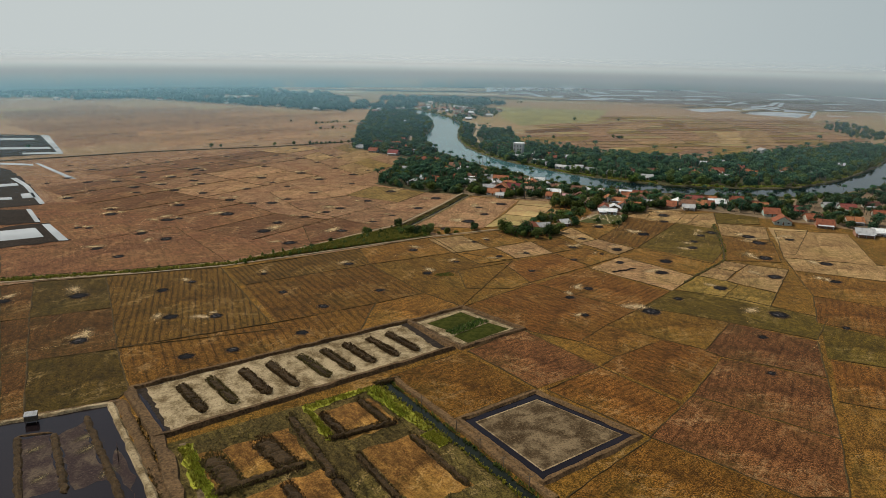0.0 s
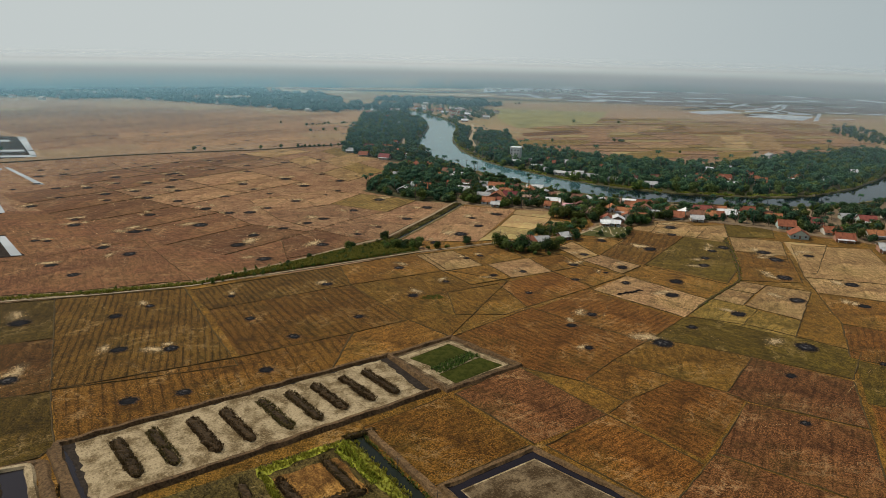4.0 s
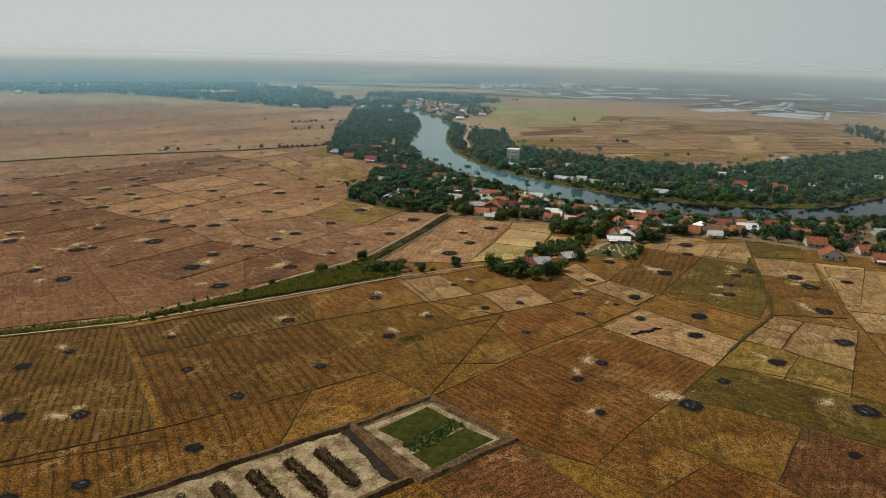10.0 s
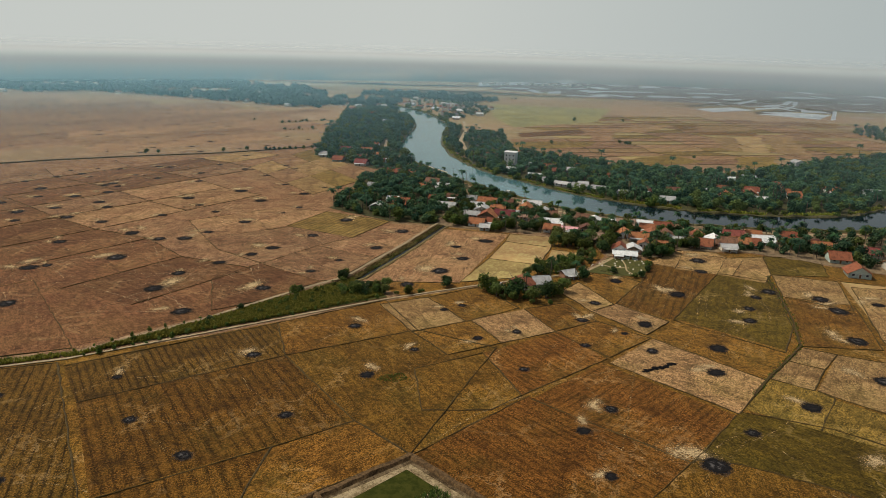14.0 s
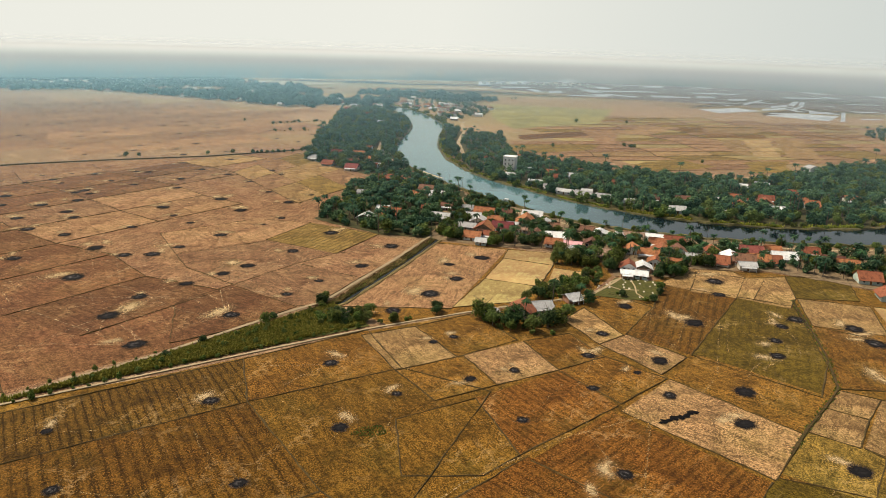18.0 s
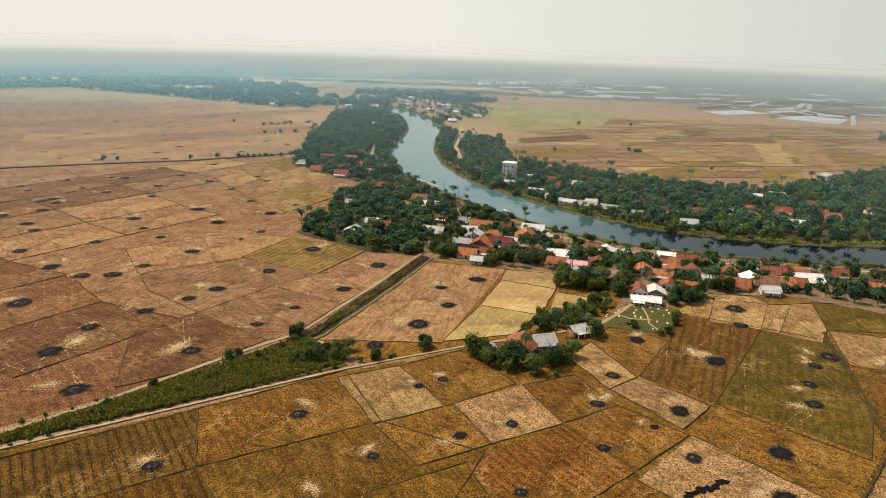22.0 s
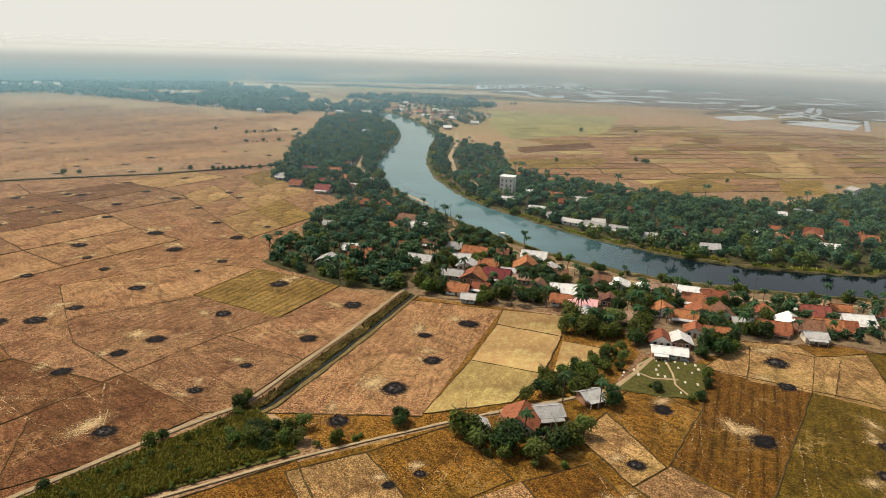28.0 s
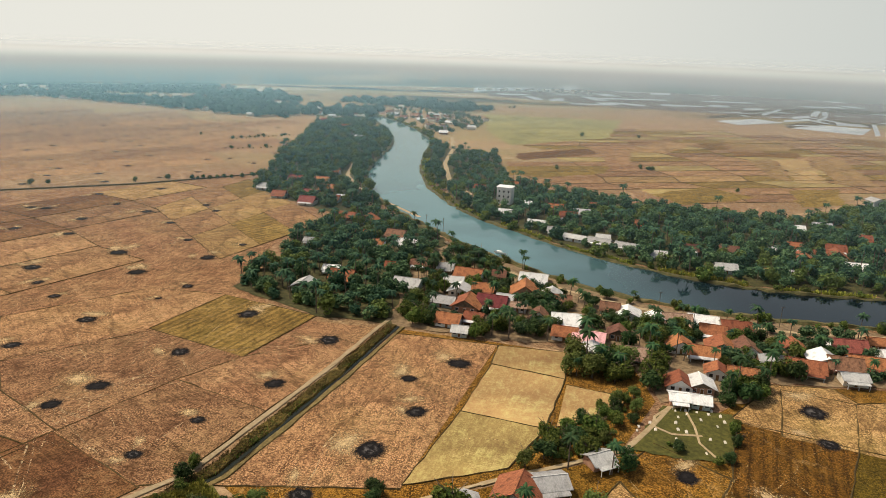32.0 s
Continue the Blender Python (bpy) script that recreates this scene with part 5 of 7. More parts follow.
salt_pond((519.9, 1211.2), (593.0, 1266.0), (645.1, 1230.3), (585.2, 1150.7), z=0.30, label="distant shallow salt pond", edge=0.0)
salt_pond((440.3, 1278.9), (523.3, 1329.6), (547.9, 1284.3), (454.7, 1229.7), z=0.31, label="distant shallow salt pond", edge=0.0)
salt_pond((659.4, 1427.5), (715.5, 1520.0), (730.5, 1525.3), (659.1, 1404.4), z=0.32, label="distant shallow salt pond", edge=0.0)
salt_pond((723.0, 1508.8), (735.4, 1513.2), (688.9, 1425.1), (677.5, 1421.4), z=0.33, label="distant shallow salt pond", edge=0.0)
salt_pond((690.1, 1303.3), (697.9, 1305.6), (612.1, 1154.2), (598.0, 1143.2), z=0.34, label="distant shallow salt pond", edge=0.0)
salt_pond((641.9, 1317.3), (667.5, 1296.7), (664.6, 1261.1), (614.9, 1263.8), z=0.35, label="distant shallow salt pond", edge=0.0)
salt_pond((624.5, 1340.8), (684.7, 1423.7), (683.1, 1412.1), (620.1, 1320.1), z=0.36, label="distant shallow salt pond", edge=0.0)
salt_pond((698.5, 2752.5), (745.5, 2835.4), (927.5, 2765.6), (856.7, 2586.6), z=0.37, label="distant shallow salt pond", edge=0.0)
salt_pond((331.5, 1581.6), (372.5, 1560.0), (409.6, 1529.6), (393.6, 1495.8), z=0.38, label="distant shallow salt pond", edge=0.0)
salt_pond((110.1, 1877.0), (159.2, 1942.3), (149.6, 1790.6), (99.3, 1721.3), z=0.39, label="distant shallow salt pond", edge=0.0)
salt_pond((160.4, 1904.3), (235.0, 1984.4), (279.0, 1903.5), (155.1, 1782.5), z=0.40, label="distant shallow salt pond", edge=0.0)
salt_pond((350.2, 2136.4), (389.8, 2099.1), (362.7, 1947.1), (324.0, 1951.9), z=0.41, label="distant shallow salt pond", edge=0.0)
salt_pond((241.7, 1601.4), (273.7, 1632.2), (262.9, 1560.9), (233.8, 1541.2), z=0.42, label="distant shallow salt pond", edge=0.0)
salt_pond((547.7, 1590.6), (584.7, 1582.8), (566.3, 1540.3), (527.2, 1532.5), z=0.43, label="distant shallow salt pond", edge=0.0)
salt_pond((572.5, 1421.1), (665.1, 1548.2), (653.7, 1517.5), (564.4, 1390.5), z=0.44, label="distant shallow salt pond", edge=0.0)
salt_pond((591.0, 1534.6), (633.6, 1543.5), (614.2, 1503.4), (575.9, 1496.1), z=0.45, label="distant shallow salt pond", edge=0.0)
salt_pond((563.1, 1321.7), (624.3, 1361.6), (609.8, 1331.3), (550.4, 1289.6), z=0.46, label="distant shallow salt pond", edge=0.0)
salt_pond((526.4, 1908.6), (576.3, 1910.0), (557.7, 1847.0), (506.1, 1833.5), z=0.47, label="distant shallow salt pond", edge=0.0)
salt_pond((1193.2, 2991.0), (1318.4, 2969.1), (1245.0, 2806.4), (1111.8, 2789.8), z=0.48, label="distant shallow salt pond", edge=0.0)
salt_pond((953.2, 2416.7), (1024.8, 2457.1), (944.6, 2280.6), (893.4, 2268.5), z=0.49, label="distant shallow salt pond", edge=0.0)
salt_pond((609.2, 1388.1), (658.0, 1427.1), (635.2, 1380.6), (590.8, 1346.0), z=0.50, label="distant shallow salt pond", edge=0.0)
salt_pond((446.1, 1565.7), (490.6, 1561.1), (475.3, 1519.9), (432.8, 1517.5), z=0.51, label="distant shallow salt pond", edge=0.0)
strip_field("brown", 0.040, (330.8, 955.1), (407.4, 962.2), (388.3, 926.8), (321.5, 926.0))
strip_field("tan", 0.044, (317.9, 1012.9), (354.9, 1032.8), (335.8, 970.4), (311.7, 969.8))
strip_field("brown", 0.048, (404.8, 957.0), (462.8, 969.5), (479.7, 928.5), (495.2, 953.4), (463.6, 984.3))
strip_field("lime", 0.052, (89.0, 824.6), (178.9, 842.1), (167.8, 806.6), (114.8, 778.9), (84.2, 788.3))
strip_field("meadow", 0.056, (93.8, 1259.0), (290.9, 1237.1), (224.0, 1035.3), (104.3, 951.6), (86.3, 1061.9))
strip_field("gold", 0.060, (358.6, 912.4), (393.3, 923.7), (345.2, 792.8), (321.2, 795.9))
strip_field("pale", 0.064, (401.6, 929.6), (431.8, 927.4), (381.1, 782.0), (349.8, 790.8))
strip_field("pale", 0.068, (325.7, 899.4), (354.8, 911.7), (318.1, 795.3), (307.1, 808.3))
strip_field("wine", 0.072, (102.0, 893.9), (181.6, 945.1), (192.2, 913.4), (104.8, 860.5))
strip_field("grey", 0.076, (225.6, 943.3), (275.0, 1019.0), (321.0, 1016.4), (254.1, 926.7))
strip_field("pale", 0.080, (355.6, 1024.7), (432.8, 1028.9), (403.0, 975.7), (341.9, 971.7))
strip_field("tan", 0.084, (544.1, 1116.3), (583.3, 1094.1), (541.1, 1026.7), (515.2, 1054.3))
strip_field("tanr", 0.088, (185.4, 946.0), (225.6, 943.3), (200.8, 855.5), (182.5, 857.3))
strip_field("lime", 0.092, (182.1, 727.2), (234.4, 760.6), (257.1, 727.1), (196.6, 696.3))
strip_field("lime", 0.096, (297.0, 757.7), (342.0, 771.6), (311.9, 713.1), (272.2, 696.9))

# ground of the village, the far bank and the graveyard
sheet("village_ground", [(14, 481), (52, 469.5), (76, 468.5), (95, 457), (97, 429), (130, 431), (135, 443.5), (172, 442), (230, 408), (262, 389), (360, 352), (440, 420), (420, 596), (356, 540), (303.6, 502), (252, 483.5), (202, 486), (147.5, 495), (118, 508), (99.7, 519), (64.8, 555), (38, 588), (20, 560)], 0.075, M_YARD, "bare sandy earth among village houses", "yard", ragged=3.0)
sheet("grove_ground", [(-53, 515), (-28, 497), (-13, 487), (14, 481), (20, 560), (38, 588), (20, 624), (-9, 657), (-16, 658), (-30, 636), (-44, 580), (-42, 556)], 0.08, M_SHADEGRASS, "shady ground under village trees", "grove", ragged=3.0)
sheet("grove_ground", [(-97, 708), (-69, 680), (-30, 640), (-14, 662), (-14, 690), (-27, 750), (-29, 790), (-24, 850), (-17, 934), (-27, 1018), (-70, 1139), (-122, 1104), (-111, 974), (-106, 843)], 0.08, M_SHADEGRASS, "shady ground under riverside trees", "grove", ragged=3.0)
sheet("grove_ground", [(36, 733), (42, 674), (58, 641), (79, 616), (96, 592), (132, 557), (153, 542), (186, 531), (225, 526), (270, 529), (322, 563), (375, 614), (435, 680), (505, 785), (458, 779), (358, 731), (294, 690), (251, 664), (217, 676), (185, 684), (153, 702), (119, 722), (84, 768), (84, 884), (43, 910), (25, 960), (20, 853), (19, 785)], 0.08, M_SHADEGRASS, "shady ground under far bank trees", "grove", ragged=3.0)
field_grid([(-14, 476), (-53, 511), (-50, 580), (-38, 636), (-74, 678), (-102, 712), (-110, 748), (-175, 702), (-300, 643), (-350, 560), (-240, 420), (-190, 340), (-205, 285), (-103, 313), (-54, 363), (-28, 391)], 54, 56, 37, ("redd", "redd", "redd", "red", "redd"), 3, True, 470, ("tanr", "red", "tanr", "pale", "red"))
field_grid([(90, 775), (125, 730), (190, 690), (225, 690), (256, 676), (296, 700), (360, 745), (520, 800), (620, 1100), (380, 1160), (110, 1120), (88, 900)], 12, 62, 24, ("tanr", "pale", "tanr", "lime", "red", "lime2", "tanr"), 5, 0.5)
field_grid([(-115, 760), (-112, 860), (-122, 970), (-130, 1085), (-400, 1190), (-700, 1150), (-640, 900), (-480, 700), (-380, 640), (-300, 655), (-175, 715)], 40, 90, 50, ("red", "red", "tanr", "red", "tanr"), 8, False)
CEM = [(97.4, 427.5), (116.1, 423), (107, 399.5), (95, 400.5), (80.8, 404.5), (87.5, 412.8)]
sheet("graveyard", CEM, 0.11, M_CEMGRASS, "green grass of a small graveyard", "grass", ragged=1.0)

strip("footpath", [(99, 426.5), (93, 421), (91, 416), (95, 412), (103, 411.5)], 0.45, 0.2, M_PATH, "worn footpath between graves", "path", 0.02)
strip("footpath", [(103, 424), (102.5, 416), (101, 408), (103, 401)], 0.35, 0.2, M_PATH, "worn footpath between graves", "path", 0.02)
# ---- straw and burnt patches ----
def disc_mesh(name, seed, material, wide, flat, height):
    """A flat uneven disc, slightly domed."""
    rng = random.Random(seed)
    bm = bmesh.new()
    n = 20
    ph = [rng.uniform(0, math.tau) for _ in range(3)]
    rings = []
    for r, z in ((1.3, 0.0), (0.8, height * 0.6), (0.4, height * 0.9)):
        rings.append([bm.verts.new((wide * r * math.cos(a) * q, flat * r * math.sin(a) * q, z)) for k in range(n) for a in (k * math.tau / n,)
                      for q in (1 + 0.12 * math.sin(2 * a + ph[0]) + 0.1 * math.sin(3 * a + ph[1]) + 0.08 * math.sin(5 * a + ph[2]),)])
    c = bm.verts.new((0, 0, height))
    for k in range(n):
        for a, b in zip(rings, rings[1:]):
            bm.faces.new((a[k], a[(k + 1) % n], b[(k + 1) % n], b[k]))
        bm.faces.new((rings[-1][k], rings[-1][(k + 1) % n], c))
    return mesh_of(name, bm, material)


STRAWS = [disc_mesh("straw", k, M_STRAW, 1.0, 1.0, 0.01) for k in range(5)]
ASHES = [disc_mesh("ash", 10 + k, M_ASH, 1.0, 1.0, 0.03) for k in range(7)]
BURNT = []


def clear_of(line):
    """True if a trail keeps off the ponds, the road, the village and the water."""
    for p in line:
        if any(within(p.x, p.y, q) for q in (LONG, GREEN, SQ, YEL, DARK, CEM, HAMLET)):
            return False
        if any((Vector(q) - p).length < 7 for q in ROADPTS):
            return False
    return True


HAMLET = [(14, 470), (52, 460), (95, 425), (135, 438), (262, 380), (460, 340), (460, 600), (60, 600), (-20, 655), (-120, 720), (-120, 1200), (-70, 640), (-60, 510)]
ROADPTS = [tuple(p) for p in finer(ROAD, 5.0)] + [tuple(p) for p in finer(PATH_B, 5.0)]


def burnt_patches(rows):
    for x, y, r in rows:
        rng = random.Random(int(x * 7 + y * 13))
        r = max(1.6, min(r, 4.8)) * (0.76 if y > 560 else 1.0 if y > 370 else 0.92)
        ob = new("burnt_patch", ASHES[rng.randrange(7)])
        ob.matrix_world = pose(x, y, 0.25, 0, 0, rng.uniform(-25, 25)) @ Matrix.Diagonal((r, r * rng.uniform(0.78, 1.1), 2.5, 1))
        tagged(ob, "black ash of burnt rice straw on the stubble", "ash", "burnt straw patches")
        BURNT.append((x, y, r))
        bm = bmesh.new()
        for k in range(rng.choice((4, 5, 6, 7, 8) if y > 330 and x < 55 else (1, 1, 2, 3))):
            a, ln = rng.uniform(0, math.tau), rng.uniform(9, 34)
            p = Vector((x, y)) + Vector((math.cos(a), math.sin(a))) * r * 0.9
            line = [p]
            for _ in range(3):
                a += rng.uniform(-0.3, 0.3)
                p = p + Vector((math.cos(a), math.sin(a))) * ln / 3
                line.append(p)
            if not clear_of(line):
                continue
            ridge(bm, finer(line, 2.5, 0.3, k), rng.uniform(0.09, 0.2), 0.004, 0.215 + 0.002 * k, 0.5, 0.5, k)
        if bm.faces:
            tagged(new("straw_scatter", mesh_of("straw_scatter", bm, M_TRODPALE if x < 10 and y > 330 else M_TROD)), "thin trails of straw dropped across stubble", "straw", "", "stuff")
        bm.free() if bm.is_valid else None
        for k in range(rng.choice((1, 1, 2, 2) if y > 330 else (0, 0, 1, 1, 2))):
            s = new("straw_scatter", STRAWS[rng.randrange(5)])
            a = rng.gauss(math.pi * 0.72, 0.6)
            q = r * rng.uniform(1.2, 2.4)
            w = r * rng.uniform(0.9, 1.7) + 0.8
            s.matrix_world = pose(x + q * math.cos(a), y + q * math.sin(a), 0.2 + 0.004 * (len(BURNT) % 5) + 0.0015 * k, 0, 0, rng.uniform(0, 180)) @ Matrix.Diagonal((w * rng.uniform(0.9, 1.8), w * 0.75, 1, 1))
            tagged(s, "pale loose rice straw strewn on a field", "straw", "straw scatters", "stuff")


def burnt_streak(line, half, label):
    """A ragged black streak left by burning along a row."""
    bm = bmesh.new()
    ridge(bm, finer(line, 0.8, 0.35, 3), half, 0.05, 0.22, 0.6, 0.6, 4)
    tagged(new("burnt_patch", mesh_of("burnt_patch", bm, M_CHAR)), label, "ash", "burnt straw patches")


def far_burns(region, count, seed):
    rng = random.Random(seed)
    got = scatter(region, count, 17.0, rng)
    burnt_patches([(round(x, 1), round(y, 1), rng.uniform(2.2, 4.2)) for x, y in got])


burnt_patches([(108, 202.9, 2.1), (-84.9, 207.7, 3.5), (-71.2, 213.6, 3), (-126.2, 218.3, 3.6), (-50.6, 229.1, 3), (118.3, 232.5, 2.6), (-103.2, 241.8, 3.8), (154.8, 242.6, 2.4), (-86.6, 243.7, 2.9), (56.7, 251.1, 2.1), (-175.3, 254.5, 3.5), (134.9, 255.5, 4.8), (-47.6, 255.8, 3.1), (84.2, 256.5, 4.5), (-148.9, 262.4, 5.1), (-118, 270.8, 3.1), (54.1, 271, 2.6), (-67.5, 271.4, 2.3), (100, 271.8, 2.8), (-26.8, 275.6, 2.7), (-109.6, 282.2, 2.3), (64.1, 282.8, 2.6), (123.6, 286.3, 3.8), (-81.4, 294.7, 1.9)])
burnt_patches([(181.3, 298, 3.5), (-7.1, 300.1, 2.8), (155.7, 303.8, 4.5), (42, 306.3, 2.3), (103.8, 307.1, 4), (-45.2, 312.1, 3), (-158.1, 317.3, 3.4), (6.7, 318.9, 2), (87.6, 322.1, 2.6), (65.5, 325.3, 2.4), (111.5, 325.4, 4), (191.7, 326.1, 4.1), (28.6, 329.1, 2.3), (-174.7, 329.9, 3.6), (164.9, 334.4, 4.3), (42.7, 335.6, 2.1), (81.8, 336.2, 1.8), (-15.4, 337.2, 3.2), (91.8, 345.1, 3.7), (-81, 346.8, 5.7), (68.7, 347.6, 3), (133.4, 351.3, 3.5), (16.9, 354.9, 2), (23.9, 359.6, 2.1)])
burnt_patches([(174.3, 363.3, 4.6), (138.7, 363.7, 2.8), (77.3, 365.7, 3), (-205.1, 369.7, 2.9), (-100.7, 369.8, 5.5), (195.4, 371.1, 3.3), (-57.5, 373.6, 3.7), (174.2, 376.3, 4.1), (147.1, 376.8, 2.6), (114.9, 378, 4.4), (1.1, 382.1, 3.4), (156.2, 384, 4.1), (-97.6, 389, 3.2), (-163.1, 391.3, 4.7), (92.6, 393, 3.2), (-42.1, 396, 2.6), (15.1, 400.9, 4.2), (-201.9, 402.7, 3.8), (-85, 404.8, 3.7), (-133.3, 408.6, 4.9), (135.9, 409.3, 3.3), (-32, 412.3, 2.4), (-74, 418, 3.2), (26.1, 419.8, 3.5)])
burnt_patches([(140.6, 425.8, 4.4), (-66.5, 429.2, 4), (-16.5, 433.6, 3.7), (23.2, 439.1, 3), (-125.9, 439.5, 3.6), (-114.3, 442, 4.3), (-143.4, 448.8, 4.1), (38.8, 450.4, 4.5), (-51.6, 452.9, 3.3), (-106.2, 454, 3.5), (-5.5, 465.5, 4), (-93.3, 476.4, 3.8), (-38.5, 486, 4.1), (-143, 486.5, 3), (-116.4, 497.9, 2.6), (-76.7, 498.7, 1.5), (-181.1, 502, 3.1), (-130.7, 512.2, 2.4), (-70.6, 513.2, 2.5), (-191, 513.2, 4), (-97.5, 528.2, 4.3), (-143.6, 530.3, 4.4), (-74.9, 551.4, 3.7), (-117.2, 554.6, 5.1)])
burnt_patches([(-200.5, 558.9, 3), (-207.9, 567.5, 5.3), (-64.9, 573.4, 2.7), (-93.5, 578.4, 3.7), (-154.9, 582.7, 4.1), (-244.4, 597.2, 4), (-205.5, 598.4, 3.2), (-114, 609.5, 3.6), (-163.2, 612.1, 4.3), (-226.7, 619.1, 3.4), (-193.6, 632, 4.7), (-136.1, 632.3, 4.7), (-98.5, 638.6, 3.7), (-160.3, 647.4, 3.7), (-108.9, 652.1, 3.8), (-183, 672.6, 4), (-152, 693, 4.4)])

# ---- houses ----
HOMES = []
_house_count = [0]


def roof_slope(parent, w, run, z0, z1, y0, y1, material, name="roof"):
    """One slope of a roof, with thickness: eave at y0, z0, ridge at y1, z1."""
    bm = bmesh.new()
    t = 0.14
    a = [(-w / 2, y0, z0), (w / 2, y0, z0), (w / 2, y1, z1), (-w / 2, y1, z1)]
    lo = [bm.verts.new(p) for p in a]
    hi = [bm.verts.new((p[0], p[1], p[2] + t)) for p in a]
    bm.faces.new(hi)
    bm.faces.new(lo[::-1])
    for k in range(4):
        bm.faces.new((lo[k], lo[(k + 1) % 4], hi[(k + 1) % 4], hi[k]))
    bmesh.ops.recalc_face_normals(bm, faces=bm.faces)
    return part(name, bm, material, parent)


def frame_ring(bm, mid, ax, w, h, t=0.1):
    """A closed frame round an opening."""
    out = ax.cross(Vector((0, 0, 1))) * 0.05
    rows = []
    for off in (-out, out):
        for grow in (0.0, t):
            rows.append([bm.verts.new(mid + off + ax * (w / 2 + grow) * sx + Vector((0, 0, (h / 2 + grow) * sz))) for sx, sz in ((-1, -1), (1, -1), (1, 1), (-1, 1))])
    for a, b in ((0, 1), (1, 3), (3, 2), (2, 0)):
        for k in range(4):
            bm.faces.new((rows[a][k], rows[a][(k + 1) % 4], rows[b][(k + 1) % 4], rows[b][k]))
    bmesh.ops.recalc_face_normals(bm, faces=bm.faces)


def house(x, y, w, kind, gable=False, turn=None, depth=None, high=2.45):
    """A one-storey village house with a pitched roof, door, windows and a lean-to porch."""
    _house_count[0] += 1
    rng = random.Random(_house_count[0] * 17)
    w = min(w, 11.5)
    d = depth or max(5.0, w * rng.uniform(0.68, 0.9))
    if turn is None:
        turn = -13 + rng.uniform(-6, 6)
    if gable:
        w, d, turn = max(d, w * 0.95), w, turn + 90
    root = new("house")
    root.matrix_world = pose(x, y, 0.06, 0, 0, turn)
    wall = WALLS[rng.choice((0, 0, 1, 1, 2, 3))]
    names = {"tile": "orange clay tile", "red": "dark red tile", "brown": "weathered brown tile", "zinc": "white sheet metal", "grey": "grey sheet", "rust": "rusted sheet metal", "pink": "pink sheet"}
    tagged(root, "village house with a " + names[kind] + " roof and plastered walls", "house", "village houses")
    bm = bmesh.new()
    h = high * rng.uniform(0.92, 1.08)
    t = 0.15
    for sx, sy, px, py in ((w, t, 0, -d / 2 + t / 2), (w, t, 0, d / 2 - t / 2), (t, d - 2 * t, -w / 2 + t / 2, 0), (t, d - 2 * t, w / 2 - t / 2, 0)):
        box(bm, px, py, 0, sx, sy, h)
    part("wall", bm, wall, root)
    rise = d * rng.uniform(0.26, 0.34) if kind in ("tile", "red", "brown") else d * rng.uniform(0.16, 0.24)
    ov = 0.95
    eave = h - ov * rise / (d / 2)
    roof_slope(root, w + 1.1, d, eave, h + rise, -d / 2 - ov, 0.0, ROOF[kind])
    roof_slope(root, w + 1.1, d, eave, h + rise, d / 2 + ov, 0.0, ROOF[kind])
    bm = bmesh.new()
    box(bm, 0, 0, h + rise + 0.06, w + 1.1, 0.3, 0.16)
    part("ridge_cap", bm, ROOF[kind], root)
    for s in (-1, 1):
        bm = bmesh.new()
        a = [bm.verts.new((s * (w / 2 - 0.02 - q), py, pz)) for q in (0, 0.12) for py, pz in ((-d / 2 + 0.02, h), (d / 2 - 0.02, h), (0, h + rise - 0.05))]
        bm.faces.new(a[:3])
        bm.faces.new(a[3:][::-1])
        for k in range(3):
            bm.faces.new((a[k], a[(k + 1) % 3], a[3 + (k + 1) % 3], a[3 + k]))
        bmesh.ops.recalc_face_normals(bm, faces=bm.faces)
        part("gable", bm, wall if rng.random() < 0.6 else M_POLE, root)
    side = (-w / 2 - 0.03) if gable else None
    openings = (("door", 0.0, 0.9, 2.0, 0.02, M_DOOR), ("window", -0.3, 1.1, 1.1, 1.0, M_GLASS), ("window", 0.3, 1.1, 1.1, 1.0, M_GLASS))
    for nm, f, ow, oh, oz, m in openings:
        bm = bmesh.new()
        if gable:
            box(bm, side, f * d, oz, 0.08, ow, oh)
        else:
            box(bm, f * w, -d / 2 - 0.03, oz, ow, 0.08, oh)
        ob = part(nm, bm, m, root)
        bm = bmesh.new()
        mid = Vector((side - 0.03, f * d, oz + oh / 2)) if gable else Vector((f * w, -d / 2 - 0.06, oz + oh / 2))
        ax = Vector((0, 1, 0)) if gable else Vector((1, 0, 0))
        frame_ring(bm, mid, ax, ow, oh)
        part(nm + "_frame", bm, M_WHITE, ob)
    if rng.random() < 0.55 and not gable:
        pm = ROOF[rng.choice(("zinc", "grey", kind, kind))]
        roof_slope(root, w * 0.9, 2.2, h - 0.75, h - 0.3, -d / 2 - 2.4, -d / 2 - 0.05, pm, "porch_roof")
        for q in (-0.42, 0.0, 0.42):
            bm = bmesh.new()
            box(bm, q * w, -d / 2 - 2.2, 0, 0.14, 0.14, h - 0.7)
            part("post", bm, M_WHITE, root)
    HOMES.append((x, y, max(w, d)))
    return root


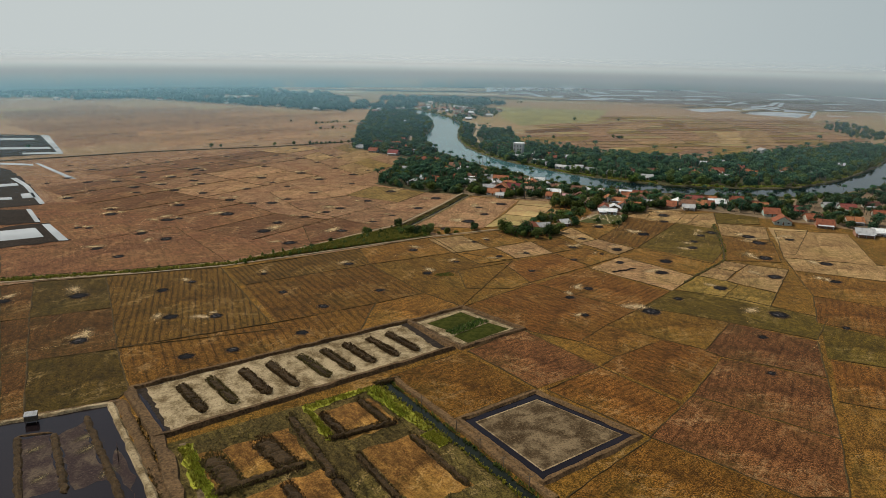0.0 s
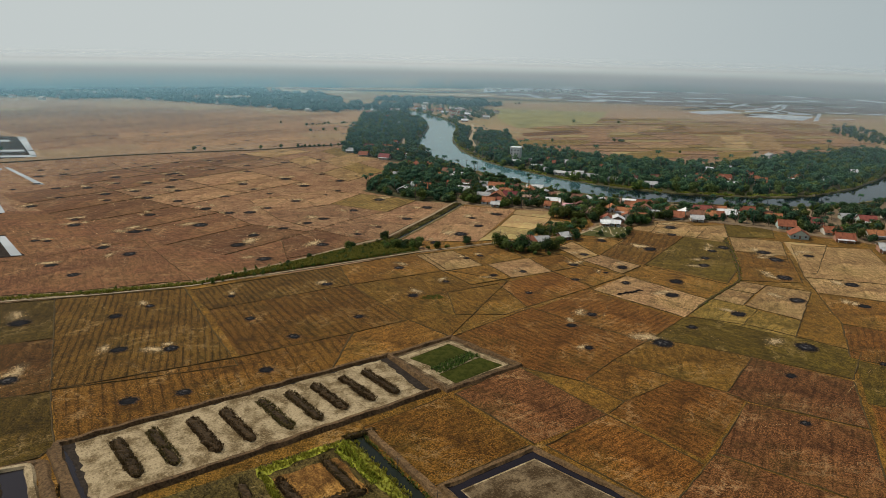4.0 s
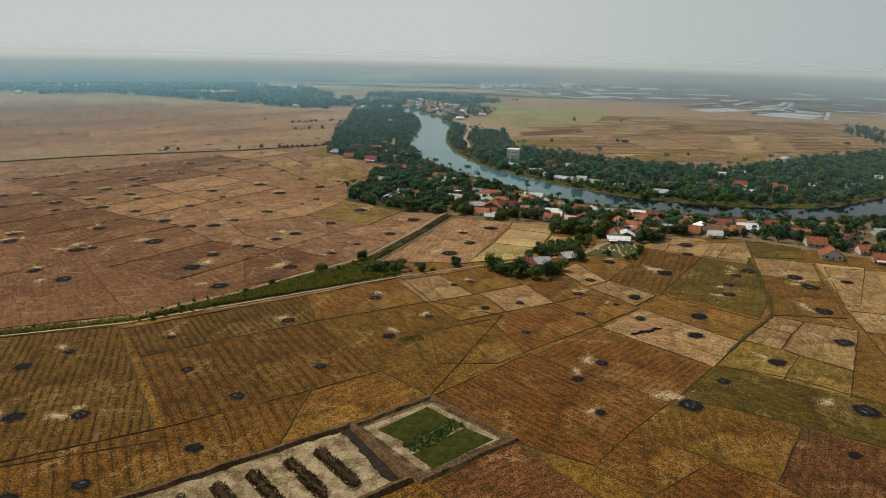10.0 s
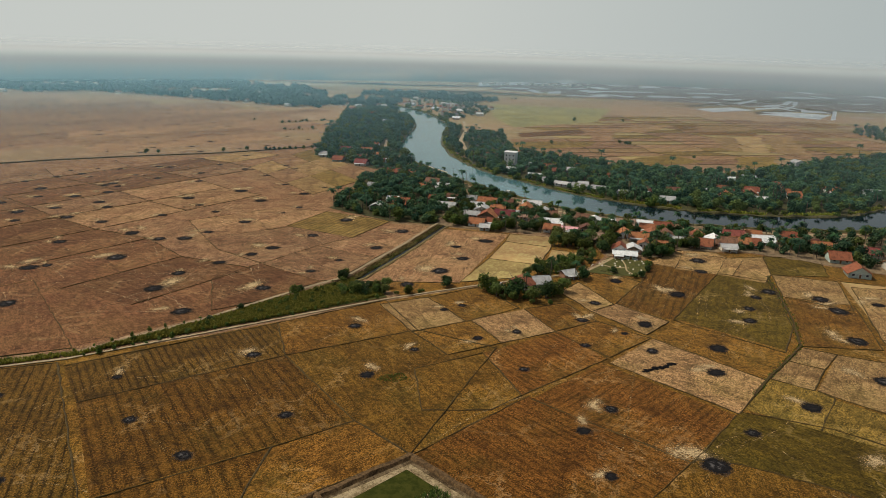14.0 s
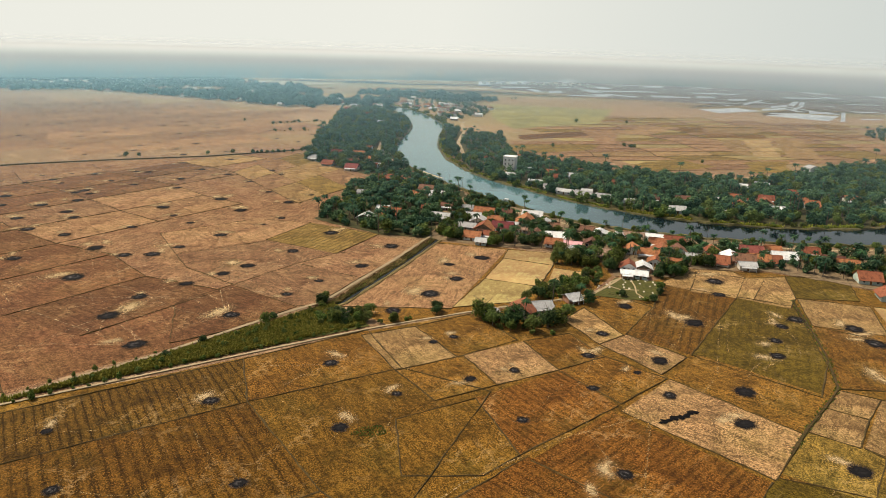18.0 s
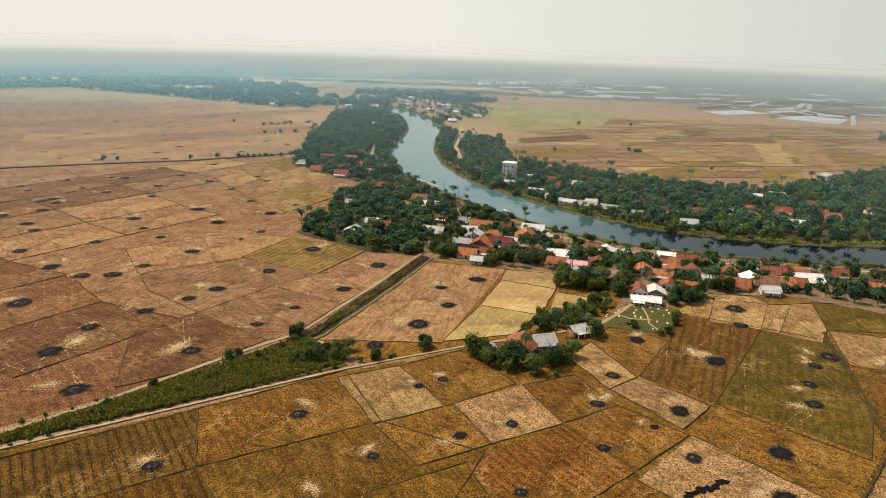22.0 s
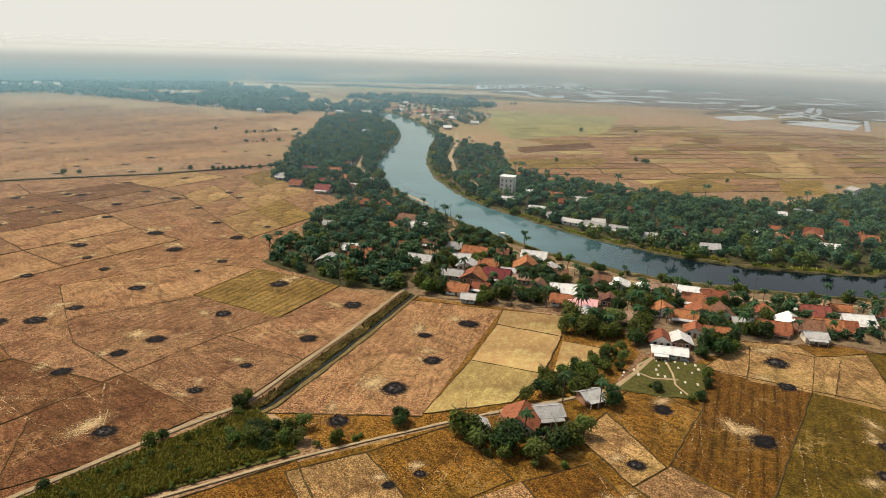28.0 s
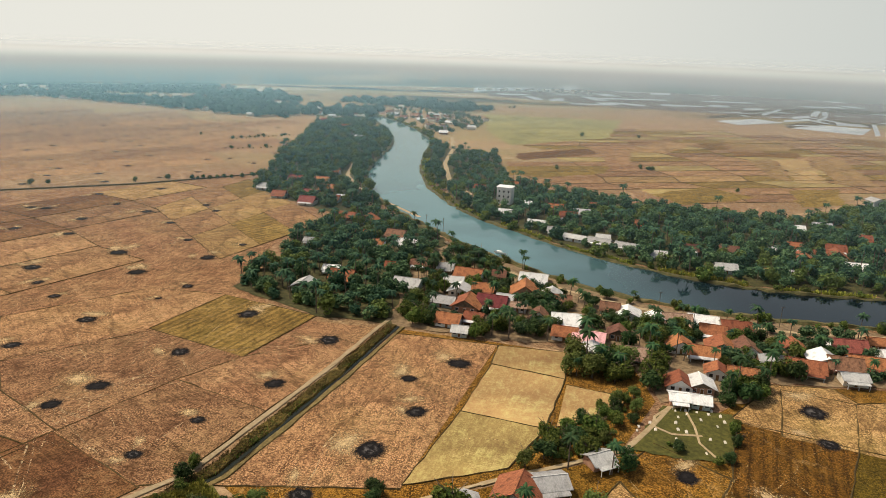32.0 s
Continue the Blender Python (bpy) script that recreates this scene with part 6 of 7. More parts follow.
def far_houses(places, seed):
    """Pale house blocks of far hamlets, a few metres each, one mesh."""
    rng = random.Random(seed)
    bm = bmesh.new()
    for x, y in places:
        w, d, h, a = rng.uniform(7, 13), rng.uniform(5, 8), rng.uniform(3, 4.5), rng.uniform(-0.6, 0.6)
        m = Matrix.Translation((x, y, 0)) @ Matrix.Rotation(a, 4, "Z")
        v = [bm.verts.new(m @ Vector(p)) for p in ((-w / 2, -d / 2, 0), (w / 2, -d / 2, 0), (w / 2, d / 2, 0), (-w / 2, d / 2, 0), (-w / 2, -d / 2, h), (w / 2, -d / 2, h), (w / 2, d / 2, h), (-w / 2, d / 2, h), (-w / 2, 0, h + 2), (w / 2, 0, h + 2))]
        roof = rng.choice((1, 2, 2, 0))
        for f, k in (((0, 1, 5, 4), 0), ((2, 3, 7, 6), 0), ((1, 2, 6, 9, 5), 0), ((3, 0, 4, 8, 7), 0), ((4, 5, 9, 8), roof), ((6, 7, 8, 9), roof)):
            face = bm.faces.new([v[i] for i in f])
            face.material_index = k
    tagged(new("distant_houses", mesh_of("distant_houses", bm, [WALLS[0], ROOF["zinc"], ROOF["brown"]])), "pale houses of far hamlets among trees", "houses", "", "stuff")


def tower(x, y):
    """The tall white block on the far bank."""
    root = tagged(new("white_building"), "tall white plastered building on the river bank", "building")
    root.matrix_world = pose(x, y, 0.06, 0, 0, -20)
    bm = bmesh.new()
    box(bm, 0, 0, 0, 9.5, 8, 11)
    bmesh.ops.bevel(bm, geom=bm.edges[:], offset=0.08, segments=1, affect="EDGES")
    part("wall", bm, M_WHITE, root)
    bm = bmesh.new()
    box(bm, 0, 0, 11.0, 10.3, 8.8, 0.35)
    part("roof", bm, M_WHITE, root)
    for k in range(3):
        for j in range(3):
            bm = bmesh.new()
            box(bm, -3 + 3 * j, -4.02, 1.5 + 3.2 * k, 0.9, 0.08, 1.3)
            part("window", bm, M_GLASS, root)
    for q in (-4.5, -1.5, 1.5, 4.5):
        bm = bmesh.new()
        box(bm, q, -4.15, 0, 0.35, 0.3, 11)
        part("pillar", bm, M_WHITE, root)
    HOMES.append((x, y, 10))


house(-15.2, 536.2, 7.1, "zinc")
house(-9.1, 526.1, 9.8, "tile")
house(-23, 514.7, 8.7, "grey", True)
house(-32.4, 578.5, 5.8, "grey")
house(10.5, 542, 5.1, "tile")
house(22.7, 546.6, 6.7, "brown")
house(18.9, 519.4, 10.9, "grey")
house(0.9, 578.3, 6.8, "tile")
house(9.5, 593.1, 9.5, "brown")
house(15.9, 581.1, 9.5, "zinc")
house(-8.9, 595.3, 5.4, "tile")
house(33.7, 502.2, 9.4, "grey")
house(35.7, 482.2, 8.7, "tile")
house(45.1, 485.1, 6.7, "tile")
house(39.6, 473.7, 5.3, "grey")
house(42.9, 498.1, 10.1, "tile", True)
house(52.9, 500.8, 11.2, "red")
house(40.7, 514.5, 8.4, "zinc", True)
house(50.3, 516.7, 8.5, "tile")
house(44.9, 532.8, 11.4, "tile")
house(37.4, 526.1, 9.7, "zinc")
house(58.3, 534.9, 5.5, "brown")
house(67.4, 514.9, 10.9, "tile", True)
house(73, 531, 11.5, "zinc")
house(58.6, 506.9, 6.4, "grey")
house(62.6, 498, 6.7, "rust")
house(35.1, 543.7, 7.1, "grey")
house(78, 512.5, 7.1, "grey", True)
house(81.6, 506.4, 6.1, "brown")
house(69.7, 489.3, 6.5, "brown", True)
house(79.1, 485.7, 10, "zinc")
house(76.6, 473.5, 8.3, "tile")
house(84.6, 470.7, 10.5, "pink")
house(82.8, 458.2, 9.2, "zinc", True)
house(96, 475, 6.5, "brown", True)
house(98.5, 498.6, 7, "brown")
house(104.5, 494.4, 8.4, "zinc", True)
house(97, 458.7, 9.5, "rust")
house(114.7, 490.2, 7.6, "zinc", True)
house(121.4, 489.1, 10.1, "rust")
house(131.7, 489.9, 10.3, "zinc")
house(131.3, 479.2, 8.6, "tile")
house(140.9, 482.5, 9.9, "tile")
house(114.9, 466.3, 7.5, "tile", True)
house(121.2, 461.3, 9.8, "tile")
house(129, 465.5, 9.2, "tile", True)
house(136.8, 464.2, 8.9, "brown", True)
house(120.5, 447.1, 6.4, "tile", True)
house(127.6, 444.8, 8.7, "tile")
house(105.6, 438.6, 7.2, "tile", True)
house(111.7, 437.9, 7.3, "zinc", True)
house(102.4, 429.3, 5.2, "zinc")
house(108.4, 428.2, 5.2, "zinc")
house(142.2, 456.7, 8, "grey")
house(155.6, 468.8, 6.1, "tile", True)
house(151.1, 452.3, 12, "tile")
house(160.6, 458, 9.1, "zinc", True)
house(174.4, 468.8, 12, "red")
house(165, 454.1, 10.2, "brown")
house(173, 455.9, 10, "tile")
house(188.2, 473.6, 7.4, "tile")
house(163, 445.2, 7.5, "grey")
house(178.6, 455, 9.1, "tile")
house(83, 734.1, 9.5, "tile")
house(60.6, 720.4, 8.8, "tile")
house(103.9, 666.5, 9.5, "tile")
house(108.3, 645.2, 9.5, "tile")
house(118.9, 658.1, 9.5, "zinc")
house(89.8, 675.4, 8.1, "zinc")
house(70.7, 650, 9.5, "zinc")
house(87.1, 627.7, 9.5, "zinc")
house(96.2, 614, 9.5, "grey")
house(140, 573.3, 8, "zinc")
house(146.7, 632.8, 9.5, "tile")
house(158.7, 584.1, 8.5, "brown")
house(179.2, 583.4, 8.8, "brown")
house(166.2, 554.6, 9.3, "grey")
house(204.6, 583.3, 9.5, "grey", True)
house(212.3, 574.5, 9.5, "tile", True)
house(225.5, 580.7, 9, "tile")
house(232.6, 580.5, 9.1, "tile", True)
house(183.9, 549.7, 7.1, "tile")
house(193.6, 550.7, 5.3, "zinc")
house(232.5, 563, 9.5, "zinc")
house(265.8, 614.6, 9.5, "tile")
house(259.9, 589.3, 9.5, "tile")
house(239.4, 635.6, 9.5, "zinc")
house(257.6, 640.5, 9.5, "zinc")
house(119.6, 603, 7, "grey")
house(130.1, 678.1, 7.6, "tile")
house(-70.9, 732.9, 9.5, "red")
house(-52.6, 731.8, 9.5, "tile")
house(-49.4, 763.9, 9.5, "tile")
house(-43.7, 701.5, 9.5, "tile")
house(-36.2, 672.9, 9.5, "tile")
house(-31, 678.7, 5.9, "zinc")
house(-49.9, 664.4, 9.5, "red")
house(-71.2, 681, 8.5, "tile")
house(-85.9, 704, 8.2, "grey")
house(-21, 630.5, 9.5, "tile")
house(-8.4, 624.2, 9, "tile", True)
house(-53.1, 687.3, 9.2, "red")
house(-65.9, 1016.7, 9.5, "red")
house(-73, 957.3, 9.5, "red")
house(-51.7, 958.4, 9.5, "zinc")
house(-97.2, 1086.8, 9.5, "red")
house(-109.6, 1095.5, 9.5, "red")
house(-79.2, 1045.2, 9.5, "tile")
house(-17.3, 1165.6, 9.5, "tile")
house(5.8, 1145.1, 9.5, "zinc")
house(17.7, 1177.1, 9.5, "tile")
house(-3.3, 1192.4, 9.5, "tile")
house(42.1, 1123.4, 9.5, "zinc")
house(34.8, 1024, 9.5, "zinc")
house(-31.1, 1206, 9.5, "zinc")
house(-150.4, 1264.6, 9.5, "zinc")
house(-40.4, 1226.9, 9.5, "tile")
house(27.7, 1138.6, 9.5, "tile")
house(188, 462, 10.9, "zinc")
house(204.1, 468.9, 9.5, "tile")
house(211.8, 431.2, 9.5, "tile")
house(208.8, 409.6, 9.5, "tile", True)
house(233.8, 441.2, 9.5, "red")
house(232.7, 418.8, 9.5, "tile")
house(264.3, 457.5, 9.5, "grey")
house(270.3, 447.5, 9.5, "red")
house(255, 413, 9.5, "tile")
house(293.5, 459.9, 9.5, "brown")
house(243.9, 383.4, 9.5, "grey")
house(255.8, 386.8, 9.5, "zinc")
house(212.6, 449.7, 9.5, "tile")
house(232, 404.1, 9.5, "tile")
house(209.8, 456.5, 9.5, "brown")
house(284.5, 433.7, 9.5, "tile")
house(327.8, 595.2, 9.5, "zinc")
house(369.1, 636.7, 9.5, "zinc")
house(300.5, 598.2, 9.5, "tile")
house(262.8, 579.9, 9.5, "tile")
house(238.2, 591.6, 9.5, "tile")
house(217.3, 595.3, 9.5, "tile")
tower(74, 684)
house(115.5, 593, 14, "grey", False, -30, 6)
house(128, 586, 13, "grey", False, -30, 6)
house(104, 600, 13, "grey", False, -30, 6)
house(50.3, 383, 9.5, "tile", True, -20)
house(57.5, 387, 9, "grey", False, 12, 6)
house(38.5, 379.5, 5, "grey", True, 10, 4.5, 2.0)
house(72, 397.5, 6, "grey", False, 25, 4.5, 2.2)
house(327, 703, 8, "grey", True, 10, 8, 6.5)


# ---- graves, poles, boat ----
def grave_mesh():
    bm = bmesh.new()
    box(bm, 0, 0, 0, 2.0, 1.0, 0.14)
    box(bm, 0, 0, 0.14, 1.6, 0.7, 0.12)
    bmesh.ops.bevel(bm, geom=bm.edges[:], offset=0.04, segments=1, affect="EDGES")
    return mesh_of("slab", bm, WALLS[0])


def stone_mesh():
    bm = bmesh.new()
    box(bm, 0, 0, 0, 0.1, 0.25, 0.32)
    bmesh.ops.bevel(bm, geom=bm.edges[:], offset=0.03, segments=1, affect="EDGES")
    return mesh_of("headstone", bm, WALLS[0])


def grave(x, y, turn, me, st, size=1.0):
    root = tagged(new("grave"), "white painted grave with headstones on grass", "grave", "graves")
    root.matrix_world = pose(x, y, 0.24, 0, 0, turn) @ Matrix.Scale(size, 4)
    new("slab", me).parent = root
    for q in (-0.9, 0.9):
        ob = new("headstone", st)
        ob.location = (q, 0, 0.1)
        ob.parent = root


_g, _s = grave_mesh(), stone_mesh()
_rng = random.Random(5)
for _x, _y in ((91.2, 414.2), (97.5, 414.5), (99.4, 413.4), (104.6, 410), (108.1, 408.8), (93.6, 406), (99.7, 421.1), (105.7, 419.9), (102.7, 422.8), (90.7, 417.6), (109.1, 416.6), (101.1, 403.3), (100, 424.5), (103, 424.8), (106, 424), (109, 423), (112, 422), (104.5, 426),
               (98, 418), (112, 419), (87, 415.5), (86, 413.5), (95.5, 410), (100.5, 427.3), (110.5, 424.8)):
    grave(_x, _y, 75 + _rng.uniform(-8, 8), _g, _s, _rng.uniform(0.5, 0.8))


def pole(x, y, h):
    bm = bmesh.new()
    tube(bm, [Vector((0, 0, 0)), Vector((0, 0, h))], [0.13, 0.08], 8)
    box(bm, 0, 0, h - 0.8, 1.6, 0.1, 0.12)
    ob = tagged(new("utility_pole", mesh_of("utility_pole", bm, M_POLE)), "thin wooden pole with a short crossbar", "pole", "poles")
    ob.location = (x, y, -0.05)


for _x, _y in ((24.4, 611), (33.7, 604), (118, 500), (160, 488)):
    pole(_x, _y, 9.5)


def boat(x, y, turn):
    root = tagged(new("boat"), "small pale wooden boat afloat on the river", "boat")
    root.matrix_world = pose(x, y, 0.17, 0, 0, turn)
    bm = bmesh.new()
    rows = []
    for f, w in ((-1, 0.25), (-0.6, 0.8), (0, 1.0), (0.6, 0.75), (1, 0.1)):
        rows.append([bm.verts.new((f * 3.2, s * w * q, z)) for s, q, z in ((-1, 1, 0.75 + 0.3 * f * f), (-1, 0.6, 0.0), (1, 0.6, 0.0), (1, 1, 0.75 + 0.3 * f * f))])
    for a, b in zip(rows, rows[1:]):
        for k in range(3):
            bm.faces.new((a[k], a[k + 1], b[k + 1], b[k]))
    bm.faces.new(rows[0])
    bm.faces.new(rows[-1][::-1])
    part("hull", bm, M_WHITE, root)
    bm = bmesh.new()
    box(bm, -0.4, 0, 1.5, 2.6, 1.6, 0.08)
    part("canopy", bm, M_WHITE, root)
    for q in (-1.5, 0.7):
        for s in (-0.7, 0.7):
            bm = bmesh.new()
            box(bm, q, s, 0.5, 0.07, 0.07, 1.0)
            part("post", bm, M_POLE, root)


boat(61.7, 571.5, -30)


def hut(x, y, turn):
    """A small watch hut on stilts at a pond."""
    root = tagged(new("hut"), "small pond hut with a pale sheet roof", "hut")
    root.matrix_world = pose(x, y, 0.3, 0, 0, turn)
    bm = bmesh.new()
    box(bm, 0, 0, 0.6, 3.0, 2.0, 1.7)
    part("wall", bm, M_POLE, root)
    roof_slope(root, 3.2, 2, 2.2, 2.6, -1.1, 1.1, ROOF["grey"])
    for q in (-1.3, 1.3):
        for r in (-0.8, 0.8):
            bm = bmesh.new()
            box(bm, q, r, -0.3, 0.14, 0.14, 1.0)
            part("post", bm, M_POLE, root)


hut(-111.5, 165, 20)
for _x, _y, _w in ((-93.5, 158, 3), (-90, 153, 3.4), (-103, 152, 2.4), (-80, 143, 3), (-95, 140, 2.5)):
    ob = new("pond_scum", disc_mesh("pond_scum", int(_w * 10), M_FOAM, 1, 1, 0.002))
    ob.matrix_world = pose(_x, _y, 0.262 + 0.003 * _w, 0, 0, 55) @ Matrix.Diagonal((_w * 1.6, _w * 0.8, 1, 1))
    tagged(ob, "pale scum floating on dark pond water", "scum", "pond scum", "stuff")
for _k in range(5):
    pole(*((4.5, 164.0), (10.5, 155.5), (16, 147.5), (21.5, 140), (-5.5, 177))[_k], 4.0)

trees_at([(38.2, 371), (43.6, 373.3), (34.9, 376.5), (58.3, 370.5), (52.5, 366.5), (63.4, 374.6), (66.8, 378.7), (46, 370.4)], "broad leafy tree beside a farmhouse", 1.0, ("tree",), 2)
trees_at([(58.7, 399.5), (64, 395.3), (69.8, 400.4), (74.4, 393.8), (73.6, 410.4), (66.7, 412.4), (60.7, 406.9), (78.9, 396.4), (55.5, 376), (50.5, 375)], "broad leafy tree beside a farmhouse", 0.85, ("tree", "tree", "coconut_palm"), 3)
trees_at([(64.6, 403.7), (69.5, 407), (75.5, 412.5), (80.7, 418.5), (85.1, 423.3), (88.9, 428.3), (83, 424.8), (72.3, 408.3), (61.8, 399.9), (60.3, 402.5), (65.8, 409.3), (53.6, 396), (78, 421), (90, 432), (86, 430)], "leafy tree in a hedge", 0.62, ("tree", "shrub", "tree"), 4)
trees_at([(92.7, 406.7), (94.1, 404.2), (102.1, 398.5), (105.5, 399.8), (112.4, 413.1), (114.5, 417), (111, 408)], "small tree in a graveyard", 0.5, ("tree", "shrub"), 5)
trees_at([(77.4, 455.1), (79, 449.1), (85, 455.6), (88.7, 447.8), (92.5, 452), (81, 463.9), (102.1, 456.7), (100.7, 448.6), (108.1, 470.4), (109.5, 485.4), (123, 438.8), (125, 435.4), (131.1, 439.3), (131.7, 446.7), (119.1, 433.4), (137.3, 447.1), (143.9, 455.4), (96.4, 437.2), (74.1, 446.9), (86.4, 449.6)], "dark leafy tree at the village edge", 1.0, ("tree", "tree", "tree", "coconut_palm"), 6)
trees_at([(46.9, 475.5), (50.8, 473.4), (55.2, 478.7), (44.6, 470.5), (56.6, 471.4), (62.2, 476.7), (66, 474.5), (22.4, 481.3), (25.4, 484.1), (18.9, 489), (28.6, 481.7), (70, 470)], "dark leafy tree at the village edge", 1.0, ("tree", "tree", "coconut_palm"), 7)
trees_at([(-25.9, 392.1), (-25.8, 383.5), (-10.1, 377.3), (-11.5, 370.6), (-15.6, 373), (-18, 369.3), (-7.4, 371.7), (17.7, 380.3), (-42.9, 367.5), (2.1, 372.3), (8.1, 374.7), (-13, 376), (-21, 376)], "green bush beside the canal", 0.6, ("tree", "shrub"), 8)
trees_at([(-41.5, 371.3), (-68.1, 338.8), (-60, 350)], "slim dark tree by the road", 0.42, ("tree",), 9)
trees_at([(-212.6, 950.4), (-408.3, 667.5), (-177.5, 713.4), (-229.3, 698.9), (-236.6, 692.1), (-160.8, 727.6)], "lone tree on the plain", 0.55, ("tree",), 10, "field trees")
trees_at([(-143.6, 727.3), (-139.9, 727.9), (-137.4, 732.6), (-132.2, 731.4), (-127.9, 734.2), (-123.9, 737), (-118.8, 737.9), (-112, 741), (-105, 745)], "small tree in a row by the field road", 0.45, ("tree",), 11, "field trees")
trees_at([(142.7, 1374.4), (150, 1378), (208.5, 825.2), (203.6, 832.2), (212.5, 825.9), (252.4, 747.5), (193.9, 1037.5), (261, 1044.7), (129.4, 818.5)], "lone tree on the far plain", 0.65, ("tree",), 12, "field trees")
grove([(80, 520), (100, 500), (147, 478), (175, 462), (172, 444), (140, 446), (100, 462), (60, 474), (20, 492), (24, 545), (40, 580), (62, 550)], 170, 3.2, "leafy tree among village houses", 26, 0.25, 0.2, 0.78)
grove([(172, 462), (230, 412), (262, 391), (365, 360), (430, 430), (420, 590), (356, 536), (303, 498), (252, 480), (205, 482)], 70, 4.6, "dark leafy village tree", 27, 0.3, 0.1, 0.9)
for _n, (_line, _s) in enumerate(((RB, 1), (LB, -1))):
    _rng = random.Random(60 + _n)
    for _k in range(22, 112):
        for _j in range(1):
            if _n and _k < 60:
                continue
            _d = (_line[min(_k + 1, 119)] - _line[_k - 1]).normalized()
            _q = _line[_k].lerp(_line[min(_k + 1, 119)], _rng.random()) + Vector((-_d.y, _d.x)) * _s * _rng.uniform(0.5, 4.0)
            plant("shrub", _q.x, _q.y, _rng.choice((0.8, 1.0, 1.3, 1.6, 2.2, 2.8) if _n == 0 else (0.8, 1.1, 1.5)), _rng, "yellowish green shrub on the river bank", "bank shrubs")
_rng = random.Random(64)
for _k in range(62, 108):
    _d = (LB[_k + 1] - LB[_k]).normalized()
    for _j in range(2):
        _q = LB[_k].lerp(LB[_k + 1], _rng.random()) - Vector((-_d.y, _d.x)) * _rng.uniform(2.5, 8.5)
        if _rng.random() < 0.75 and not any((_q.x - a) ** 2 + (_q.y - b) ** 2 < (w * 0.6) ** 2 for a, b, w in HOMES):
            plant(_rng.choice(("tree", "shrub", "coconut_palm", "tree")), _q.x, _q.y, _rng.uniform(0.45, 0.85), _rng, "dark green tree on the village river front", "bank trees")
tufts("reeds", [(-22, 386), (-8, 368.5), (-35, 350.5), (-64, 333), (-100, 311), (-71, 336), (-52, 357.5)], 7500, M_REED, "dense green reeds between canal road and path", 1.15, 31)
tufts("weeds", [(-50, 359), (-98, 312), (-150, 293), (-192, 281), (-300, 262), (-300, 259.5), (-192, 278), (-137, 294.5), (-100, 309)], 1700, M_REED, "green weeds along the canal", 1.0, 32)
tufts("weeds", [(13, 479), (-1, 442), (-13.5, 413), (-23, 390), (-38, 371), (-36, 369), (-20, 389), (-10.5, 412), (2, 441), (16, 478)], 1500, M_DRYLEAF, "dry olive weeds on the canal bank", 0.8, 33)
tufts("weeds", [(14.5, 479.5), (0, 441), (-12.2, 412), (-21.7, 390), (-37.5, 370.3), (-36.2, 369), (-20, 388.6), (-10.5, 411), (1.6, 440), (16, 478.5)], 650, M_LEAF, "dark green weeds on the canal bank", 0.75, 133)
tufts("weeds", [(1.5, 232), (14.5, 245), (17.5, 242), (4.5, 229)], 260, M_LEAF, "rank green weeds between two ponds", 0.9, 34)
tufts("weeds", [(-92, 184), (-74, 159), (-57, 130), (-50, 112), (-56, 112), (-62, 128), (-78, 156)], 500, M_BUND, "dry brush on a pond dike", 0.6, 35)
for _line in ([(44, 1000), (43.9, 910), (35.5, 828), (38.6, 754), (43, 733), (56, 700), (82, 660)], [(-40.5, 813), (-38.6, 763), (-27, 722), (-5, 680), (20, 640)]):
    HOMES.extend((p.x, p.y, 7.0) for p in finer(_line, 6.0))
thick_grove([([(-52.6, 517), (-51.7, 535), (-41.7, 556.5), (-44, 580), (-29.6, 633.5), (-10, 655), (18, 608), (34, 592), (27, 568), (19, 541), (15, 500), (14, 482), (-13, 488), (-28, 498)], 260, 3.4, 0.28, 0.95)], "dense dark green palms and trees at the village", 70)
thick_grove([([(-96.5, 708), (-99, 776), (-106, 843), (-111, 974), (-120, 1100), (-66, 1135), (-25, 1000), (-16, 934), (-23, 835), (-27, 770), (-13, 697), (-9, 664), (-31, 641), (-69, 681)], 680, 3.9, 0.18, 1.08)], "dense dark green trees and palms along the river", 71)
thick_grove([([(38, 733), (44, 676), (60, 643), (80, 620), (98, 595), (134, 560), (155, 545), (188, 535), (233, 531), (275, 532), (325, 568), (378, 618), (440, 690), (505, 785), (458, 779), (358, 728), (294, 682), (251, 655), (217, 668), (185, 678), (153, 696), (119, 717), (84, 762)], 1280, 3.9, 0.2, 1.0)], "dense dark green trees and palms along the river", 72)
thick_grove([([(25, 961), (22, 854), (22, 786), (28, 732), (40, 706), (42, 733), (81, 784), (84, 880), (43, 908)], 170, 4.6, 0.25, 0.9)], "dense dark green trees and palms along the river", 73)
thick_grove([([(-38, 1200), (5, 1102), (28, 1010), (72, 1072), (95, 1170), (48, 1268), (-38, 1326)], 110, 7.0, 0.2, 0.95)], "dense dark green trees and palms along the river", 74)
thick_grove([([(180, 462), (232, 412), (262, 393), (365, 362), (430, 430), (420, 585), (356, 534), (303, 496), (252, 478), (205, 480)], 360, 3.5, 0.35, 0.9)], "dense dark green trees and palms along the river", 75)
thick_grove([([(112, 500), (150, 486), (210, 478), (235, 420), (175, 445), (138, 450), (108, 470)], 90, 3.6, 0.35, 0.75)], "dense dark green trees and palms along the river", 76)
thick_grove([([(20, 492), (60, 476), (76, 472), (84, 500), (60, 545), (40, 580), (24, 550)], 70, 3.8, 0.35, 0.7)], "dense dark green trees and palms along the river", 77)
thick_grove([([(547, 1010), (607, 1043), (585, 914), (539, 839), (518, 886)], 90, 6.0, 0.1, 0.9)], "dense dark green trees and palms along the river", 78)
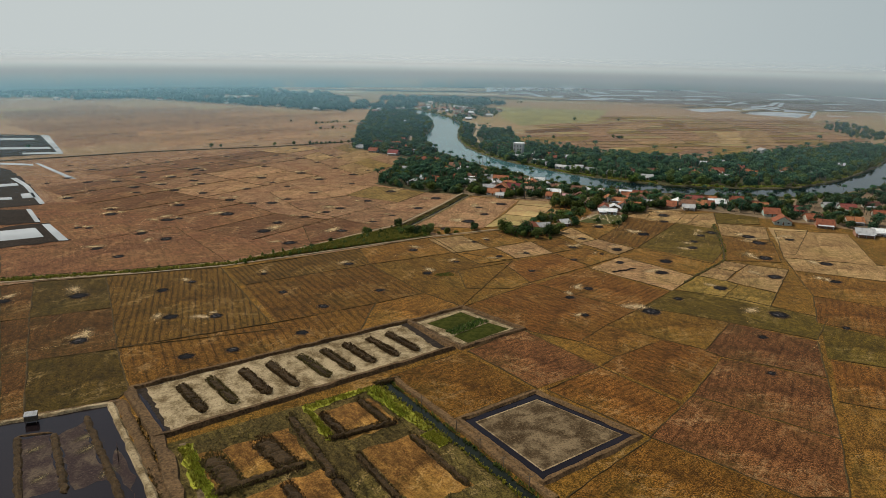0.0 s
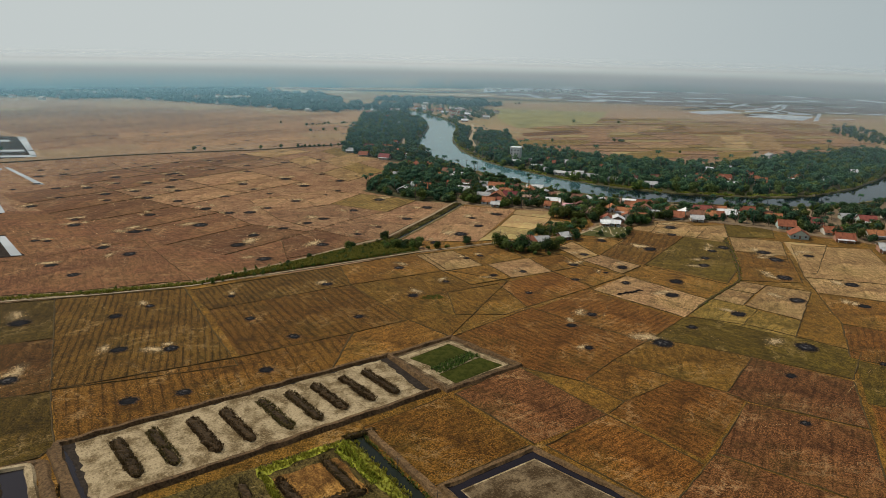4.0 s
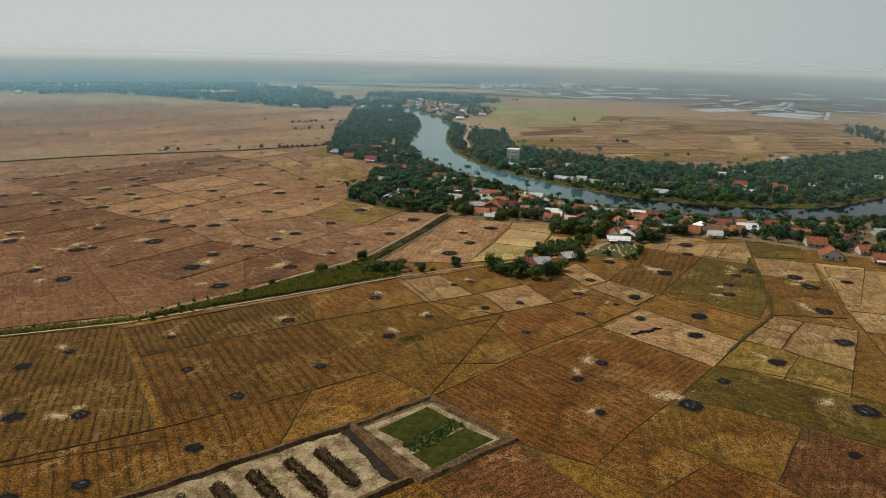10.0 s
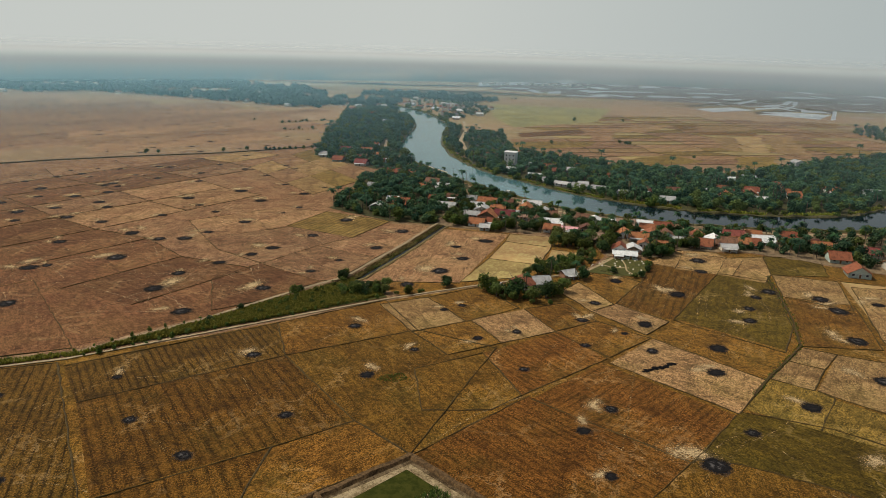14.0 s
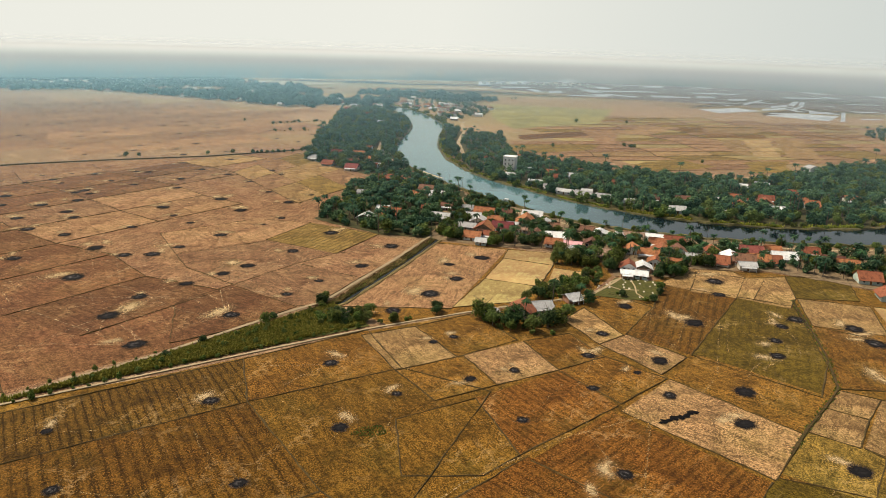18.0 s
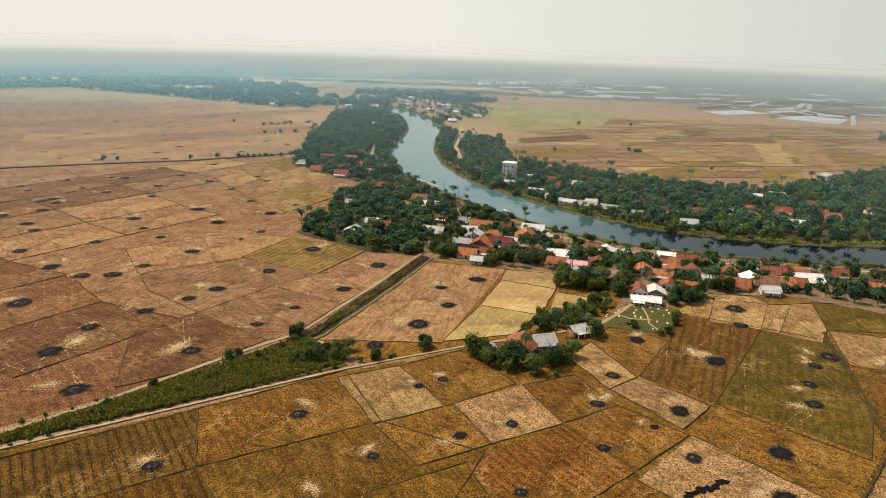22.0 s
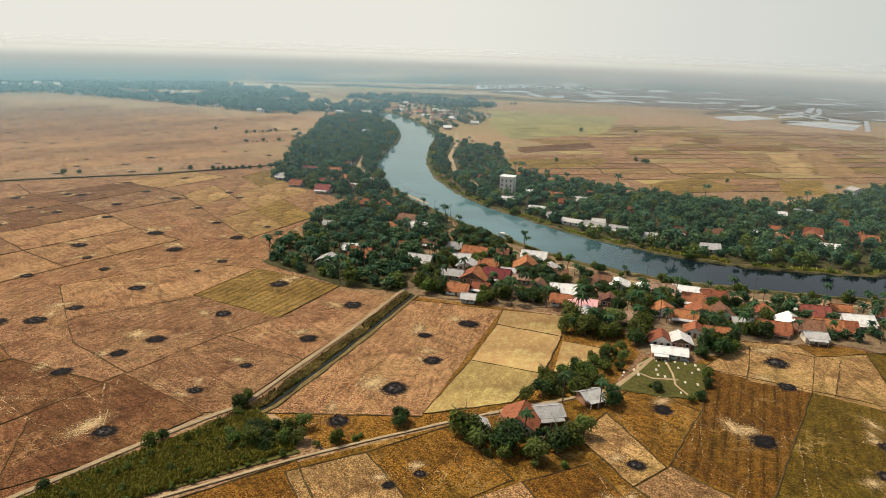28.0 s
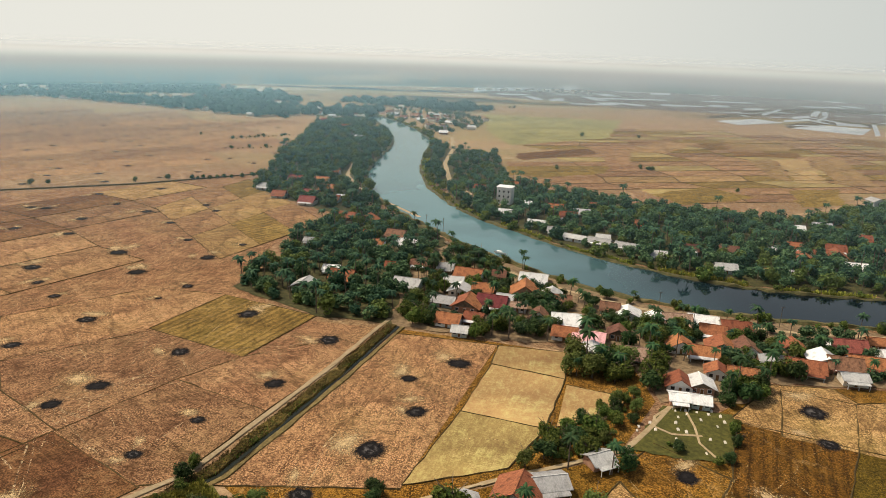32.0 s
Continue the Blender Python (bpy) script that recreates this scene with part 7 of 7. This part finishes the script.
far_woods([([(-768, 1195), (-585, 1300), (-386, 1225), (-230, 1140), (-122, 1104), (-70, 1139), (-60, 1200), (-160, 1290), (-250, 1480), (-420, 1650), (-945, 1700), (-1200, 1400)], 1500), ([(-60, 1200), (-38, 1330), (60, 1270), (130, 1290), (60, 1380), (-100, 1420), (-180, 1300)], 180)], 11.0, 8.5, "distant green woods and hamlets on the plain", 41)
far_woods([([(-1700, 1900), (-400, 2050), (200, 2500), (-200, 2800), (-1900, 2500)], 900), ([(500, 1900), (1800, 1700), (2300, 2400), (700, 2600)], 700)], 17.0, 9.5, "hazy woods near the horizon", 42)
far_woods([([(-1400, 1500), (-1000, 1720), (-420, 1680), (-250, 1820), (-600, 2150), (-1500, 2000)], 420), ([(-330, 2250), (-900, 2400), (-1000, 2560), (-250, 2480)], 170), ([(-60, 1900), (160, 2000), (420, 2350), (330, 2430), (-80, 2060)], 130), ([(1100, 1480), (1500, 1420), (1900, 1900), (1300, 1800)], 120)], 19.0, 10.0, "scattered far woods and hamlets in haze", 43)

burnt_streak([(79.8, 306.3), (84.3, 309.2), (88.5, 310.6), (92, 313.4)], 0.9, "long black streak of burnt straw")

trees_at(scatter([(64.2, 412), (88.5, 433), (90, 421), (77, 407), (63.4, 397), (58.8, 402.4)], 26, 3.2, random.Random(81)), "leafy tree in a dense hedge", 0.62, ("tree", "tree", "shrub"), 82)
trees_at(scatter([(34.8, 376), (47, 380), (55, 373), (65, 372), (62, 364), (49.4, 363), (38.6, 367)], 12, 4.0, random.Random(83)), "broad leafy tree beside a farmhouse", 0.75, ("tree", "shrub"), 84)
trees_at(scatter([(77, 463), (92.6, 456), (90, 440), (73.4, 444)], 12, 4.0, random.Random(85)) + scatter([(112, 494), (116, 494), (101, 440), (96, 440)], 12, 4.0, random.Random(86)) + scatter([(117.6, 438.5), (132, 439.4), (127, 428), (114, 427)], 8, 4.2, random.Random(87)), "dark leafy tree at the village edge", 0.95, ("tree", "tree", "coconut_palm"), 88)
trees_at([(-26.6, 387), (-18.9, 371.1), (-15, 375.6), (-10.7, 370.3), (-15.2, 368.1), (-8.6, 372.5), (18.1, 383.3), (-2.5, 369.6), (2.2, 371.9), (7.1, 373.3), (-22, 379), (-12, 379)], "green bush beside the canal", 0.62, ("tree", "shrub"), 89)
for _y0, _line in ((0, [(-173.6, 927.6), (-156.8, 944.3), (-122.4, 970.6)]), (1, [(-157.2, 868.1), (-124.9, 882.3)])):
    trees_at([tuple(p) for p in finer(_line, 5.0, 1.0, _y0)], "low green hedge tree on the plain", 0.55, ("tree", "shrub"), 90 + _y0, "field trees")
_rng = random.Random(95)
far_houses(scatter([(-768, 1195), (-585, 1300), (-386, 1225), (-230, 1140), (-122, 1104), (-70, 1139), (-60, 1200), (-160, 1290), (-250, 1480), (-420, 1650), (-945, 1700), (-1200, 1400)], 150, 20.0, _rng) + scatter([(-38, 1200), (5, 1105), (28, 1015), (72, 1072), (95, 1170), (48, 1268), (-38, 1326)], 16, 14.0, _rng)
           + scatter([(100, 1780), (360, 1780), (360, 1920), (100, 1900)], 26, 14.0, _rng), 96)

far_burns([(-115, 765), (-112, 860), (-125, 970), (-150, 1080), (-400, 1150), (-600, 1050), (-480, 720), (-380, 650), (-300, 660), (-175, 720)], 110, 101)
far_burns([(-200, 340), (-240, 420), (-330, 540), (-290, 630), (-200, 670), (-180, 560), (-160, 440), (-140, 350)], 34, 102)

# bushes among the reeds and a hedge along the canal
hedge(scatter([(-22, 385), (-9, 369), (-35, 352), (-64, 335), (-97, 313), (-71, 336), (-52, 357)], 34, 2.8, random.Random(111)), "round green bush among reeds", 0.6, 112)
hedge(scatter([(-28, 382), (-10, 370), (-22, 362), (-40, 370)], 16, 3.4, random.Random(113)), "leafy green bush beside the canal", 0.62, 114)
hedge([tuple(p) for p in finer([(-98, 308.5), (-64, 332), (-36, 349.5), (-10, 365)], 4.5, 0.6, 4)], "low dark bush beside the footpath", 0.5, 116)
hedge([tuple(p) for p in finer([(-72, 340.5), (-103, 311.5), (-148, 292.5), (-192, 282)], 6.0, 0.5, 6)], "low dark bush by the road", 0.38, 118)
tufts("weeds", [(163.6, 404.9), (156.6, 377.8), (149.7, 353.3), (140.8, 329.3), (130.1, 317.3), (119.8, 306.4), (108.7, 293.1), (111.1, 293.1), (122.2, 306.4), (132.5, 317.3), (143.2, 329.3), (152.1, 353.3), (159.0, 377.8), (166.0, 404.9)], 420, M_LEAF, "dark green weeds along a ditch", 0.45, 131)
for _side in (-1.9, 1.9):
    _l = [(-18, 192), (0.5, 165.5), (12, 149), (24, 132), (34, 118)]
    tufts("weeds", [(x + _side - 0.5, y) for x, y in _l] + [(x + _side + 0.5, y + 0.6) for x, y in _l[::-1]], 260, M_LEAF if _side > 0 else M_WEEDLEAF, "rank weeds hanging over a ditch", 0.55, int(140 + _side), "weeds", (), 0.3)
_rng = random.Random(150)
for _k in range(24, 110, 4):
    _d = (RB[_k + 3] - RB[_k]).normalized()
    _s = Vector((-_d.y, _d.x))
    _w = _rng.uniform(2.0, 6.5)
    tufts("reeds", [tuple(RB[_k] + _s * 0.3), tuple(RB[_k + 3] + _s * 0.3), tuple(RB[_k + 3] + _s * _w), tuple(RB[_k] + _s * _w * 0.7)], 110, M_REED, "yellow green reeds on the river bank", 1.5, 160 + _k, "reeds", (), 0.4)
trees_at([(-21.8, 374.2), (-18.1, 375.5), (-14.3, 376.7), (-10.3, 376.0), (-7.4, 378.2), (-15.6, 371.9), (-24.2, 371.3), (-11.9, 373.1), (-19.2, 370.7)], "leafy green tree at the end of the reed bed", 0.6, ("tree", "tree", "shrub"), 171)
for poly in ([(-4.0, 297.0), (-2.3, 300.2), (3.5, 302.3), (6.1, 297.9), (1.5, 295.9)],):
    tufts("grass", poly, 260, M_LEAF, "damp dark green grass patch on stubble", 0.28, int(poly[0][0]), "grass", (), 0.1)
